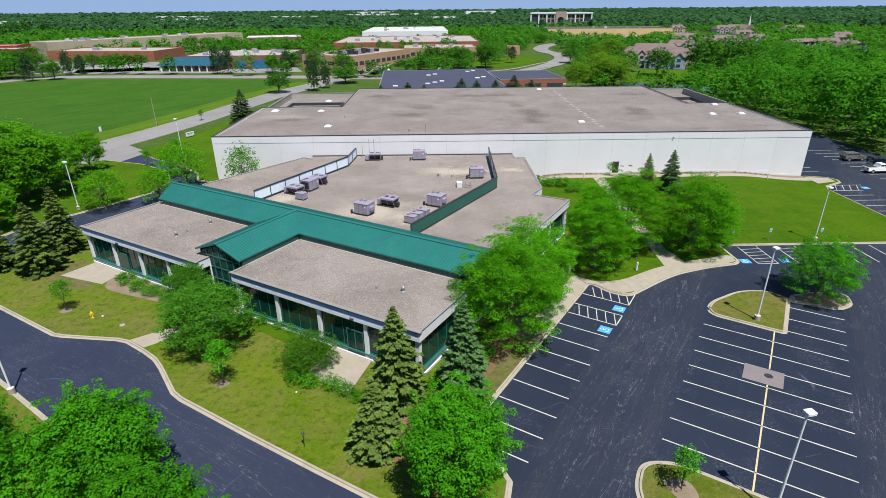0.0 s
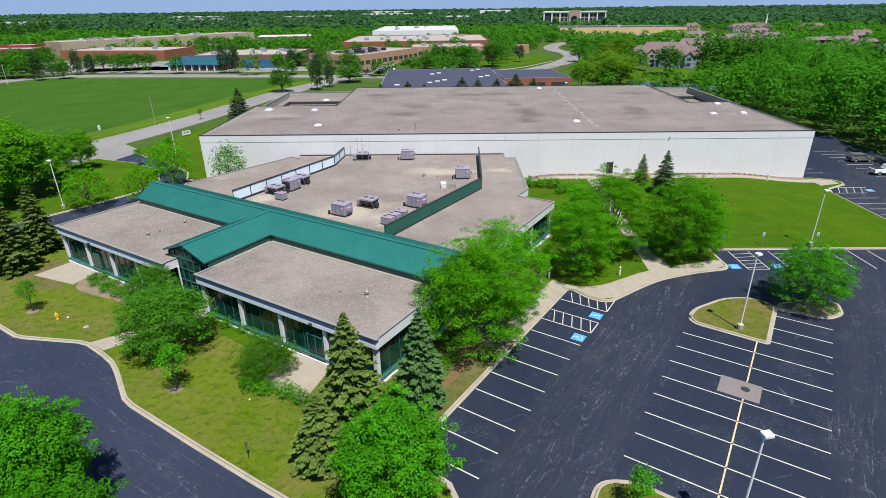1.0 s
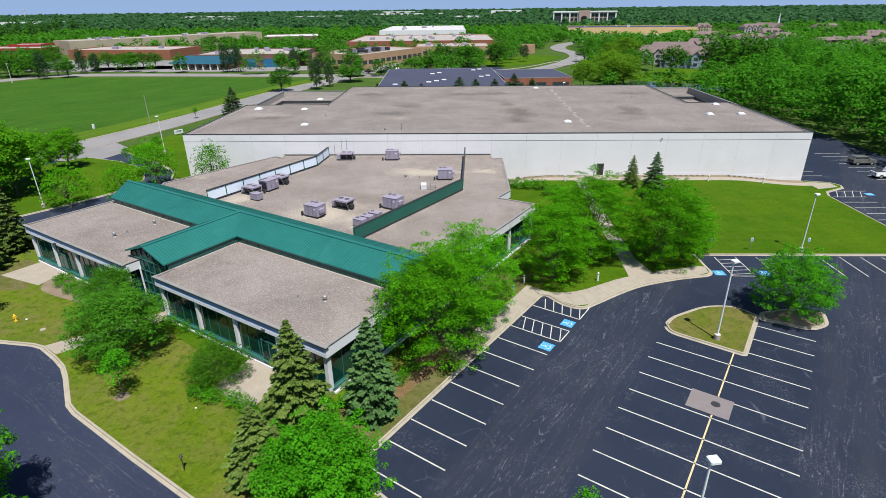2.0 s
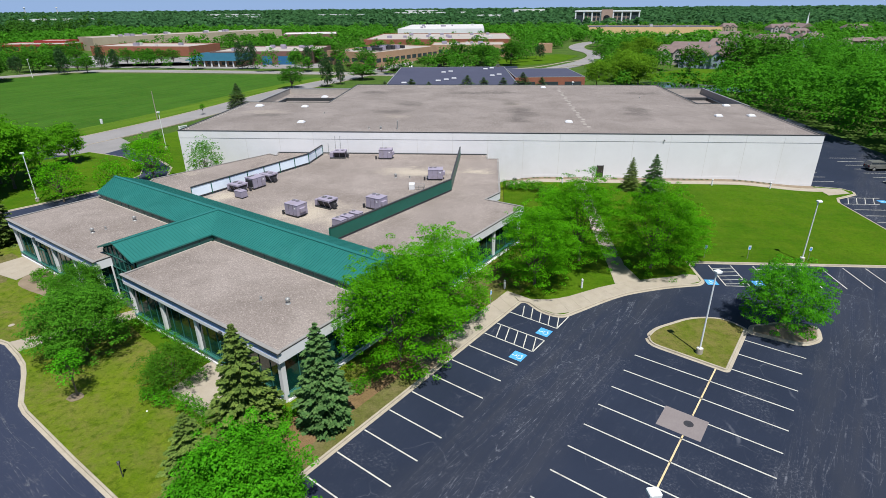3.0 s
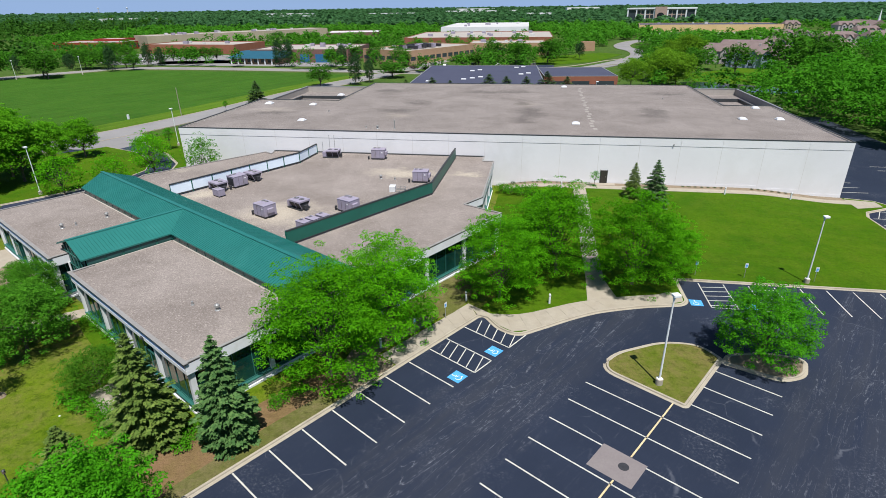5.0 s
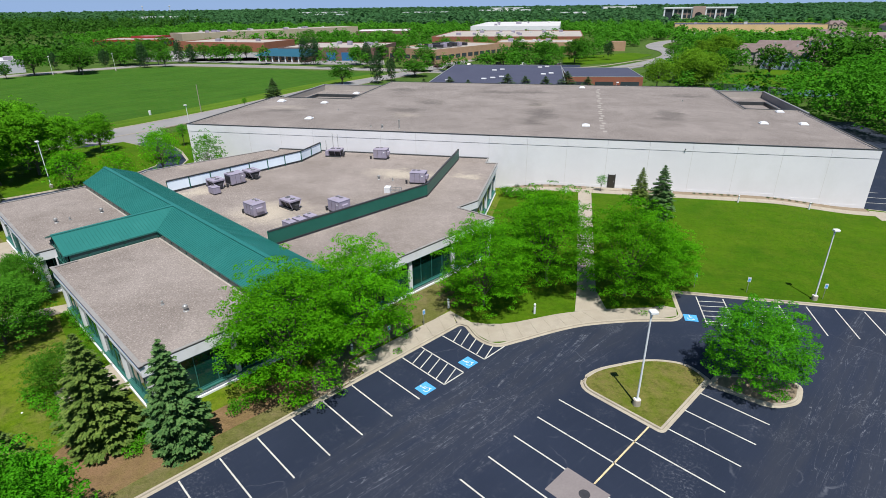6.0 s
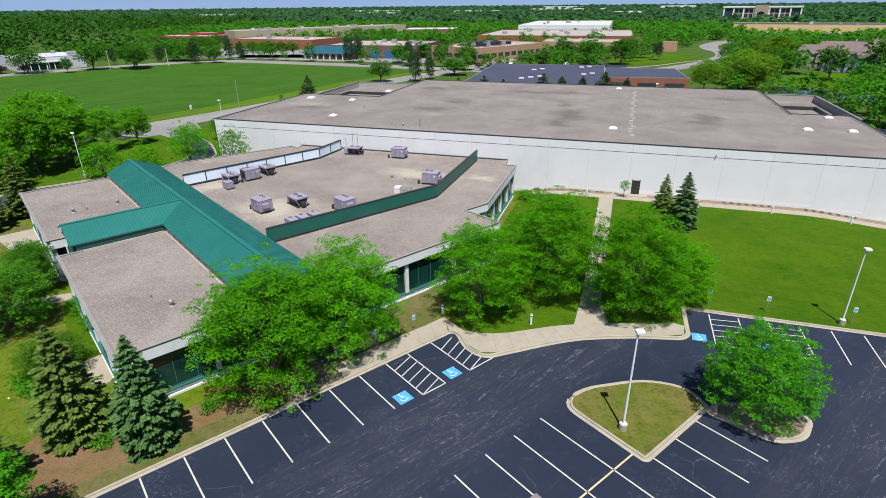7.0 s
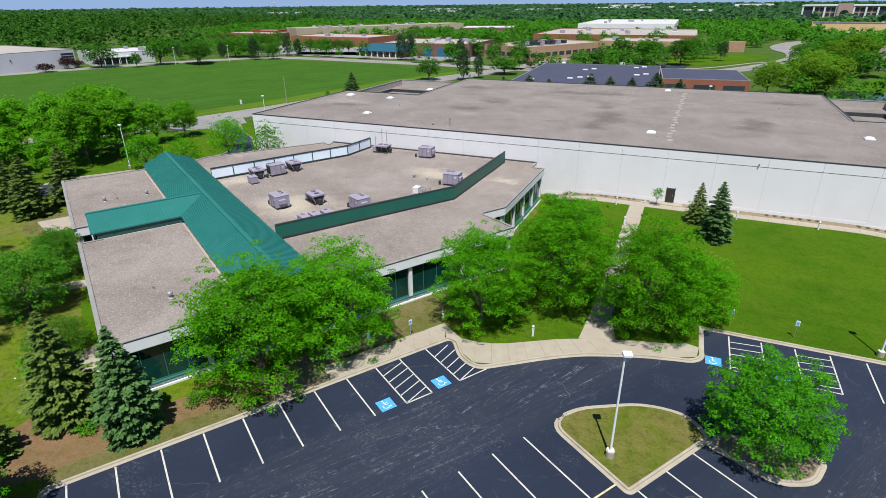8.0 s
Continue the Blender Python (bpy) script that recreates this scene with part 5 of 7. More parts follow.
pu, cu, su, pl = package_unit(), condenser(), small_unit(), pallet_unit()
z = 5.06
pu.matrix_basis = pose(-19.6, 80.6, z, 0, 0, 62)
for x, y, r in ((-10.0, 69.6, -28), (-0.3, 72.6, -28), (-3.4, 97.9, 2), (6.2, 86.0, 2)):
    copy_thing(pu, pose(x, y, z, 0, 0, r))
cu.matrix_basis = pose(-21.3, 78.5, z, 0, 0, -28)
for x, y, r in ((-18.8, 83.7, -28), (-6.8, 72.6, -28), (-11.4, 97.9, 2)):
    copy_thing(cu, pose(x, y, z, 0, 0, r))
su.matrix_basis = pose(-19.9, 76.0, z, 0, 0, -28)
for x, y, r in ((-3.6, 66.0, -28), (-2.1, 68.3, -28), (-2.9, 67.1, -28)):
    copy_thing(su, pose(x, y, z, 0, 0, r))
pl.matrix_basis = pose(3.3, 81.0, z, 0, 0, 4)
# thin conduits standing on the roof by the back unit
for x, h in ((-13.9, 2.2), (-12.6, 3.4), (-11.7, 3.4)):
    solo("conduit", a_tube((x, 99.6, 5.06), (x, 99.6, 5.06 + h), .04), GREY_METAL, "thin grey conduit standing on the roof", "conduit", "conduits")

# ---- lamps, posts and street things ----
def street_lamp(h, arm=0.2):
    root = thing("street_lamp", label="white steel lamp post with a box head", category="street lamp", group="street lamps")
    bm = bmesh.new()
    tube(bm, (0, 0, -.2), (0, 0, .55), .30, .30, 18)
    part("footing", bm, KERB, root, "round concrete footing")
    part("base_plate", a_box(-.2, -.2, .55, .2, .2, .6), POLE_WHITE, root)
    part("pole", a_tube((0, 0, .55), (0, 0, h), .085, .06, 12), POLE_WHITE, root)
    part("arm", a_box(-.07, -.07, h - .3, .07, .07, h - .1), POLE_WHITE, root)
    bm = bmesh.new()
    box(bm, arm - .36, -.25, h - .1, arm + .22, .25, h + .14, bevel=.05)
    head = part("lamp_head", bm, POLE_WHITE, root, "white rectangular lamp head")
    part("lens", a_box(arm - .28, -.18, h - .115, arm - .09, .18, h - .101), GREY_METAL, head)
    return root


lamp = street_lamp(8.2)
lamp.matrix_basis = pose(*L(24.45, 26.95), 0.1, 0, 0, 20)
for x, y, r, s in ((52.5, 69.85, 10, .94), (*L(27.5, 0.45), 10, 1.03), (-37.3, 39.1, 100, .95), (-59.8, 86.7, 160, .98), (-57.6, 122.4, 170, 1.0), (-195, 254, 90, 1.0), (-212, 234, 90, 1.0), (-230, 217, 90, 1.0), (38, 168, 0, 1.1)):
    copy_thing(lamp, pose(x, y, 0.1, 0, 0, r) @ Matrix.Scale(s, 4))
solo("wooden_pole", a_tube((-79.5, 157, 0), (-79.5, 157, 8.0), .14, .1, 10), surface("grey_wood", (0.22, 0.21, 0.15), (0.28, 0.27, 0.2), 0.9, 2, 8), "bare weathered pole at the roadside", "pole")
solo("marker_post", a_box(-92.2, 150.6, 0, -91.7, 151.1, 1.3, bevel=.05), TRIM_WHITE, "white marker post in the field", "marker post")


def bollard():
    root = thing("bollard_light", label="white bollard light beside the footpath", category="bollard light", group="bollard lights")
    part("post", a_tube((0, 0, -.05), (0, 0, .82), .11, .11, 14), TRIM_WHITE, root)
    part("louvre", a_tube((0, 0, .82), (0, 0, .97), .075, .075, 14), DARK_TRIM, root, "dark louvred light slot")
    part("cap", a_tube((0, 0, .97), (0, 0, 1.12), .125, .08, 14), TRIM_WHITE, root)
    return root


bol = bollard()
places = [(9.4, 51.0), (16.0, 60.6), (24.6, 61.3), (28.9, 90.4), (26.9, 97.4), (42.4, 97.5), (51.7, 97.4), (61.2, 97.4), (18.2, 97.6)]
bol.matrix_basis = pose(*places[0], .13)
for x, y in places[1:]:
    copy_thing(bol, pose(x, y, .13 + rise(x, y)))


def bay_sign():
    root = thing("accessible_bay_sign", label="small blue and white parking sign on a post", category="parking sign", group="parking signs")
    part("post", a_tube((0, 0, -.1), (0, 0, 1.75), .03, .03, 8), GREY_METAL, root)
    plate = part("plate", a_box(-.16, -.045, 1.25, .16, -.03, 1.78), TRIM_WHITE, root, "white sign plate")
    part("sign_field", a_box(-.11, -.05, 1.38, .11, -.046, 1.64), PAINT_BLUE, plate, "blue field")
    for zz in (1.28, 1.33):
        part("bar", a_box(-.11, -.05, zz, .11, -.046, zz + .025), PAINT_BLUE, plate)
    return root


sg = bay_sign()
sg.matrix_basis = pose(41.0, 70.2, .12)
for x, y, r in ((46.2, 70.2, 0), (53.4, 70.2, 0), (14.4, 56.9, 57), (12.0, 53.6, 57)):
    copy_thing(sg, pose(x, y, .12, 0, 0, r))
gl = thing("garden_light", (-10.5, 32.2, .12), label="small dark garden light on a short post", category="garden light")
part("post", a_tube((0, 0, -.05), (0, 0, 1.1), .035, .035, 8), DARK_TRIM, gl)
part("head", a_box(-.08, -.08, 1.1, .08, .08, 1.36, bevel=.02), BARK, gl)
part("cap", a_tube((0, 0, 1.36), (0, 0, 1.43), .12, .03, 10), DARK_TRIM, gl)
# fire hydrant
hy = thing("fire_hydrant", (-37.5, 51.6, .12), label="yellow fire hydrant on the front lawn", category="fire hydrant")
bm = bmesh.new()
tube(bm, (0, 0, 0), (0, 0, .06), .17, .17, 14)
tube(bm, (0, 0, .06), (0, 0, .55), .12, .11, 14)
tube(bm, (0, 0, .55), (0, 0, .62), .15, .15, 14)
part("barrel", bm, HYDRANT_YELLOW, hy)
bm = bmesh.new()
tube(bm, (0, 0, .62), (0, 0, .76), .13, .05, 14)
tube(bm, (0, 0, .76), (0, 0, .82), .035, .035, 6)
part("bonnet", bm, HYDRANT_YELLOW, hy)
for a, b in (((-.2, 0, .45), (.2, 0, .45)), ((0, -.22, .42), (0, 0, .42))):
    part("nozzle", a_tube(a, b, .06, .06, 10), HYDRANT_YELLOW, hy)
# rubbish bin and stones by the lawn
solo("utility_cover", a_tube((-36.6, 51.9, .1), (-36.6, 51.9, .18), .12, .1, 12), TRIM_WHITE, "small white utility cover in the grass", "utility cover")
solo("utility_cover", a_tube((-33.5, 50.0, .1), (-33.5, 50.0, .15), .28, .28, 16), KERB, "grey round utility cover in the grass", "utility cover")
solo("utility_cover", a_tube((-12.6, 38.6, .1), (-12.6, 38.6, .17), .08, .07, 12), TRIM_WHITE, "small white utility cover in the grass", "utility cover")
# roadside sign board
sb = thing("sign_board", (-64.0, 142.2, 0), label="white sign board on two posts by the road", category="sign board")
part("board", a_box(-1.6, -.1, .5, 1.6, .1, 1.9, bevel=.03), TRIM_WHITE, sb)
for x in (-1.3, 1.3):
    part("post", a_box(x - .08, -.06, -.1, x + .08, .06, .5), DARK_TRIM, sb)
for zz, w in ((1.45, 1.1), (1.1, .8)):
    part("bar", a_box(-w, -.115, zz, w, -.101, zz + .16), GREEN_TRIM, sb)
sb.rotation_euler, sb.scale = (0, 0, radians(60)), (.75, .75, .75)


# ---- cars ----
def wheel(root, x, y, r=.36):
    w = part("wheel", a_tube((x, y - .12, r), (x, y + .12, r), r, r, 20), RUBBER, root, "black tyre")
    part("rim", a_tube((x, y - .125, r), (x, y + .125, r), r * .58, r * .58, 14), GREY_METAL, w)


def extruded(profile, y0, y1, pinch=0.0):
    """A body from its side view (x, z); pinch narrows it towards the top."""
    bm = bmesh.new()
    top = max(z for _, z in profile)
    low = min(z for _, z in profile)
    rows = []
    for y, s in ((y0, 1), (y1, -1)):
        rows.append([bm.verts.new((x, y + s * pinch * (zz - low) / (top - low), zz)) for x, zz in profile])
    n = len(profile)
    for i in range(n):
        bm.faces.new((rows[0][i], rows[0][(i + 1) % n], rows[1][(i + 1) % n], rows[1][i]))
    bm.faces.new(rows[0])
    bm.faces.new(rows[1][::-1])
    bmesh.ops.bevel(bm, geom=bm.edges[:], offset=.035, segments=1, affect="EDGES")
    return bm


def car(style, paint, label):
    root = thing("pickup_truck" if style == "pickup" else "car", label=label, category="pickup truck" if style == "pickup" else "car", group="parked cars")
    if style == "pickup":
        body = [(-2.75, .45), (2.75, .45), (2.8, .8), (2.7, 1.05), (1.35, 1.18), (-2.78, 1.18)]
        cabin = [(-.55, 1.18), (1.35, 1.18), (.65, 1.82), (-.35, 1.86)]
        wx, ln_ = (-1.75, 1.75), 2.75
    elif style == "suv":
        body = [(-2.3, .42), (2.3, .42), (2.35, .8), (2.2, 1.02), (1.1, 1.12), (-2.32, 1.12)]
        cabin = [(-2.2, 1.12), (1.1, 1.12), (.45, 1.72), (-1.95, 1.75)]
        wx, ln_ = (-1.4, 1.42), 2.3
    else:
        body = [(-2.25, .35), (2.25, .35), (2.3, .62), (2.1, .85), (1.0, .95), (-2.2, .98)]
        cabin = [(-1.75, .96), (1.0, .95), (.25, 1.42), (-1.15, 1.44)]
        wx, ln_ = (-1.35, 1.38), 2.25
    part("body", extruded(body, -.92, .92, .06), paint, root)
    c = part("cabin", extruded(cabin, -.85, .85, .14), paint, root)
    zc0, zc1 = cabin[0][1] + .08, cabin[2][1] - .12
    for s in (-1, 1):
        bm = bmesh.new()
        x0, x1 = cabin[0][0] + .2, cabin[1][0] - .5
        box(bm, x0, s * .80 - .02, zc0, (x0 + x1) / 2 - .04, s * .80 + .02, zc1)
        box(bm, (x0 + x1) / 2 + .04, s * .80 - .02, zc0, x1, s * .80 + .02, zc1)
        part("side_window", bm, GLASS_FAR, c)
    a, b = cabin[1], cabin[2]
    bm = bmesh.new()
    vs = [bm.verts.new((lerp(a[0], b[0], k) + .04, y, lerp(a[1], b[1], k) + .02)) for k, y in ((.12, -.72), (.12, .72), (.88, .62), (.88, -.62))]
    bmesh.ops.solidify(bm, geom=[bm.faces.new(vs)], thickness=.02)
    part("windscreen", bm, GLASS_FAR, c)
    if style == "pickup":
        part("load_bed", a_box(-2.65, -.78, 1.1, -.7, .78, 1.195), UNIT_DARK, root, "dark open load bed")
    for x in wx:
        for y in (-.82, .82):
            wheel(root, x, y, .38 if style != "sedan" else .33)
    for y in (-.62, .62):
        part("headlight", a_box(ln_ - .02, y - .2, .72, ln_ + .06, y + .2, .88, bevel=.02), SKYLIGHT, root)
        part("tail_light", a_box(-ln_ - .05, y - .14, .75, -ln_ + .03, y + .14, 1.0, bevel=.02), RED_PAINT, root)
    for s in (-1, 1):
        part("mirror", a_box(cabin[1][0] - .45, s * .95 - .1, cabin[1][1] - .02, cabin[1][0] - .25, s * .95 + .1, cabin[1][1] + .16, bevel=.02), paint, root)
    part("bumper", a_box(ln_ - .05, -.85, .4, ln_ + .1, .85, .62, bevel=.03), GREY_METAL if style == "pickup" else paint, root)
    return root


car("suv", CAR_GREY, "dark silver estate car parked under trees").matrix_basis = pose(88.0, 112.6, 0, 0, 0, 3)
car("pickup", CAR_WHITE, "white pickup truck with an open bed").matrix_basis = pose(86.6, 103.4, 0, 0, 0, 2)
car("sedan", CAR_GREY, "dark saloon parked by the trees").matrix_basis = pose(90.0, 99.6, 0, 0, 0, 2)
pale = car("sedan", CAR_WHITE, "white saloon in the distant car park")
pale.matrix_basis = pose(-212, 322, .03, 0, 0, 60)
dark = car("suv", CAR_GREY, "grey car in the distant car park")
dark.matrix_basis = pose(-207, 324, .03, 0, 0, 60)
for i, (x, y) in enumerate(((-202, 326), (-222, 319), (-236, 330), (-242, 334), (-30, 296), (-24, 296), (-10, 300), (2, 302), (20, 300), (160, 560), (175, 575), (190, 560), (210, 578), (235, 560), (250, 575), (265, 560), (148, 590), (222, 600))):
    copy_thing(pale if i % 2 else dark, pose(x, y, .03, 0, 0, 60 if x < -100 else 80))


# ---- buildings further off ----
def far_building(name, at, turn, w, d, h, wall, roof, label, category="building", bays=0, glass=(0.25, 0.8), doors=0, units=0, band=None, parapet=0.5, seed=1, cols=None):
    """A flat-roofed block, its front on the -y side: walls, parapet, roof, windows, doors and plant."""
    root = thing(name, (*at, 0), radians(turn), label, category)
    part("wall", a_box(0, 0, -.3, w, d, h), wall, root)
    part("roof", a_box(.3, .3, h, w - .3, d - .3, h + .06), roof, root)
    for x0, y0, x1, y1 in ((0, 0, w, .3), (0, d - .3, w, d), (0, .3, .3, d - .3), (w - .3, .3, w, d - .3)):
        part("parapet", a_box(x0, y0, h, x1, y1, h + parapet), wall if parapet > .3 else GREY_METAL, root)
    if band:
        part("band", a_box(-.06, -.06, h * .72, w + .06, d + .06, h * .84), band, root)
    if bays:
        for i in range(bays):
            x0, x1 = w * (i + .14) / bays, w * (i + .86) / bays
            part("window", a_box(x0, -.05, h * glass[0], x1, .02, h * glass[1]), GLASS_FAR, root)
        m = max(1, int(bays * d / w))
        for i in range(m):
            y0, y1 = d * (i + .14) / m, d * (i + .86) / m
            part("window", a_box(w - .02, y0, h * glass[0], w + .05, y1, h * glass[1]), GLASS_FAR, root)
            part("window", a_box(-.05, y0, h * glass[0], .02, y1, h * glass[1]), GLASS_FAR, root)
    if cols:
        for i in range(cols + 1):
            part("pillar", a_box(w * i / cols - .8, -1.2, 0, w * i / cols + .8, -.06, h * .93), TRIM_WHITE, root)
    for i in range(doors):
        x = w * (i + .6) / (doors + .2) - 2
        part("roller_door", a_box(x - 2.6, -.08, 0, x + 2.6, .02, 4.2), DOOR_BLUE, root, "blue roller door")
    rnd = random.Random(seed)
    for i in range(units):
        x, y, s = rnd.uniform(.12, .85) * w, rnd.uniform(.2, .8) * d, rnd.uniform(.8, 1.8)
        part("roof_unit", a_box(x, y, h + .06, x + 2 * s, y + 1.4 * s, h + 1.0 + .5 * s, bevel=.05), UNIT_GREY if rnd.random() < .6 else ROOF_WHITE, root)
    return root


works = far_building("brick_works", (-139, 316), 1.5, 57, 46, 6.5, BRICK_BROWN, ROOF_PALE, "brown brick works with two blue doors", units=9, seed=2)
for x0, x1 in ((29, 34.5), (38, 47)):
    part("roller_door", a_box(x0, -.08, 0, x1, .02, 4.4), DOOR_BLUE, works, "blue roller door")
hip = thing("blue_roofed_annexe", (-149, 306.5, 0), radians(-5.5), "low brick annexe with a blue metal roof", "building")
part("wall", a_box(2, 2, -.2, 31, 20, 3.2), BRICK_TAN, hip)
bm = bmesh.new()
lo = [bm.verts.new(v) for v in ((0, 0, 3.1), (33, 0, 3.1), (33, 22, 3.1), (0, 22, 3.1))]
hi = [bm.verts.new(v) for v in ((5, 8, 6.4), (33, 8, 6.4), (33, 14, 6.4), (5, 14, 6.4))]
for i in range(4):
    bm.faces.new((lo[i], lo[(i + 1) % 4], hi[(i + 1) % 4], hi[i]))
bm.faces.new(hi)
bm.faces.new(lo[::-1])
part("roof", bm, ROOF_BLUE, hip, "blue metal hipped roof")
for i in range(7):
    part("window", a_box(3.5 + i * 4.2, 1.9, .9, 6.2 + i * 4.2, 2.05, 2.6), GLASS_FAR, hip)
    part("pillar", a_box(2.2 + i * 4.2, .6, 0, 2.8 + i * 4.2, 1.2, 3.1), TRIM_WHITE, hip)
far_building("brick_warehouse", (-256, 384), -6, 74, 38, 5.4, BRICK_ORANGE, ROOF_PALE, "long red-brown brick warehouse", units=4, seed=3, bays=0)
far_building("red_showroom", (-352, 408), 3, 58, 30, 5.2, RED_PAINT, ROOF_PALE, "dark red clad low showroom", bays=10, seed=4)
far_building("red_showroom", (-322, 416), 3, 24, 16, 7.4, RED_PAINT, ROOF_WHITE, "red clad upper block with white roof", band=ROOF_WHITE, seed=5)
far_building("tan_warehouse", (-279, 421), 57, 172, 26, 9.0, TAN_WALL, ROOF_PALE, "very long tan warehouse with pale roof", units=14, bays=0, seed=6)
far_building("brown_block", (-160, 494), 14, 46, 46, 7.5, BRICK_BROWN, ROOF_WHITE, "dark brown block with a white roof", seed=7)
tan = far_building("tan_offices", (-44, 304), 62, 60, 34, 6.6, BRICK_TAN, ROOF_PALE, "tan brick offices with rooftop plant", bays=11, glass=(.3, .6), units=3, seed=8)
part("plant_screen", a_box(12, 6, 7.06, 14, 18, 8.6), UNIT_DARK, tan)
part("plant_screen", a_box(33.5, 6, 7.06, 35, 18, 8.6), UNIT_DARK, tan)
for i in range(8):
    part("roof_unit", a_box(16 + (i % 4) * 4.3, 7 + (i // 4) * 6, 7.06, 18.5 + (i % 4) * 4.3, 10 + (i // 4) * 6, 9.0, bevel=.05), UNIT_DARK if i % 3 else UNIT_GREY, tan)
far_building("brick_offices", (-20, 366), 2, 46, 30, 6.5, BRICK_TAN, ROOF_PALE, "low tan brick offices among trees", bays=12, glass=(.3, .65), units=5, seed=9)
far_building("brick_warehouse", (-74, 420), 1, 106, 92, 7.0, BRICK_RED, ROOF_PALE, "long brick warehouse with a pale roof", units=16, bays=24, glass=(.3, .5), seed=10)
far_building("white_warehouse", (-68, 545), 1, 80, 125, 9.5, WALL_WHITE, ROOF_WHITE, "large white warehouse far off", units=8, seed=11)
navy = far_building("navy_roofed_hall", (-20, 192), 3, 45, 62, 4.6, BRICK_RED, ROOF_NAVY, "low brick hall with a dark blue-grey roof", parapet=.15, seed=12)
for i in range(10):
    x, y = 5 + (i * 17.3) % 36, 8 + (i * 11.7) % 50
    part("skylight", a_box(x, y, 4.66, x + 1.8, y + 1.1, 5.1, bevel=.1), SKYLIGHT, navy)
far_building("navy_roofed_hall", (24.6, 218), 5, 26, 30, 4.6, BRICK_RED, ROOF_NAVY, "brick wing of the dark-roofed hall", parapet=.15, seed=18, bays=3, glass=(.35, .65))
far_building("tan_pavilion", (49.5, 398), 0, 8.5, 9, 5, BRICK_TAN, ROOF_PALE, "small tan brick pavilion beside a road", seed=13)
factory = far_building("white_factory", (-261, 118), 84, 91, 70, 8.4, WALL_GREY, ROOF_PALE, "long white factory beyond the field", units=3, seed=14, bays=0, parapet=.3)
for k in range(4):
    part("window", a_box(84.5, -.06, 2.2 + k * 1.3, 90.4, .02, 3.1 + k * 1.3), GLASS_FAR, factory, "dark ribbon window")
for x in (30, 62):
    part("wall_lamp", a_box(x, -.3, 5.2, x + .35, .0, 6.0, bevel=.05), UNIT_DARK, factory)
annexe = far_building("white_factory", (-250, 216), 66, 30, 34, 5.6, WALL_GREY, ROOF_GREY, "white low office block beyond the field", units=3, parapet=.3, seed=15)
part("entrance_glazing", a_box(5, -.08, .3, 19, .02, 3.2), GLASS_FAR, annexe, "dark entrance glass")
for k in range(5):
    part("pillar", a_box(5 + k * 3.4, -1.6, -.1, 5.4 + k * 3.4, -1.2, 3.4), TRIM_WHITE, annexe)
part("canopy", a_box(3.5, -2.0, 3.4, 20.5, -.02, 3.9), TRIM_WHITE, annexe)
PINK_STONE = surface("pink_stone", (0.36, 0.25, 0.21), (0.41, 0.29, 0.245), 0.9, 0.2, 2, bump=0)
off = thing("columned_offices", (147, 903, 0), radians(-14), "three-storey columned office block on the horizon", "office building")
part("wall", a_box(0, 0, -.3, 90, 36, 20), PINK_STONE, off)
part("roof", a_box(.5, .5, 20, 89.5, 35.5, 20.2), ROOF_PALE, off)
part("cornice", a_box(-1.6, -2.0, 19.6, 91.6, 37, 21.2), TRIM_WHITE, off, "pale projecting cornice")
for x0 in (.8, 79.2):
    part("corner_glazing", a_box(x0, -.3, 1.0, x0 + 10, .05, 18.6), GLASS_FAR, off, "dark corner glass")
for x0, x1 in ((13.2, 22.4), (25.2, 35.0), (55.0, 64.8), (67.6, 76.8)):
    for k in range(2):
        for z0 in (1.5, 7.4, 13.3):
            w = (x1 - x0 - 1.6) / 2
            xa = x0 + k * (w + 1.6)
            part("window", a_box(xa, -.16, z0, xa + w, .05, z0 + 4.6), GLASS_FAR, off)
for x in (0, 11.8, 23.8, 36.0, 54.0, 66.2, 78.2, 90):
    part("pillar", a_box(x - .9, -1.5, -.2, x + .9, -.3, 19.6), TRIM_WHITE, off, "pale column")
part("portal", a_box(37.2, -3.6, -.2, 52.8, -.02, 22.6), PINK_STONE, off, "raised stone portal")
bm = bmesh.new()
arch = [(40.4, 0)] + [(45 - 4.6 * math.cos(math.pi * k / 10), 11.5 + 3.6 * math.sin(math.pi * k / 10)) for k in range(11)] + [(49.6, 0)]
g = [bm.verts.new((x, -3.75, z)) for x, z in arch]
bmesh.ops.solidify(bm, geom=[bm.faces.new(g)], thickness=.1)
part("portal_window", bm, GLASS_FAR, off, "dark arched glass")
far_building("shopping_hall", (126, 660), -8, 136, 60, 6.4, surface("ochre_wall", (0.50, 0.36, 0.16), (0.56, 0.41, 0.2), 0.9, 0.1, 1, bump=0), ROOF_NAVY, "long ochre shopping hall", units=6, seed=17)
for i, (x, y, w, h) in enumerate(((-420, 1500, 120, 9), (-260, 1750, 150, 10), (-90, 1900, 100, 9), (-600, 1300, 90, 8), (-760, 1600, 130, 10), (120, 2300, 120, 12), (-330, 2400, 160, 12), (-900, 1100, 120, 9), (-20, 1300, 70, 8))):
    far_building("white_hall", (x, y), i * 7 % 20 - 8, w, 60, h + 2, WALL_WHITE, ROOF_GREY, "white industrial hall far away among woods", seed=30 + i)


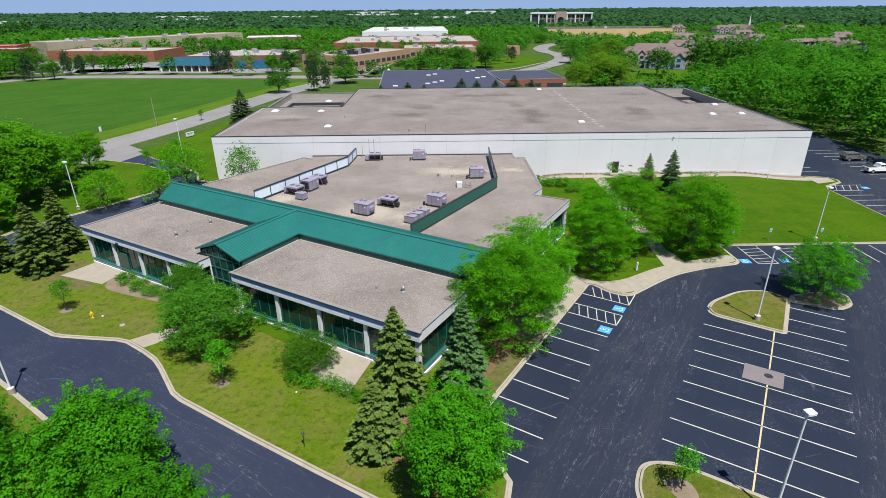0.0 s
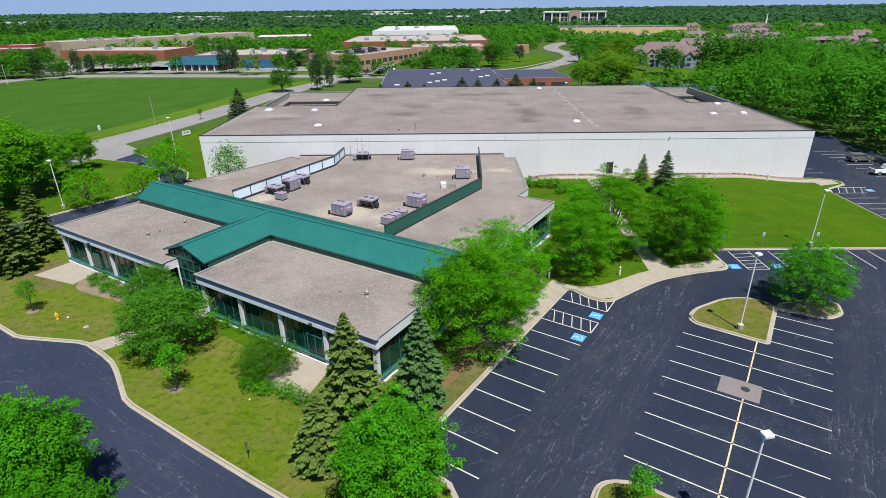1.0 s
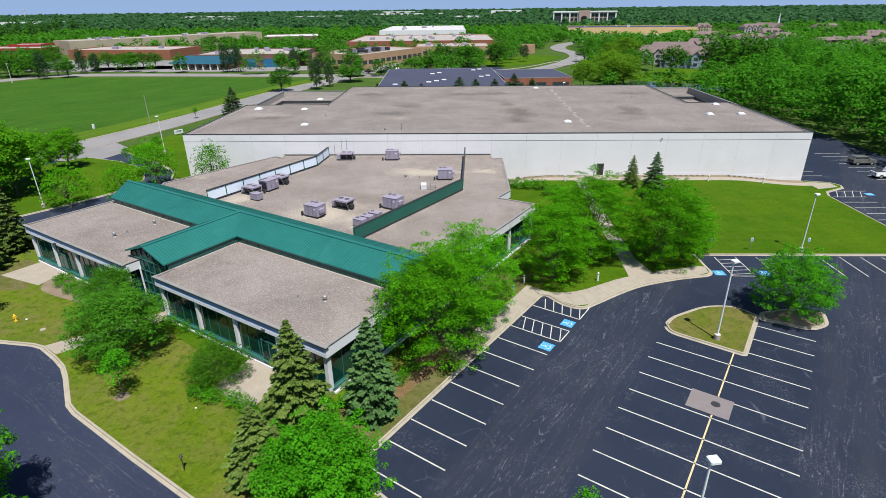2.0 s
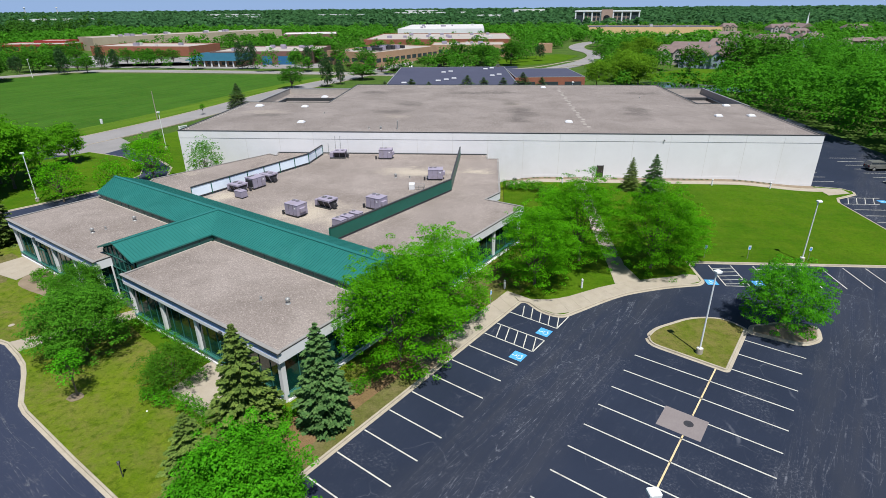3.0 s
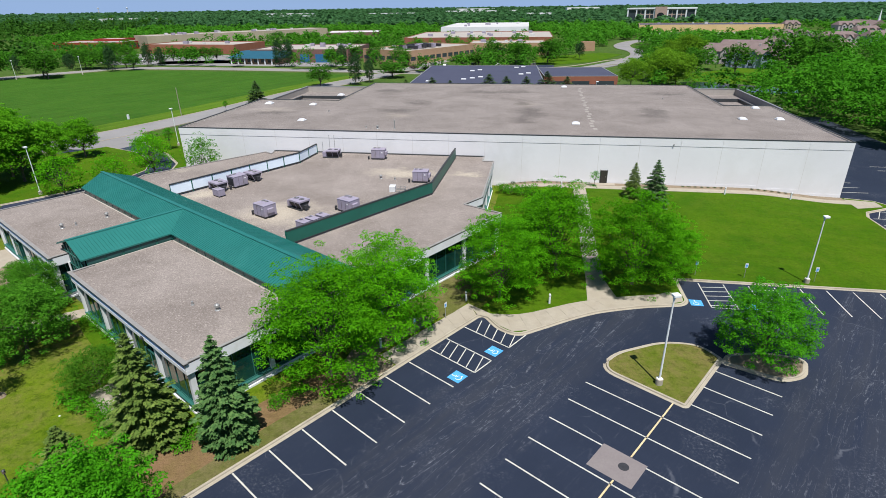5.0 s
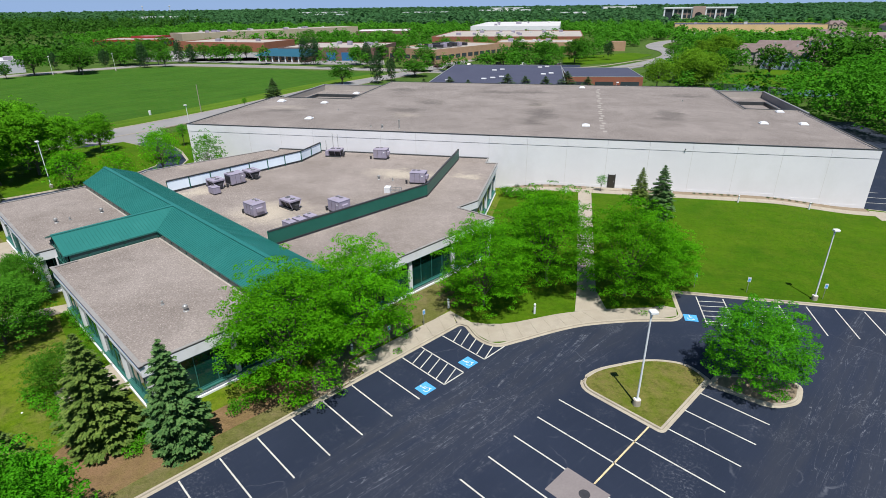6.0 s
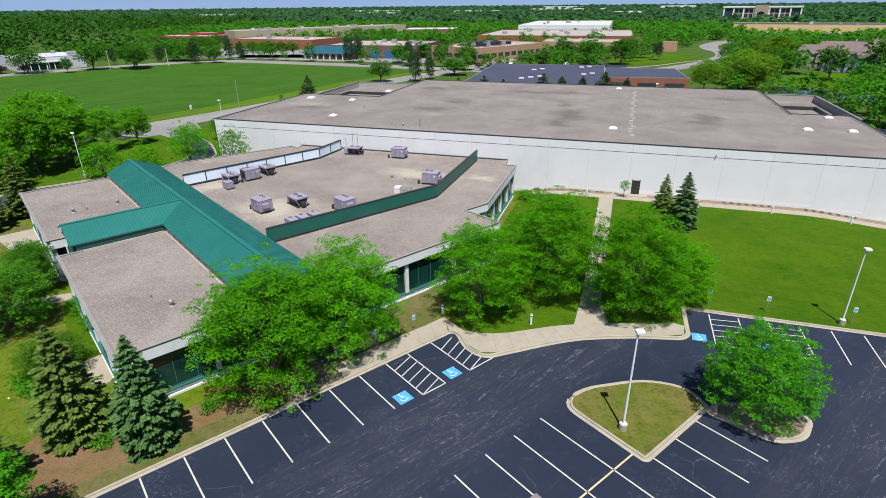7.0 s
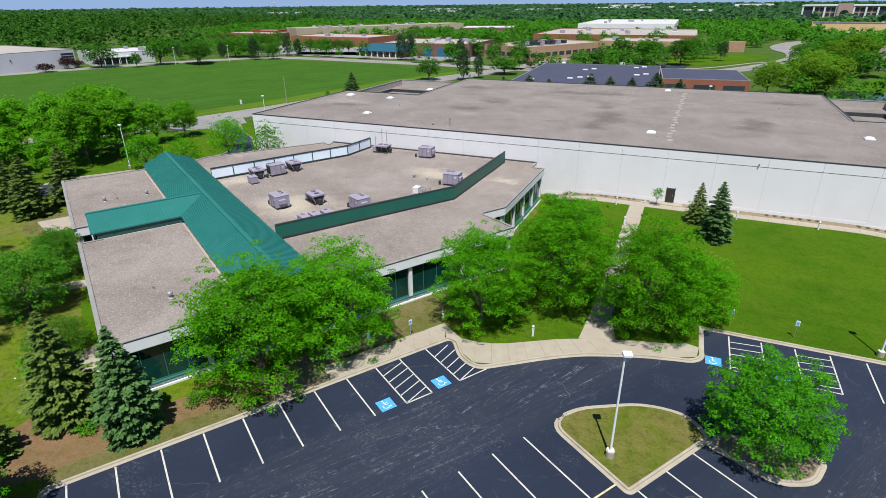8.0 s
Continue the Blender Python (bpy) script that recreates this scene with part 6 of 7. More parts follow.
def house(w, d, h, wall, label):
    root = thing("town_house", label=label, category="house", group="town houses")
    part("wall", a_box(0, 0, -.2, w, d, h), wall, root)
    bm = bmesh.new()
    r = h + 3.4
    pts = [(-.5, -.5, h - .2), (w + .5, -.5, h - .2), (w + .5, d + .5, h - .2), (-.5, d + .5, h - .2), (2.2, d / 2, r), (w - 2.2, d / 2, r)]
    vs = [bm.verts.new(p) for p in pts]
    for f in ((0, 1, 5, 4), (1, 2, 5), (2, 3, 4, 5), (3, 0, 4), (3, 2, 1, 0)):
        bm.faces.new([vs[i] for i in f])
    part("roof", bm, SHINGLE, root, "brown shingle hipped roof")
    for k in range(max(2, int(w / 6))):
        x = 2.5 + k * 6
        if x + 4.6 > w:
            break
        bm = bmesh.new()
        g = [bm.verts.new(p) for p in ((x, -1.2, 0), (x + 4.2, -1.2, 0), (x + 4.2, -1.2, h - .4), (x + 2.1, -1.2, h + 1.6), (x, -1.2, h - .4))]
        ext = bmesh.ops.extrude_face_region(bm, geom=[bm.faces.new(g)])
        for v in ext["geom"]:
            if isinstance(v, bmesh.types.BMVert):
                v.co.y += 4.2
        part("gable", bm, wall, root)
        bm = bmesh.new()
        for s in (-1, 1):
            a = [(x + 2.1, -1.6, h + 1.75), (x + 2.1 + s * 2.5, -1.6, h - .6), (x + 2.1 + s * 2.5, 3.4, h - .6), (x + 2.1, 3.4, h + 1.75)]
            fvs = [bm.verts.new(p) for p in a]
            bm.faces.new(fvs)
        bmesh.ops.solidify(bm, geom=bm.faces[:], thickness=.15)
        part("gable_roof", bm, SHINGLE, root)
        for zz in (1.0, 3.6):
            if zz + 1.4 < h:
                part("window", a_box(x + 1.2, -1.28, zz, x + 3.0, -1.19, zz + 1.4), GLASS_FAR, root)
    part("chimney", a_box(w * .6, d / 2 - .4, r - .8, w * .6 + .8, d / 2 + .4, r + .9), SIDING, root)
    return root


ha, hb, hc = house(26, 13, 6.0, SIDING, "pale sided town houses with brown roofs"), house(20, 12, 6.0, SIDING_BLUE, "blue-grey sided houses with brown roofs"), house(16, 12, 5.5, TAN_WALL, "tan sided house with brown roof")
ha.matrix_basis, hb.matrix_basis, hc.matrix_basis = pose(103, 318, 0, 0, 0, -14), pose(110, 301, 0, 0, 0, -24), pose(128, 322, 0, 0, 0, -30)
for i, (x, y, r) in enumerate(((118, 345, -14), (152, 380, -20), (178, 352, 25), (232, 372, 20), (252, 350, 28), (262, 396, -15), (205, 425, 15), (240, 440, 10), (300, 430, 25), (190, 470, 0), (270, 520, 10), (330, 480, -15), (310, 640, 5), (340, 660, 15), (280, 690, 0), (375, 620, 10))):
    copy_thing((ha, hb, hc)[i % 3], pose(x, y, 0, 0, 0, r))
ch = thing("church", (346, 641, 0), 0.3, "church with a tall white spire", "church")
part("nave", a_box(-9, 0, 0, 9, 30, 5), BRICK_BROWN, ch)
part("spire", a_tube((0, 2, 5), (0, 2, 20), 1.6, .1, 8), TRIM_WHITE, ch, "white needle spire")
bm = bmesh.new()
vs = [bm.verts.new(p) for p in ((-10, -1, 5), (10, -1, 5), (10, 31, 5), (-10, 31, 5), (0, -1, 10), (0, 31, 10))]
for f in ((0, 1, 4), (1, 2, 5, 4), (2, 3, 5), (3, 0, 4, 5), (3, 2, 1, 0)):
    bm.faces.new([vs[i] for i in f])
part("roof", bm, SHINGLE, ch)
for x, y, h in ((-1990, 2650, 36), (-2150, 2650, 36)):
    wt = thing("water_tower", (x, y, 0), 0, "pale water tower on the horizon", "water tower")
    part("stem", a_tube((0, 0, 0), (0, 0, h - 6), 2.4, 1.6, 12), ROOF_WHITE, wt)
    bm = bmesh.new()
    bmesh.ops.create_uvsphere(bm, u_segments=16, v_segments=10, radius=4.5, matrix=Matrix.Translation((0, 0, h)) @ Matrix.Diagonal((1, 1, .7, 1)))
    part("tank", bm, ROOF_WHITE, wt)

# ---- trees ----
def quads_mesh(name, V):
    """One mesh of loose four-cornered leaves; V has four rows of places for each."""
    n = len(V) // 4
    me = bpy.data.meshes.new(name)
    me.vertices.add(4 * n)
    me.vertices.foreach_set("co", np.ascontiguousarray(V, dtype=np.float32).ravel())
    me.loops.add(4 * n)
    me.loops.foreach_set("vertex_index", np.arange(4 * n, dtype=np.int32))
    me.polygons.add(n)
    me.polygons.foreach_set("loop_start", np.arange(0, 4 * n, 4, dtype=np.int32))
    me.update(calc_edges=True)
    me.validate()
    return me


def leaves(rng, C, N, size, spread=0.35, slim=0.62, jitter=0.55):
    """Diamond leaves at the places C that face roughly along N."""
    n = len(C)
    nn = N + rng.normal(0, jitter, (n, 3))
    nn /= np.linalg.norm(nn, axis=1)[:, None] + 1e-9
    a = np.cross(nn, rng.normal(0, 1, (n, 3)))
    a /= np.linalg.norm(a, axis=1)[:, None] + 1e-9
    b = np.cross(nn, a)
    s = (size * rng.uniform(1 - spread, 1 + spread, n))[:, None]
    fold = nn * s * 0.12
    V = np.empty((n, 4, 3))
    V[:, 0], V[:, 1], V[:, 2], V[:, 3] = C - a * s * .5, C - b * s * slim * .5 + fold, C + a * s * .5, C + b * s * slim * .5 + fold
    return V.reshape(-1, 3)


def crown_points(rng, lobes, per_lobe, fill=0.3, up=0.8):
    """Places and outward ways on and in a set of lobes (centre, radii)."""
    cs, ns = [], []
    for c, r in lobes:
        c, r = np.array(c), np.array(r)
        k = max(1, round(per_lobe * (r[0] * r[1] * r[2]) ** (2 / 3)))
        d = rng.normal(0, 1, (k, 3))
        d /= np.linalg.norm(d, axis=1)[:, None]
        d[:, 2] = np.where(d[:, 2] < -.35, -d[:, 2], d[:, 2])
        rad = np.where(rng.random(k) < fill, rng.uniform(.35, .85, k), rng.normal(.97, .10, k))
        cs.append(c + d * r * rad[:, None])
        ns.append(d / r)
    N = np.concatenate(ns)
    N /= np.linalg.norm(N, axis=1)[:, None]
    return np.concatenate(cs), N + np.array((0, 0, up))


def crown_lobes(rng, h, r, base, n, lobe, shape="round", sprays=0, flat_main=(.5, .8)):
    """Lobes over the surface of a crown h high, r wide, that starts at base; sprays: small tufts that break its outline."""
    out = [((0, 0, base + (h - base) * .45), (r * .62, r * .62, (h - base) * .36))]

    def ring(i, count, inner, outer, size, flat):
        g = (i + .5) / count
        low = 1.95 if shape == "skirt" else 1.75
        z = 1 - low * g
        th = i * 2.39996 + rng.uniform(-.4, .4)
        w = math.sqrt(max(0, 1 - (z * (.7 if z < 0 and shape == "skirt" else 1)) ** 2))
        k = rng.uniform(inner, outer)
        lr = size * rng.uniform(.7, 1.3)
        cz = base + (h - base) * (.46 + .48 * z * k)
        out.append(((math.cos(th) * w * r * k, math.sin(th) * w * r * k, max(lr * .4, min(cz, h - lr * .5))), (lr, lr, lr * rng.uniform(*flat))))

    for i in range(n):
        ring(i, n, .58, .90 if flat_main[0] < .4 else .84, lobe, flat_main)
    for i in range(sprays):
        ring(i, sprays, .86, 1.10, lobe * .36, (.35, .6))
    return out


def trunk_bm(rng, h, base, tr, lobes):
    """A tapered trunk with limbs that reach into the lobes."""
    bm = bmesh.new()
    pts = [Vector((0, 0, -.15)), Vector((rng.uniform(-.1, .1), rng.uniform(-.1, .1), base * .6)), Vector((rng.uniform(-.2, .2), rng.uniform(-.2, .2), base + (h - base) * .25)), Vector((rng.uniform(-.3, .3), rng.uniform(-.3, .3), base + (h - base) * .75))]
    rad = [tr * 1.35, tr, tr * .7, tr * .2]
    for i in range(3):
        tube(bm, pts[i], pts[i + 1], rad[i], rad[i + 1], 9)
    for c, _ in lobes[1:30]:
        start = pts[1].lerp(pts[2], rng.uniform(.2, 1.0))
        c = Vector(c)
        mid = start.lerp(c, .5) + Vector((0, 0, -.06 * (c - start).length))
        tube(bm, start, mid, tr * .36, tr * .2, 6)
        tube(bm, mid, c, tr * .2, tr * .06, 6)
    return bm


def tree(name, seed, h, r, base, n, lobe, density, size, leaf, label, category="tree", tr=.16, shape="round", fill=.3, group="", jitter=.55, sprays=0, up=.8, core=0, flat_main=(.5, .8)):
    rng = np.random.default_rng(seed)
    root = thing(name, label=label, category=category, group=group)
    lobes = crown_lobes(rng, h, r, base, n, lobe, shape, sprays, flat_main)
    part("trunk", trunk_bm(rng, h, base, tr, lobes), BARK, root, "grey-brown trunk and limbs")
    C, N = crown_points(rng, lobes, density, fill, up)
    V = leaves(rng, C, N, size, jitter=jitter)
    if core:
        C, N = crown_points(rng, [(c, tuple(.62 * x for x in r3)) for c, r3 in lobes[:n + 1]], core, .1, .5)
        V = np.concatenate((V, leaves(rng, C, N, size * 1.7, jitter=.4, slim=.8)))
    part("crown", quads_mesh("crown", V), leaf, root)
    return root


def spruce(name, seed, h, r, leaf, label, tiers=23):
    """A cone of drooping branches in tiers, each a fan of needle sprays."""
    rng = np.random.default_rng(seed)
    root = thing(name, label=label, category="spruce tree", group="spruces")
    part("trunk", a_tube((0, 0, -.1), (0, 0, h * .97), r * .075, .02, 9), BARK, root)
    C, A, B, S = [], [], [], []
    for t in range(tiers):
        k = t / (tiers - 1)
        z = .25 + (h - .35) * k ** .92
        rr = r * (1 - k) ** .66 * (.80 + .20 * min(1, k / .15)) * rng.uniform(.86, 1.1) + .06
        nb = max(5, int(7 + 9 * (1 - k)))
        for b in range(nb):
            th = 2 * math.pi * (b + rng.uniform(-.35, .35)) / nb + t * .7
            ln_b = rr * rng.uniform(.72, 1.12)
            dz = rng.uniform(-.14, .14)
            d = np.array((math.cos(th), math.sin(th), 0))
            side = np.array((-d[1], d[0], 0))
            m = max(4, int(ln_b / .085))
            for j in range(m):
                f = (j + rng.uniform(.2, .8)) / m
                if f < .25 and k < .8:
                    continue
                droop = -.26 * ln_b * f ** 1.4 + .22 * ln_b * max(0, f - .6) + .10 * (1 - k)
                wdt = (.09 + .20 * (1 - f * .75)) * (.5 + .7 * (1 - k)) * 1.2
                for s in (-1, 0, 1):
                    p = d * ln_b * f + side * s * wdt * rng.uniform(.6, 1.2) + np.array((0, 0, z + dz + droop + rng.uniform(-.05, .05)))
                    way = d * .8 + side * s * .75 + np.array((0, 0, rng.uniform(-.45, .1)))
                    C.append(p)
                    A.append(way / np.linalg.norm(way))
                    B.append(side * (1 - .4 * abs(s)) - d * s * .6 + np.array((0, 0, rng.uniform(-.5, .5))))
                    S.append(rng.uniform(.20, .30) * (.75 + .35 * (1 - k)))
    C, A, B, S = np.array(C), np.array(A), np.array(B), np.array(S)[:, None]
    B -= A * (A * B).sum(1)[:, None]
    B /= np.linalg.norm(B, axis=1)[:, None] + 1e-9
    up = np.cross(A, B)
    V = np.empty((len(C), 4, 3))
    V[:, 0], V[:, 1], V[:, 2], V[:, 3] = C - A * S * .5, C - B * S * .42 + up * S * .08, C + A * S * .7, C + B * S * .42 + up * S * .08
    part("crown", quads_mesh("crown", V.reshape(-1, 3)), leaf, root)
    return root


def put(x, y, turn=0.0, s=1.0, sz=None, z=.12):
    return pose(x, y, z + rise(x, y), 0, 0, turn) @ Matrix.Diagonal((s, s, sz or s, 1))


# maples by the drive
maple = tree("maple_tree", 11, 9.4, 4.3, 1.6, 62, 1.02, 520, .175, LEAF_MAPLE, "dense bright green maple beside the drive", tr=.2, fill=.1, sprays=110, jitter=.42, core=90)
maple.matrix_basis = put(0.9, 27.2, 0, .84, 1.0)
for x, y, r, s in ((-15.6, 20.6, 40, 1.02), (-21.6, 26.4, 130, 1.08), (-27.2, 22.5, 220, 1.0), (-32.5, 29.0, 80, .88)):
    copy_thing(maple, put(x, y, r, s))
# feathery shade trees round the car park
locust_a = tree("locust_tree", 21, 11.2, 5.1, .4, 88, 1.0, 520, .155, LEAF_LOCUST, "tall light green locust tree by the pavement", tr=.17, shape="skirt", fill=.05, jitter=.55, sprays=150, up=.85, core=70, flat_main=(.26, .46))
locust_b = tree("locust_tree", 22, 11.0, 4.9, .4, 88, 1.0, 520, .155, LEAF_LOCUST, "spreading light green locust tree by the pavement", tr=.17, shape="skirt", fill=.05, jitter=.55, sprays=150, up=.85, core=70, flat_main=(.26, .46))
locust_c = tree("locust_tree", 23, 8.1, 4.4, .5, 60, 1.05, 640, .16, LEAF_MAPLE, "low spreading locust tree on a kerbed island", tr=.14, shape="skirt", fill=.05, jitter=.55, sprays=130, up=.85, core=80, flat_main=(.13, .24))
locust_a.matrix_basis = put(6.3, 46.6, 0, 1.05)
locust_b.matrix_basis = put(9.6, 53.2, 0, .98)
locust_c.matrix_basis = put(42.3, 54.0, 0, .86, .93)
for src, x, y, r, s in ((locust_b, 19.4, 61.8, 130, .96), (locust_a, 25.4, 68.6, 200, 1.0), (locust_b, 33.6, 66.9, 310, 1.04), (locust_a, 38.0, 70.0, 60, .62), (locust_b, 23.5, 78.0, 90, .62)):
    copy_thing(src, put(x, y, r, s))
# young trees
young = tree("young_tree", 31, 5.0, 1.3, 1.4, 16, .56, 200, .19, LEAF_MAPLE, "slender young tree staked in the lawn", tr=.06)
young.matrix_basis = put(-19.3, 40.0)
for x, y, r, s in ((-41.3, 53.3, 60, .84), (*L(22.0, -0.4), 120, .78), (32.2, 99.0, 30, .60), (-57, 118.6, 10, 1.1), (-70.1, 165.4, 0, .7)):
    copy_thing(young, put(x, y, r, s))
# spruces
sp = spruce("spruce_tree", 41, 9.0, 2.75, NEEDLES, "dense olive-green spruce beside the office")
sp.matrix_basis = put(-3.8, 37.4)
sb_tree = spruce("spruce_tree", 42, 8.7, 2.35, NEEDLES_BLUE, "blue-green spruce beside the parking bays")
sb_tree.matrix_basis = put(1.8, 38.3)
for src, x, y, r, s, sz in ((sp, -5.0, 31.9, 50, .86, .66), (sp, -50.6, 63.6, 120, 1.15, 1.0), (sp, -51.2, 69.5, 200, 1.05, 1.02), (sp, -57.0, 64.5, 300, 1.1, .84), (sb_tree, 39.6, 89.6, 70, .95, .84), (sp, 37.5, 94.4, 150, .6, .6)):
    copy_thing(src, put(x, y, r, s, sz))
# weeping and rounded shrubs
crab = tree("ornamental_tree", 51, 6.6, 4.0, .5, 60, .95, 420, .15, LEAF_CRAB, "broad mounded green tree beside the entrance", tr=.12, fill=.25, shape="skirt", sprays=160, core=90)
crab.matrix_basis = put(-22.6, 46.0, 0, 1.05)
copy_thing(crab, put(-27.0, 52.2, 120, .62, .90))
shrub = tree("shrub", 52, 3.4, 2.6, .1, 36, .66, 620, .12, LEAF_OLIVE, "rounded olive-green shrub on the front lawn", "shrub", tr=.06, group="shrubs", shape="skirt", sprays=80)
shrub.matrix_basis = put(-12.2, 42.3, 0, 1.05)
low = tree("shrub", 53, 1.0, 1.0, .02, 14, .38, 330, .15, LEAF_SHRUB, "low bright green shrub in a planting bed", "shrub", tr=.03, group="shrubs")
low.matrix_basis = put(-11.6, 39.6)
spots2 = [(-9.6, 39.2, 1.0), (-8.2, 38.3, .9), (-12.9, 40.2, 1.1), (-7.0, 37.6, .8), (-1.4, 38.4, .9), (-.3, 39.4, 1.0), (-1.2, 36.9, .8), (.6, 40.9, .9), (4.4, 43.8, .9), (3.5, 42.4, .9), (-18.6, 50.3, 1.0), (-16.6, 49.2, .9), (-15.0, 48.3, .9), (-20.4, 51.2, .9), (19.0, 95.6, 1.5), (20.6, 94.6, 1.5), (22.4, 93.6, 1.5), (17.6, 96.6, 1.3), (24.6, 92.6, 1.2), (23.2, 90.8, 1.3), (25.0, 90.0, 1.2)]
spots2 += [(*P(-42.6 + i * .85, -1.5 + .7 * math.sin(i * 2.1)), .75 + .25 * math.sin(i * 1.7)) for i in range(14)]
for i, (x, y, s) in enumerate(spots2):
    copy_thing(low, put(x, y, i * 67, s))
hedge = tree("shrub", 54, 1.0, 1.0, .02, 14, .38, 260, .15, LEAF_DARK, "low dark clipped shrub by the warehouse wall", "shrub", tr=.03, group="shrubs")
hedge.matrix_basis = put(19.0, 100.5, 0, .5, .42)
hedge_spots = [(46.2, 53.0), (56.6, 63.6)]
for x0, x1 in hedge_spots:
    n = int((x1 - x0) / .9)
    for i in range(n):
        copy_thing(hedge, put(x0 + (x1 - x0) * i / n, 100.45, i * 51, .58, .45))
for i in range(1, 13):
    copy_thing(hedge, put(19 + i * 1.0 + (.3 if i % 2 else 0), 100.5, i * 40, .5, .42))
# the group of trees by the west drive
broad = tree("broadleaf_tree", 61, 11.5, 5.4, 1.4, 44, 1.35, 130, .36, LEAF_BROAD, "broad mid green tree by the road", tr=.22, fill=.1, shape="skirt", sprays=70, flat_main=(.4, .7), jitter=.42, up=.9, core=40)
broad.matrix_basis = put(-69.0, 93.0, 0, .95, 1.1)
for x, y, r, s, sz in ((-74.0, 95.5, 100, 1.0, 1.1), (-70.0, 86.0, 200, 1.0, 1.0), (-79, 87, 40, 1.0, 1.05), (-84, 97, 300, 1.0, 1.05), (-72.2, 103.5, 150, .7, .75), (-71.3, 110.5, 250, .66, .68), (-88, 80, 20, 1.05, 1.0), (-66.5, 77.5, 310, .68, .66), (-76, 75, 120, .8, .75), (-94, 88, 200, .9, .9)):
    copy_thing(broad, put(x, y, r, s, sz))
airy = tree("locust_tree", 24, 8.1, 4.4, .7, 60, .85, 90, .30, LEAF_LOCUST, "airy light green locust tree on the west lawn", tr=.14, shape="skirt", fill=.05, jitter=.4, sprays=120, up=.8, flat_main=(.3, .55))
airy.matrix_basis = put(-55.5, 87.0, 20, .88, .92)
for src, x, y, r, s, sz in ((airy, -46.3, 98.2, 130, .95, 1.22), (airy, -35.4, 96.8, 40, .82, 1.2), (airy, -47.3, 89.0, 250, .80, .98), (airy, -52.5, 106.0, 90, .8, .9), (young, -61.0, 113.5, 0, .8, .8)):
    copy_thing(src, put(x, y, r, s, sz))
# dark round conifers by the road
pine = tree("pine_tree", 71, 7.5, 3.6, .1, 30, 1.05, 90, .40, LEAF_DARK, "dark round pine beside the road", tr=.15, shape="skirt", sprays=40)
pine.matrix_basis = put(44.6, 338, 0, .79, 1.2)
conifer = spruce("conifer", 43, 9.5, 2.9, NEEDLES_DARK, "dark green conifer standing beside the road", tiers=25)
conifer.matrix_basis = put(-54.3, 155.5, 0, 1.5, 1.06)
for x, y, r, s in ((-9, 178, 60, .92), (-4, 181, 140, .8), (8, 180, 200, 1.0), (13, 182, 10, .92), (19, 181, 90, .88), (25, 182, 300, .96), (31, 184, 250, .8), (-18, 182, 130, .8)):
    copy_thing(conifer, put(x, y, r, s * 1.35, s, z=-.5))
for i, (x, y, s) in enumerate(((-49, 227, 1.5), (-45.7, 235, 1.15), (-74, 284.5, 1.5), (-106, 293.7, 1.65), (-111.8, 293.7, 1.65), (-213, 268.4, 1.15), (-190.5, 268.7, 1.55), (-187.5, 293, 1.5), (-183.5, 298, 1.2), (-233, 255.7, 1.1), (-226, 279.5, .9))):
    copy_thing(pine, put(x, y, i * 47, s * .66, s, z=-.1))


# lighter built trees for the far roadside
roadside = tree("roadside_tree", 63, 10.0, 5.0, 1.4, 30, 1.35, 34, .62, LEAF_MID, "rounded green tree beside a distant road", tr=.22, fill=.1, sprays=30, jitter=.35)
roadside.matrix_basis = put(-199, 238, 0, 1.15, z=0)
purple = tree("purple_plum_tree", 64, 8.0, 4.2, .8, 22, 1.3, 44, .55, LEAF_PURPLE, "dark purple-leaved tree beside a distant road", tr=.18, fill=.12, sprays=20)
purple.matrix_basis = put(-248.3, 201, 0, .8, .75, z=0)


# ---- woods ----
def prototypes(rng, count, leaves_each, size, h=(9, 14), r=(3.4, 5.2), base=.3):
    out = []
    for i in range(count):
        hh, rr = rng.uniform(*h), rng.uniform(*r)
        lobes = crown_lobes(rng, hh, rr, base, 22, rr * .33, "skirt")
        area = sum((a[0] * a[1] * a[2]) ** (2 / 3) for _, a in lobes)
        C, N = crown_points(rng, lobes, leaves_each / area, .08, .75)
        out.append(leaves(rng, C, N, size, jitter=.26, slim=.8))
    return out


def forest(name, spots_xy, protos, rng, leaf, label, smin=.75, smax=1.25):
    parts_v = []
    for x, y in spots_xy:
        V = protos[rng.integers(len(protos))]
        a, s, sz = rng.uniform(0, 6.283), rng.uniform(smin, smax), rng.uniform(.8, 1.15)
        ca, sa = math.cos(a) * s, math.sin(a) * s
        W = np.empty_like(V)
        W[:, 0], W[:, 1], W[:, 2] = V[:, 0] * ca - V[:, 1] * sa + x, V[:, 0] * sa + V[:, 1] * ca + y, V[:, 2] * s * sz
        parts_v.append(W)
    return solo(name, quads_mesh(name, np.concatenate(parts_v)), leaf, label, "woods", kind="stuff")


def inside(x, y, poly):
    hit = False
    for (x0, y0), (x1, y1) in zip(poly, poly[1:] + poly[:1]):
        if (y0 > y) != (y1 > y) and x < (x1 - x0) * (y - y0) / (y1 - y0) + x0:
            hit = not hit
    return hit


def scatter(rng, x0, y0, x1, y1, gap, keep):
    out = []
    y = y0
    while y < y1:
        x = x0
        while x < x1:
            px, py = x + rng.uniform(-.45, .45) * gap, y + rng.uniform(-.45, .45) * gap
            if keep(px, py):
                out.append((px, py))
            x += gap
        y += gap
    return out


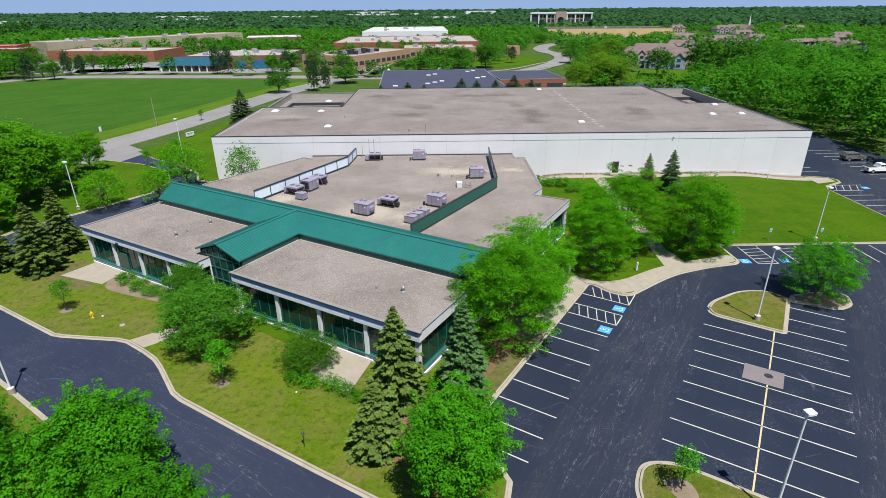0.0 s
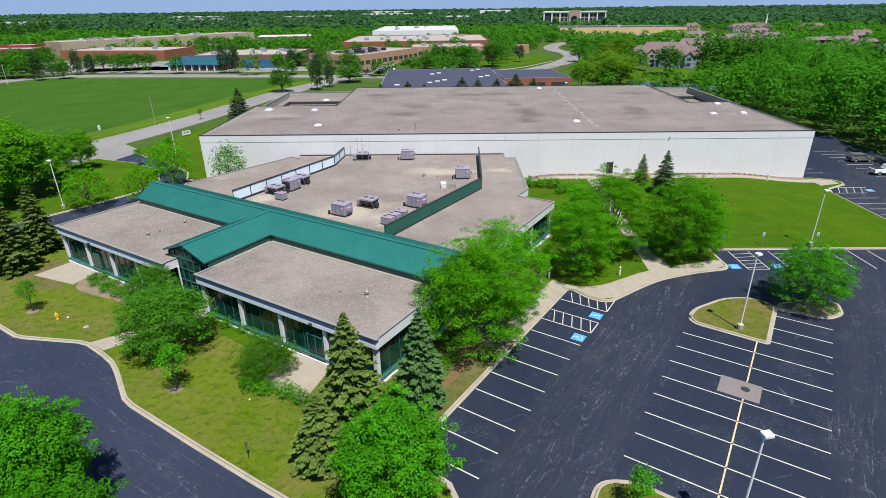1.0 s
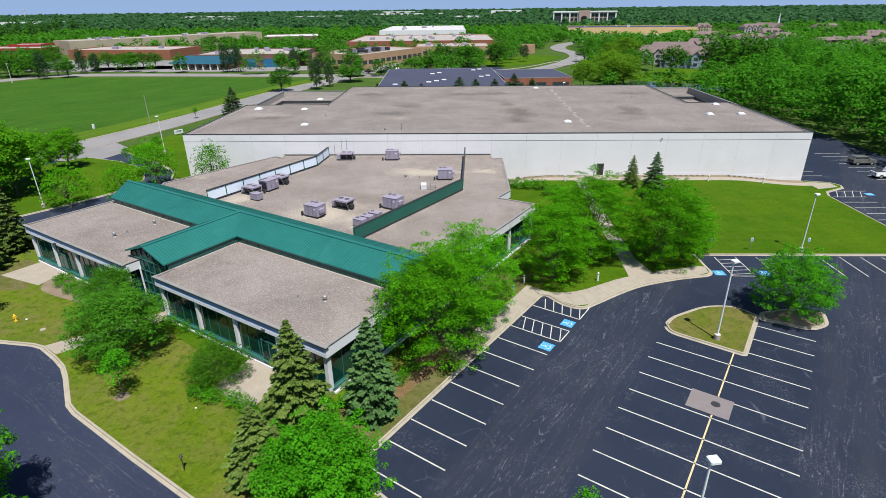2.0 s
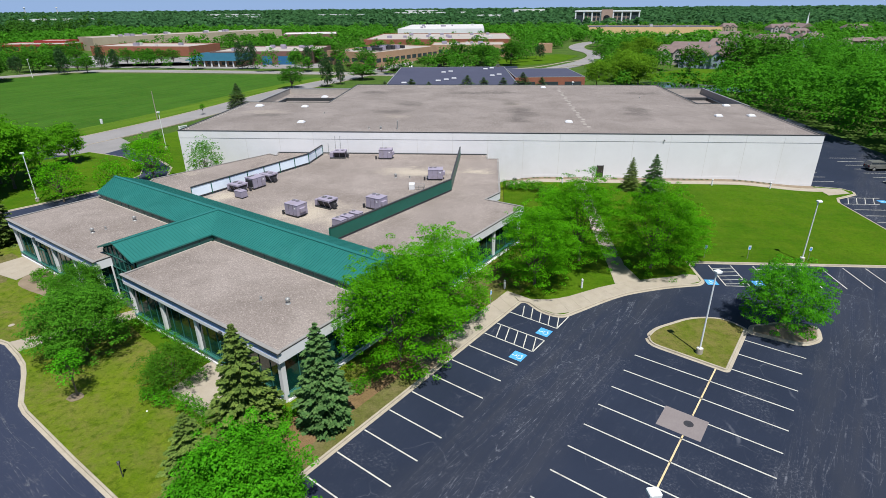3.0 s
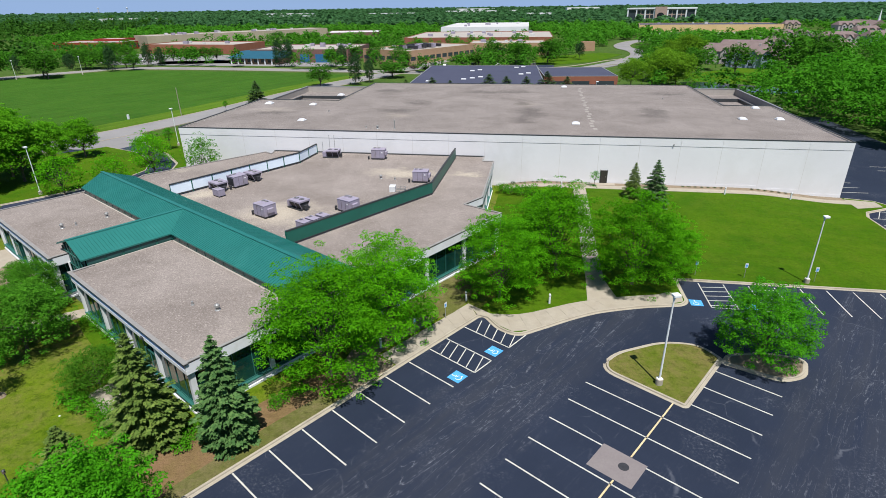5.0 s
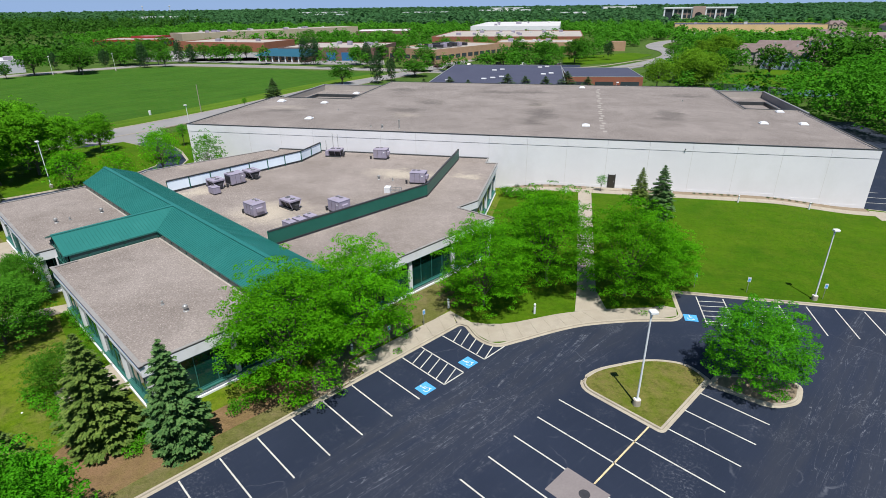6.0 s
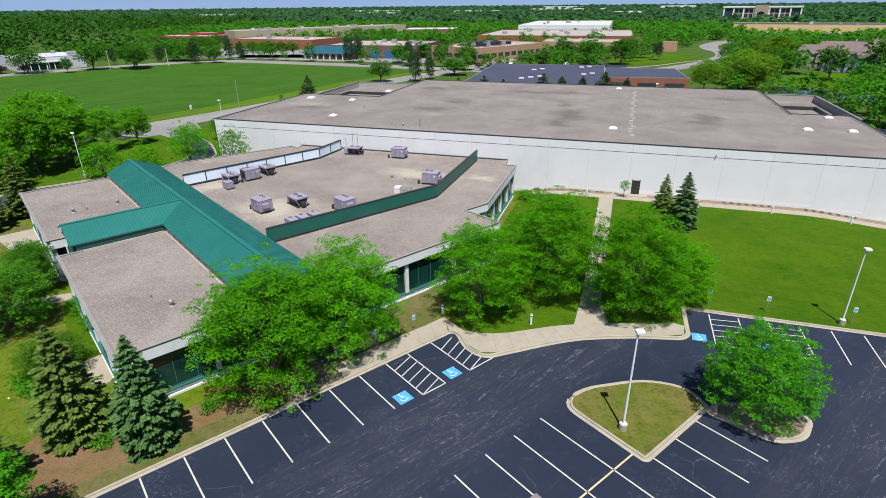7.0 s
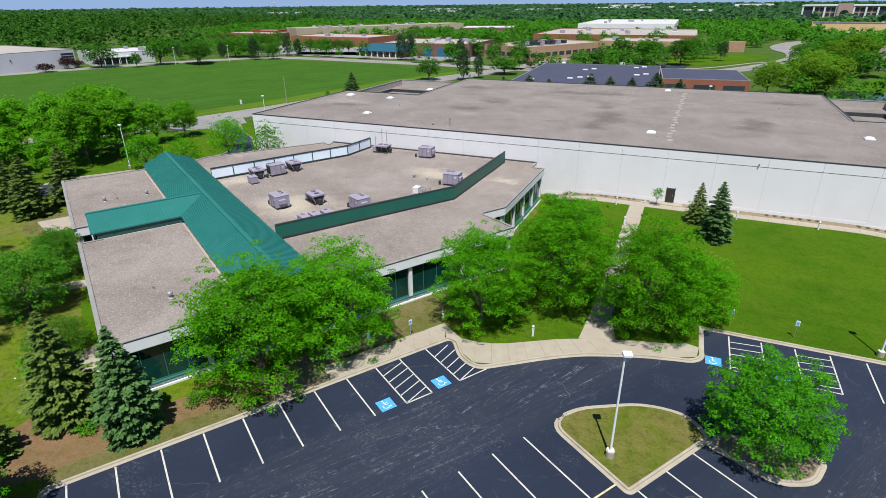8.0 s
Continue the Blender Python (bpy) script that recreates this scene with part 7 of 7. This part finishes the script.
rng = np.random.default_rng(7)
near_woods = [(95, 60), (94.5, 98), (95, 118), (91, 135), (84, 158), (82, 190), (98, 205), (124, 218), (150, 250), (168, 300), (240, 320), (300, 330), (300, 40), (120, 30)]
protos_near = prototypes(rng, 8, 760, .68, (13.5, 18.5), (4.0, 6.0))
forest("woods", scatter(rng, 70, 30, 260, 330, 7.8, lambda x, y: inside(x, y, near_woods) and x < 185), protos_near, rng, LEAF_NEAR, "dense green deciduous woods beside the car park", .8, 1.1)
protos_mid = prototypes(rng, 8, 300, .92, (8, 13), (3.6, 5.4))
protos_back = prototypes(rng, 8, 78, 1.9, (8, 13), (3.6, 5.4))
CLEAR = [  # clearings: buildings, roads, fields
    [(-340, 40), (-90, 20), (-40, 200), (-40, 268), (-180, 300), (-215, 250)], [(-345, 340), (-150, 296), (-72, 296), (-72, 392), (-130, 392), (-165, 400), (-165, 424), (-275, 430), (-290, 450), (-365, 444), (-365, 385)], [(-284, 410), (-262, 425), (-150, 485), (-95, 495), (-105, 555), (-165, 560), (-238, 610), (-335, 455)],
    [(-90, 405), (42, 405), (42, 520), (-90, 520)], [(-82, 528), (22, 530), (22, 675), (-82, 672)], [(-45, 165), (70, 165), (56, 268), (-50, 268)], [(-74, 282), (-10, 282), (-6, 356), (-40, 378), (-80, 345)],
    [(-30, 345), (34, 352), (34, 402), (-30, 402)], [(22, 268), (46, 280), (72, 318), (92, 362), (96, 395), (92, 428), (96, 460), (112, 500), (96, 508), (74, 466), (68, 426), (72, 394), (54, 345), (18, 296)],
    [(60, 205), (120, 212), (150, 275), (110, 298), (80, 262)], [(118, 530), (305, 520), (315, 730), (118, 735)], [(90, 300), (150, 296), (150, 352), (90, 352)], [(135, 850), (270, 820), (275, 960), (140, 970)], [(150, 300), (190, 300), (196, 340), (152, 344)], [(196, 318), (236, 318), (236, 352), (196, 352)],
    [(-345, 90), (-250, 90), (-205, 250), (-222, 292), (-262, 285), (-290, 262), (-335, 222)], [(320, 600), (372, 600), (372, 676), (330, 676)], [(20, 215), (50, 215), (66, 268), (92, 395), (98, 430), (66, 440), (28, 300)],
]
HOUSES = [(118, 345), (152, 380), (178, 352), (232, 372), (252, 350), (262, 396), (205, 425), (240, 440), (300, 430), (190, 470), (270, 520), (330, 480), (310, 640), (340, 660), (280, 690), (375, 620)]


def free(x, y):
    if inside(x, y, near_woods) and x < 185:
        return False
    if any(-5 < x - hx < 24 and -6 < y - hy < 15 for hx, hy in HOUSES) or any(-14 < x - hx + (hy - y) * .45 < 20 and -48 < y - hy < 15 for hx, hy in HOUSES[2:7]):
        return False
    return not any(inside(x, y, c) for c in CLEAR)


mid_xy = scatter(rng, -480, 200, 480, 760, 9.5, lambda x, y: free(x, y) and abs(x - 20) < 150 + .62 * y and (x < -130 or y > 262 or x > 60 or abs(x) < -1) and rng.random() < .82)
for x0, y0, x1, y1, n in ((-335, 374, -250, 362, 14), (-262, 426, -160, 470, 22), (-130, 404, -82, 400, 9), (-76, 408, 30, 414, 13), (-80, 524, 30, 526, 14), (-88, 300, -80, 335, 6), (-160, 428, -96, 480, 12), (-175, 505, -120, 512, 8), (90, 520, 130, 640, 10), (-35, 402, 34, 404, 9), (120, 742, 320, 716, 22), (140, 840, 270, 812, 12)):
    mid_xy += [(lerp(x0, x1, (i + rng.uniform(.1, .9)) / n), lerp(y0, y1, (i + .5) / n) + rng.uniform(-4, 4)) for i in range(n)]
forest("woods", [p for p in mid_xy if p[1] < 420], protos_mid, rng, LEAF_WOODS, "green trees between the distant buildings", .6, 1.1)
forest("woods", [p for p in mid_xy if p[1] >= 420], protos_back, rng, LEAF_WOODS, "green trees behind the distant buildings", .6, 1.1)
protos_far = prototypes(rng, 6, 16, 5.0, (9, 13), (4.5, 6.5))
far_xy = scatter(rng, -1500, 760, 1250, 1700, 18.0, lambda x, y: free(x, y) and x - 20 < 120 + .85 * y and rng.random() < .9)
forest("woods", far_xy, protos_far, rng, LEAF_FAR_HAZED, "endless flat woodland canopy in the distance", .8, 1.3)
protos_rim = prototypes(rng, 4, 12, 11.5, (10, 14), (9, 14))
rim_xy = scatter(rng, -4400, 700, 4300, 4600, 64.0, lambda x, y: (y > 1700 or x < -1500 and y > 700) and x - 20 < .9 * y and -x < 2.6 * y and x * x + y * y < 4750 ** 2 and rng.random() < .93)
forest("woods", rim_xy, protos_rim, rng, LEAF_FAR_HAZED, "hazy woodland along the horizon", .8, 1.2)
protos_west = prototypes(rng, 8, 52, 2.4, (10, 19), (3.8, 6.5))
west_xy = scatter(rng, -1500, 40, -228, 800, 13.5, lambda x, y: free(x, y) and (x < -330 or y > 250) and x < -235 - (y - 180) * .1 and y > -.33 * x and (x < -500 or y < 330) and rng.random() < .88)
forest("woods", west_xy, protos_west, rng, LEAF_TALL, "tall dark green woods behind the white factory", .8, 1.3)
# trees round the field and between the far buildings: place, half width, height
FIELD_TREES = ((-211, 279, 5.1, 8.4), (-183, 275, 3.7, 7.9), (-178, 313, 3.8, 8.3), (-175, 317, 3.6, 7.8), (-171.5, 322.5, 3.8, 7.6), (-166.5, 326.5, 3.9, 7.4), (-236.7, 211, 6.9, 10.9), (-220.5, 218, 2.6, 6.5), (-220, 231.7, 6.4, 11.5),
               (-206, 243, 7.2, 11.0), (-217, 282, 5.9, 10.4), (-200.6, 278.7, 4.8, 9.1), (-195, 285, 4.6, 6.4), (-186, 313.5, 4.2, 8.6), (-171, 309, 3.9, 8.0), (-84, 295, 3.4, 9.2), (-62, 222.5, 4.4, 7.6), (-228, 330, 5.0, 8.0), (-244, 342, 5.0, 9.0), (-258, 352, 5.5, 9.0))
TOWN_TREES = ((-48, 299, 5.5, 8.0), (-295, 527, 5.6, 7.0), (-211, 506, 6.5, 8.5), (-201, 514, 5.4, 7.5), (-177.5, 508, 5.9, 8.0), (-.5, 317, 5.6, 10.6), (14, 309, 5.3, 10.7), (27, 311, 5.8, 10.3), (30, 348, 5.0, 8.5),
              (-15.4, 296, 6.5, 6.0), (-8, 302, 5.4, 5.8), (-51.5, 317, 5.9, 7.6), (-40, 251, 5.3, 6.2), (104, 267, 5.9, 11.7), (10.6, 324, 5.2, 9.6), (78, 333, 4.8, 8.2), (-58, 330, 5.0, 8.0), (-66, 318, 5.0, 8.5), (92, 286, 5.0, 9.0), (111, 236, 7.5, 18.0), (125, 246, 7.5, 17.0), (117, 222, 7.0, 16.5))
for i, (x, y, r, h) in enumerate(FIELD_TREES + TOWN_TREES):
    copy_thing(roadside, put(x, y, i * 53, r / 5.0, h / 10.0, z=0))
for i, (x, y, r, h) in enumerate(((-244, 188, 5.2, 5.6), (-250, 208, 3.4, 5.2), (-243, 214, 3.4, 4.6), (-55.6, 294, 2.6, 3.8), (-36.7, 280, 2.9, 3.5), (-322, 519, 3.3, 7.5), (-270, 535, 3.6, 7.0), (-254.6, 533.6, 4.4, 7.0), (-239, 532, 3.2, 7.0), (-189.6, 513.7, 2.6, 6.5), (-30, 276, 2.6, 3.2))):
    copy_thing(purple, put(x, y, i * 61, r / 4.2, h / 8.0, z=0))
willow = tree("willow_tree", 81, 12.5, 7.4, .4, 46, 1.75, 66, .5, LEAF_GOLD, "large yellow-green willow by the pond", tr=.25, fill=.12, shape="skirt", sprays=60, jitter=.4)
willow.matrix_basis = put(68, 228, 0, .95, 1.05, z=0)
for x, y, r, s in ((73, 232, 90, 1.0), (56, 226, 45, .78), (95, 311, 200, 1.2), (70, 246, 10, 1.05), (86, 306, 120, 1.0)):
    copy_thing(willow, put(x, y, r, s, z=0))

# ---- painted marks on the car park ----
MARK = 0.012


def line(a, b, w=.11, material=PAINT_WHITE, name="parking_line"):
    bm = bmesh.new()
    along(bm, a, b, -0.02, MARK, w / 2, w / 2)
    return part(name, bm, material, parking_lot, world_space=True)


for k in range(-2, 6):
    v = 1.9 + 2.765 * k
    line(L(6.95, v), L(12.1, v))
# two accessible bays with hatched aisles
for v0, v1, slant in ((18.35, 20.62, 0), (23.25, 25.7, 1)):
    line(L(6.95, v0), L(12.2, v0))
    if not slant:
        line(L(6.95, v1), L(12.2, v1))
        line(L(12.2, v0), L(12.2, v1))
        for i in range(5):
            u = 7.4 + i * .98
            line(L(u, v1), L(u + .84, v0), .09, PAINT_WHITE)
    else:
        line(L(12.2, v0), L(12.15, v1 + .3))
        for i in range(5):
            u = 7.45 + i * .96
            line(L(u, v1 - .45 + .09 * i), L(u + .9, v0), .09, PAINT_WHITE)


def wheelchair(x, y, turn):
    """Blue square with the white sign of access."""
    root = part("accessible_marking", a_box(-.62, -.62, -.03, .62, .62, MARK), PAINT_BLUE, parking_lot, "blue painted square with a white symbol")
    root.matrix_basis = Matrix.Translation((x, y, 0)) @ Matrix.Rotation(turn, 4, "Z")
    bm = bmesh.new()
    z0, z1 = MARK - .02, MARK + .005
    n = 18
    ring = []
    for i in range(n + 1):
        a = math.radians(150 + 250 * i / n)
        ring.append(((.29 * math.cos(a) - .04, .29 * math.sin(a) - .15), (.235 * math.cos(a) - .04, .235 * math.sin(a) - .15)))
    for (o0, i0), (o1, i1) in zip(ring, ring[1:]):
        prism(bm, [o0, o1, i1, i0], z0, z1)
    prism(bm, [(.07 * math.cos(t * .698) - .08, .07 * math.sin(t * .698) + .47) for t in range(9)], z0, z1)
    prism(bm, [(-.11, .36), (-.05, .36), (-.03, -.02), (-.09, -.02)], z0, z1)
    prism(bm, [(-.05, .19), (.16, .19), (.16, .135), (-.05, .135)], z0, z1)
    prism(bm, [(-.08, .02), (.19, .02), (.33, -.36), (.275, -.385), (.145, -.035), (-.08, -.035)], z0, z1)
    part("symbol", bm, TRIM_WHITE, root)


wheelchair(*L(11.45, 16.95), LOT_TURN + 1.57)
wheelchair(*L(11.5, 21.9), LOT_TURN + 1.57)
wheelchair(39.6, 63.75, 0)
wheelchair(44.8, 63.75, 0)
wheelchair(77.0, 93.6, 1.57)
# the middle double row
for i in range(8):
    v = 23.4 - 2.775 * i
    if i == 2:
        line(L(19.85, v), L(24.2, v))
        line(L(27.4, v), L(32.35, v))
    else:
        line(L(19.85, v), L(32.35, v))
line(L(26.2, 25.7), L(26.2, 18.15), .12, PAINT_YELLOW)
line(L(26.2, 15.5), L(26.2, 2.0), .12, PAINT_YELLOW)
for v in (26.3, 29.1, 31.9):
    line(L(27.25, v), L(32.3, v))
# row along the side lawn
for i in range(10):
    x = 40.9 + i * 2.6
    line((x, 68.35), (x, 62.95))
for x0 in (40.9, 46.1):
    for i in range(5):
        y = 63.4 + i * 1.0
        line((x0, y), (x0 + 2.6, y + .25), .09, PAINT_WHITE)
    line((x0, 62.95), (x0 + 2.6, 62.95))
# bays by the east lawn and beside the warehouse
for i in range(9):
    y = 92.2 - i * 2.65
    line((70.3, y), (75.6, y))
for i in range(4):
    line((71.0 + i * 1.3, 92.3), (72.6 + i * 1.3, 95.2), .09)
line((72.2, 95.3), (77.5, 95.3))
for i in range(7):
    y = 104.5 + i * 2.75
    line((70.6, y), (75.6, y))
for i in range(12):
    y = 91.0 + i * 2.75
    line((84.0, y), (89.2, y))
# concrete patch with a drain
bm = bmesh.new()
prism(bm, [L(24.2, 15.55), L(27.4, 15.55), L(27.4, 18.1), L(24.2, 18.1)], -.02, .01)
patch = part("concrete_patch", bm, PATCH, parking_lot, "pinkish grey concrete patch", world_space=True)
c = L(26.2, 17.0)
bm = bmesh.new()
tube(bm, (*c, -.01), (*c, .02), .36, .36, 24)
part("drain_cover", bm, UNIT_DARK, patch, "dark iron drain cover", world_space=True)
c = (56.5, 57.8)
part("drain_cover", a_tube((*c, -.02), (*c, .012), .4, .4, 20), RUBBER, parking_lot, "dark iron drain cover", world_space=True)
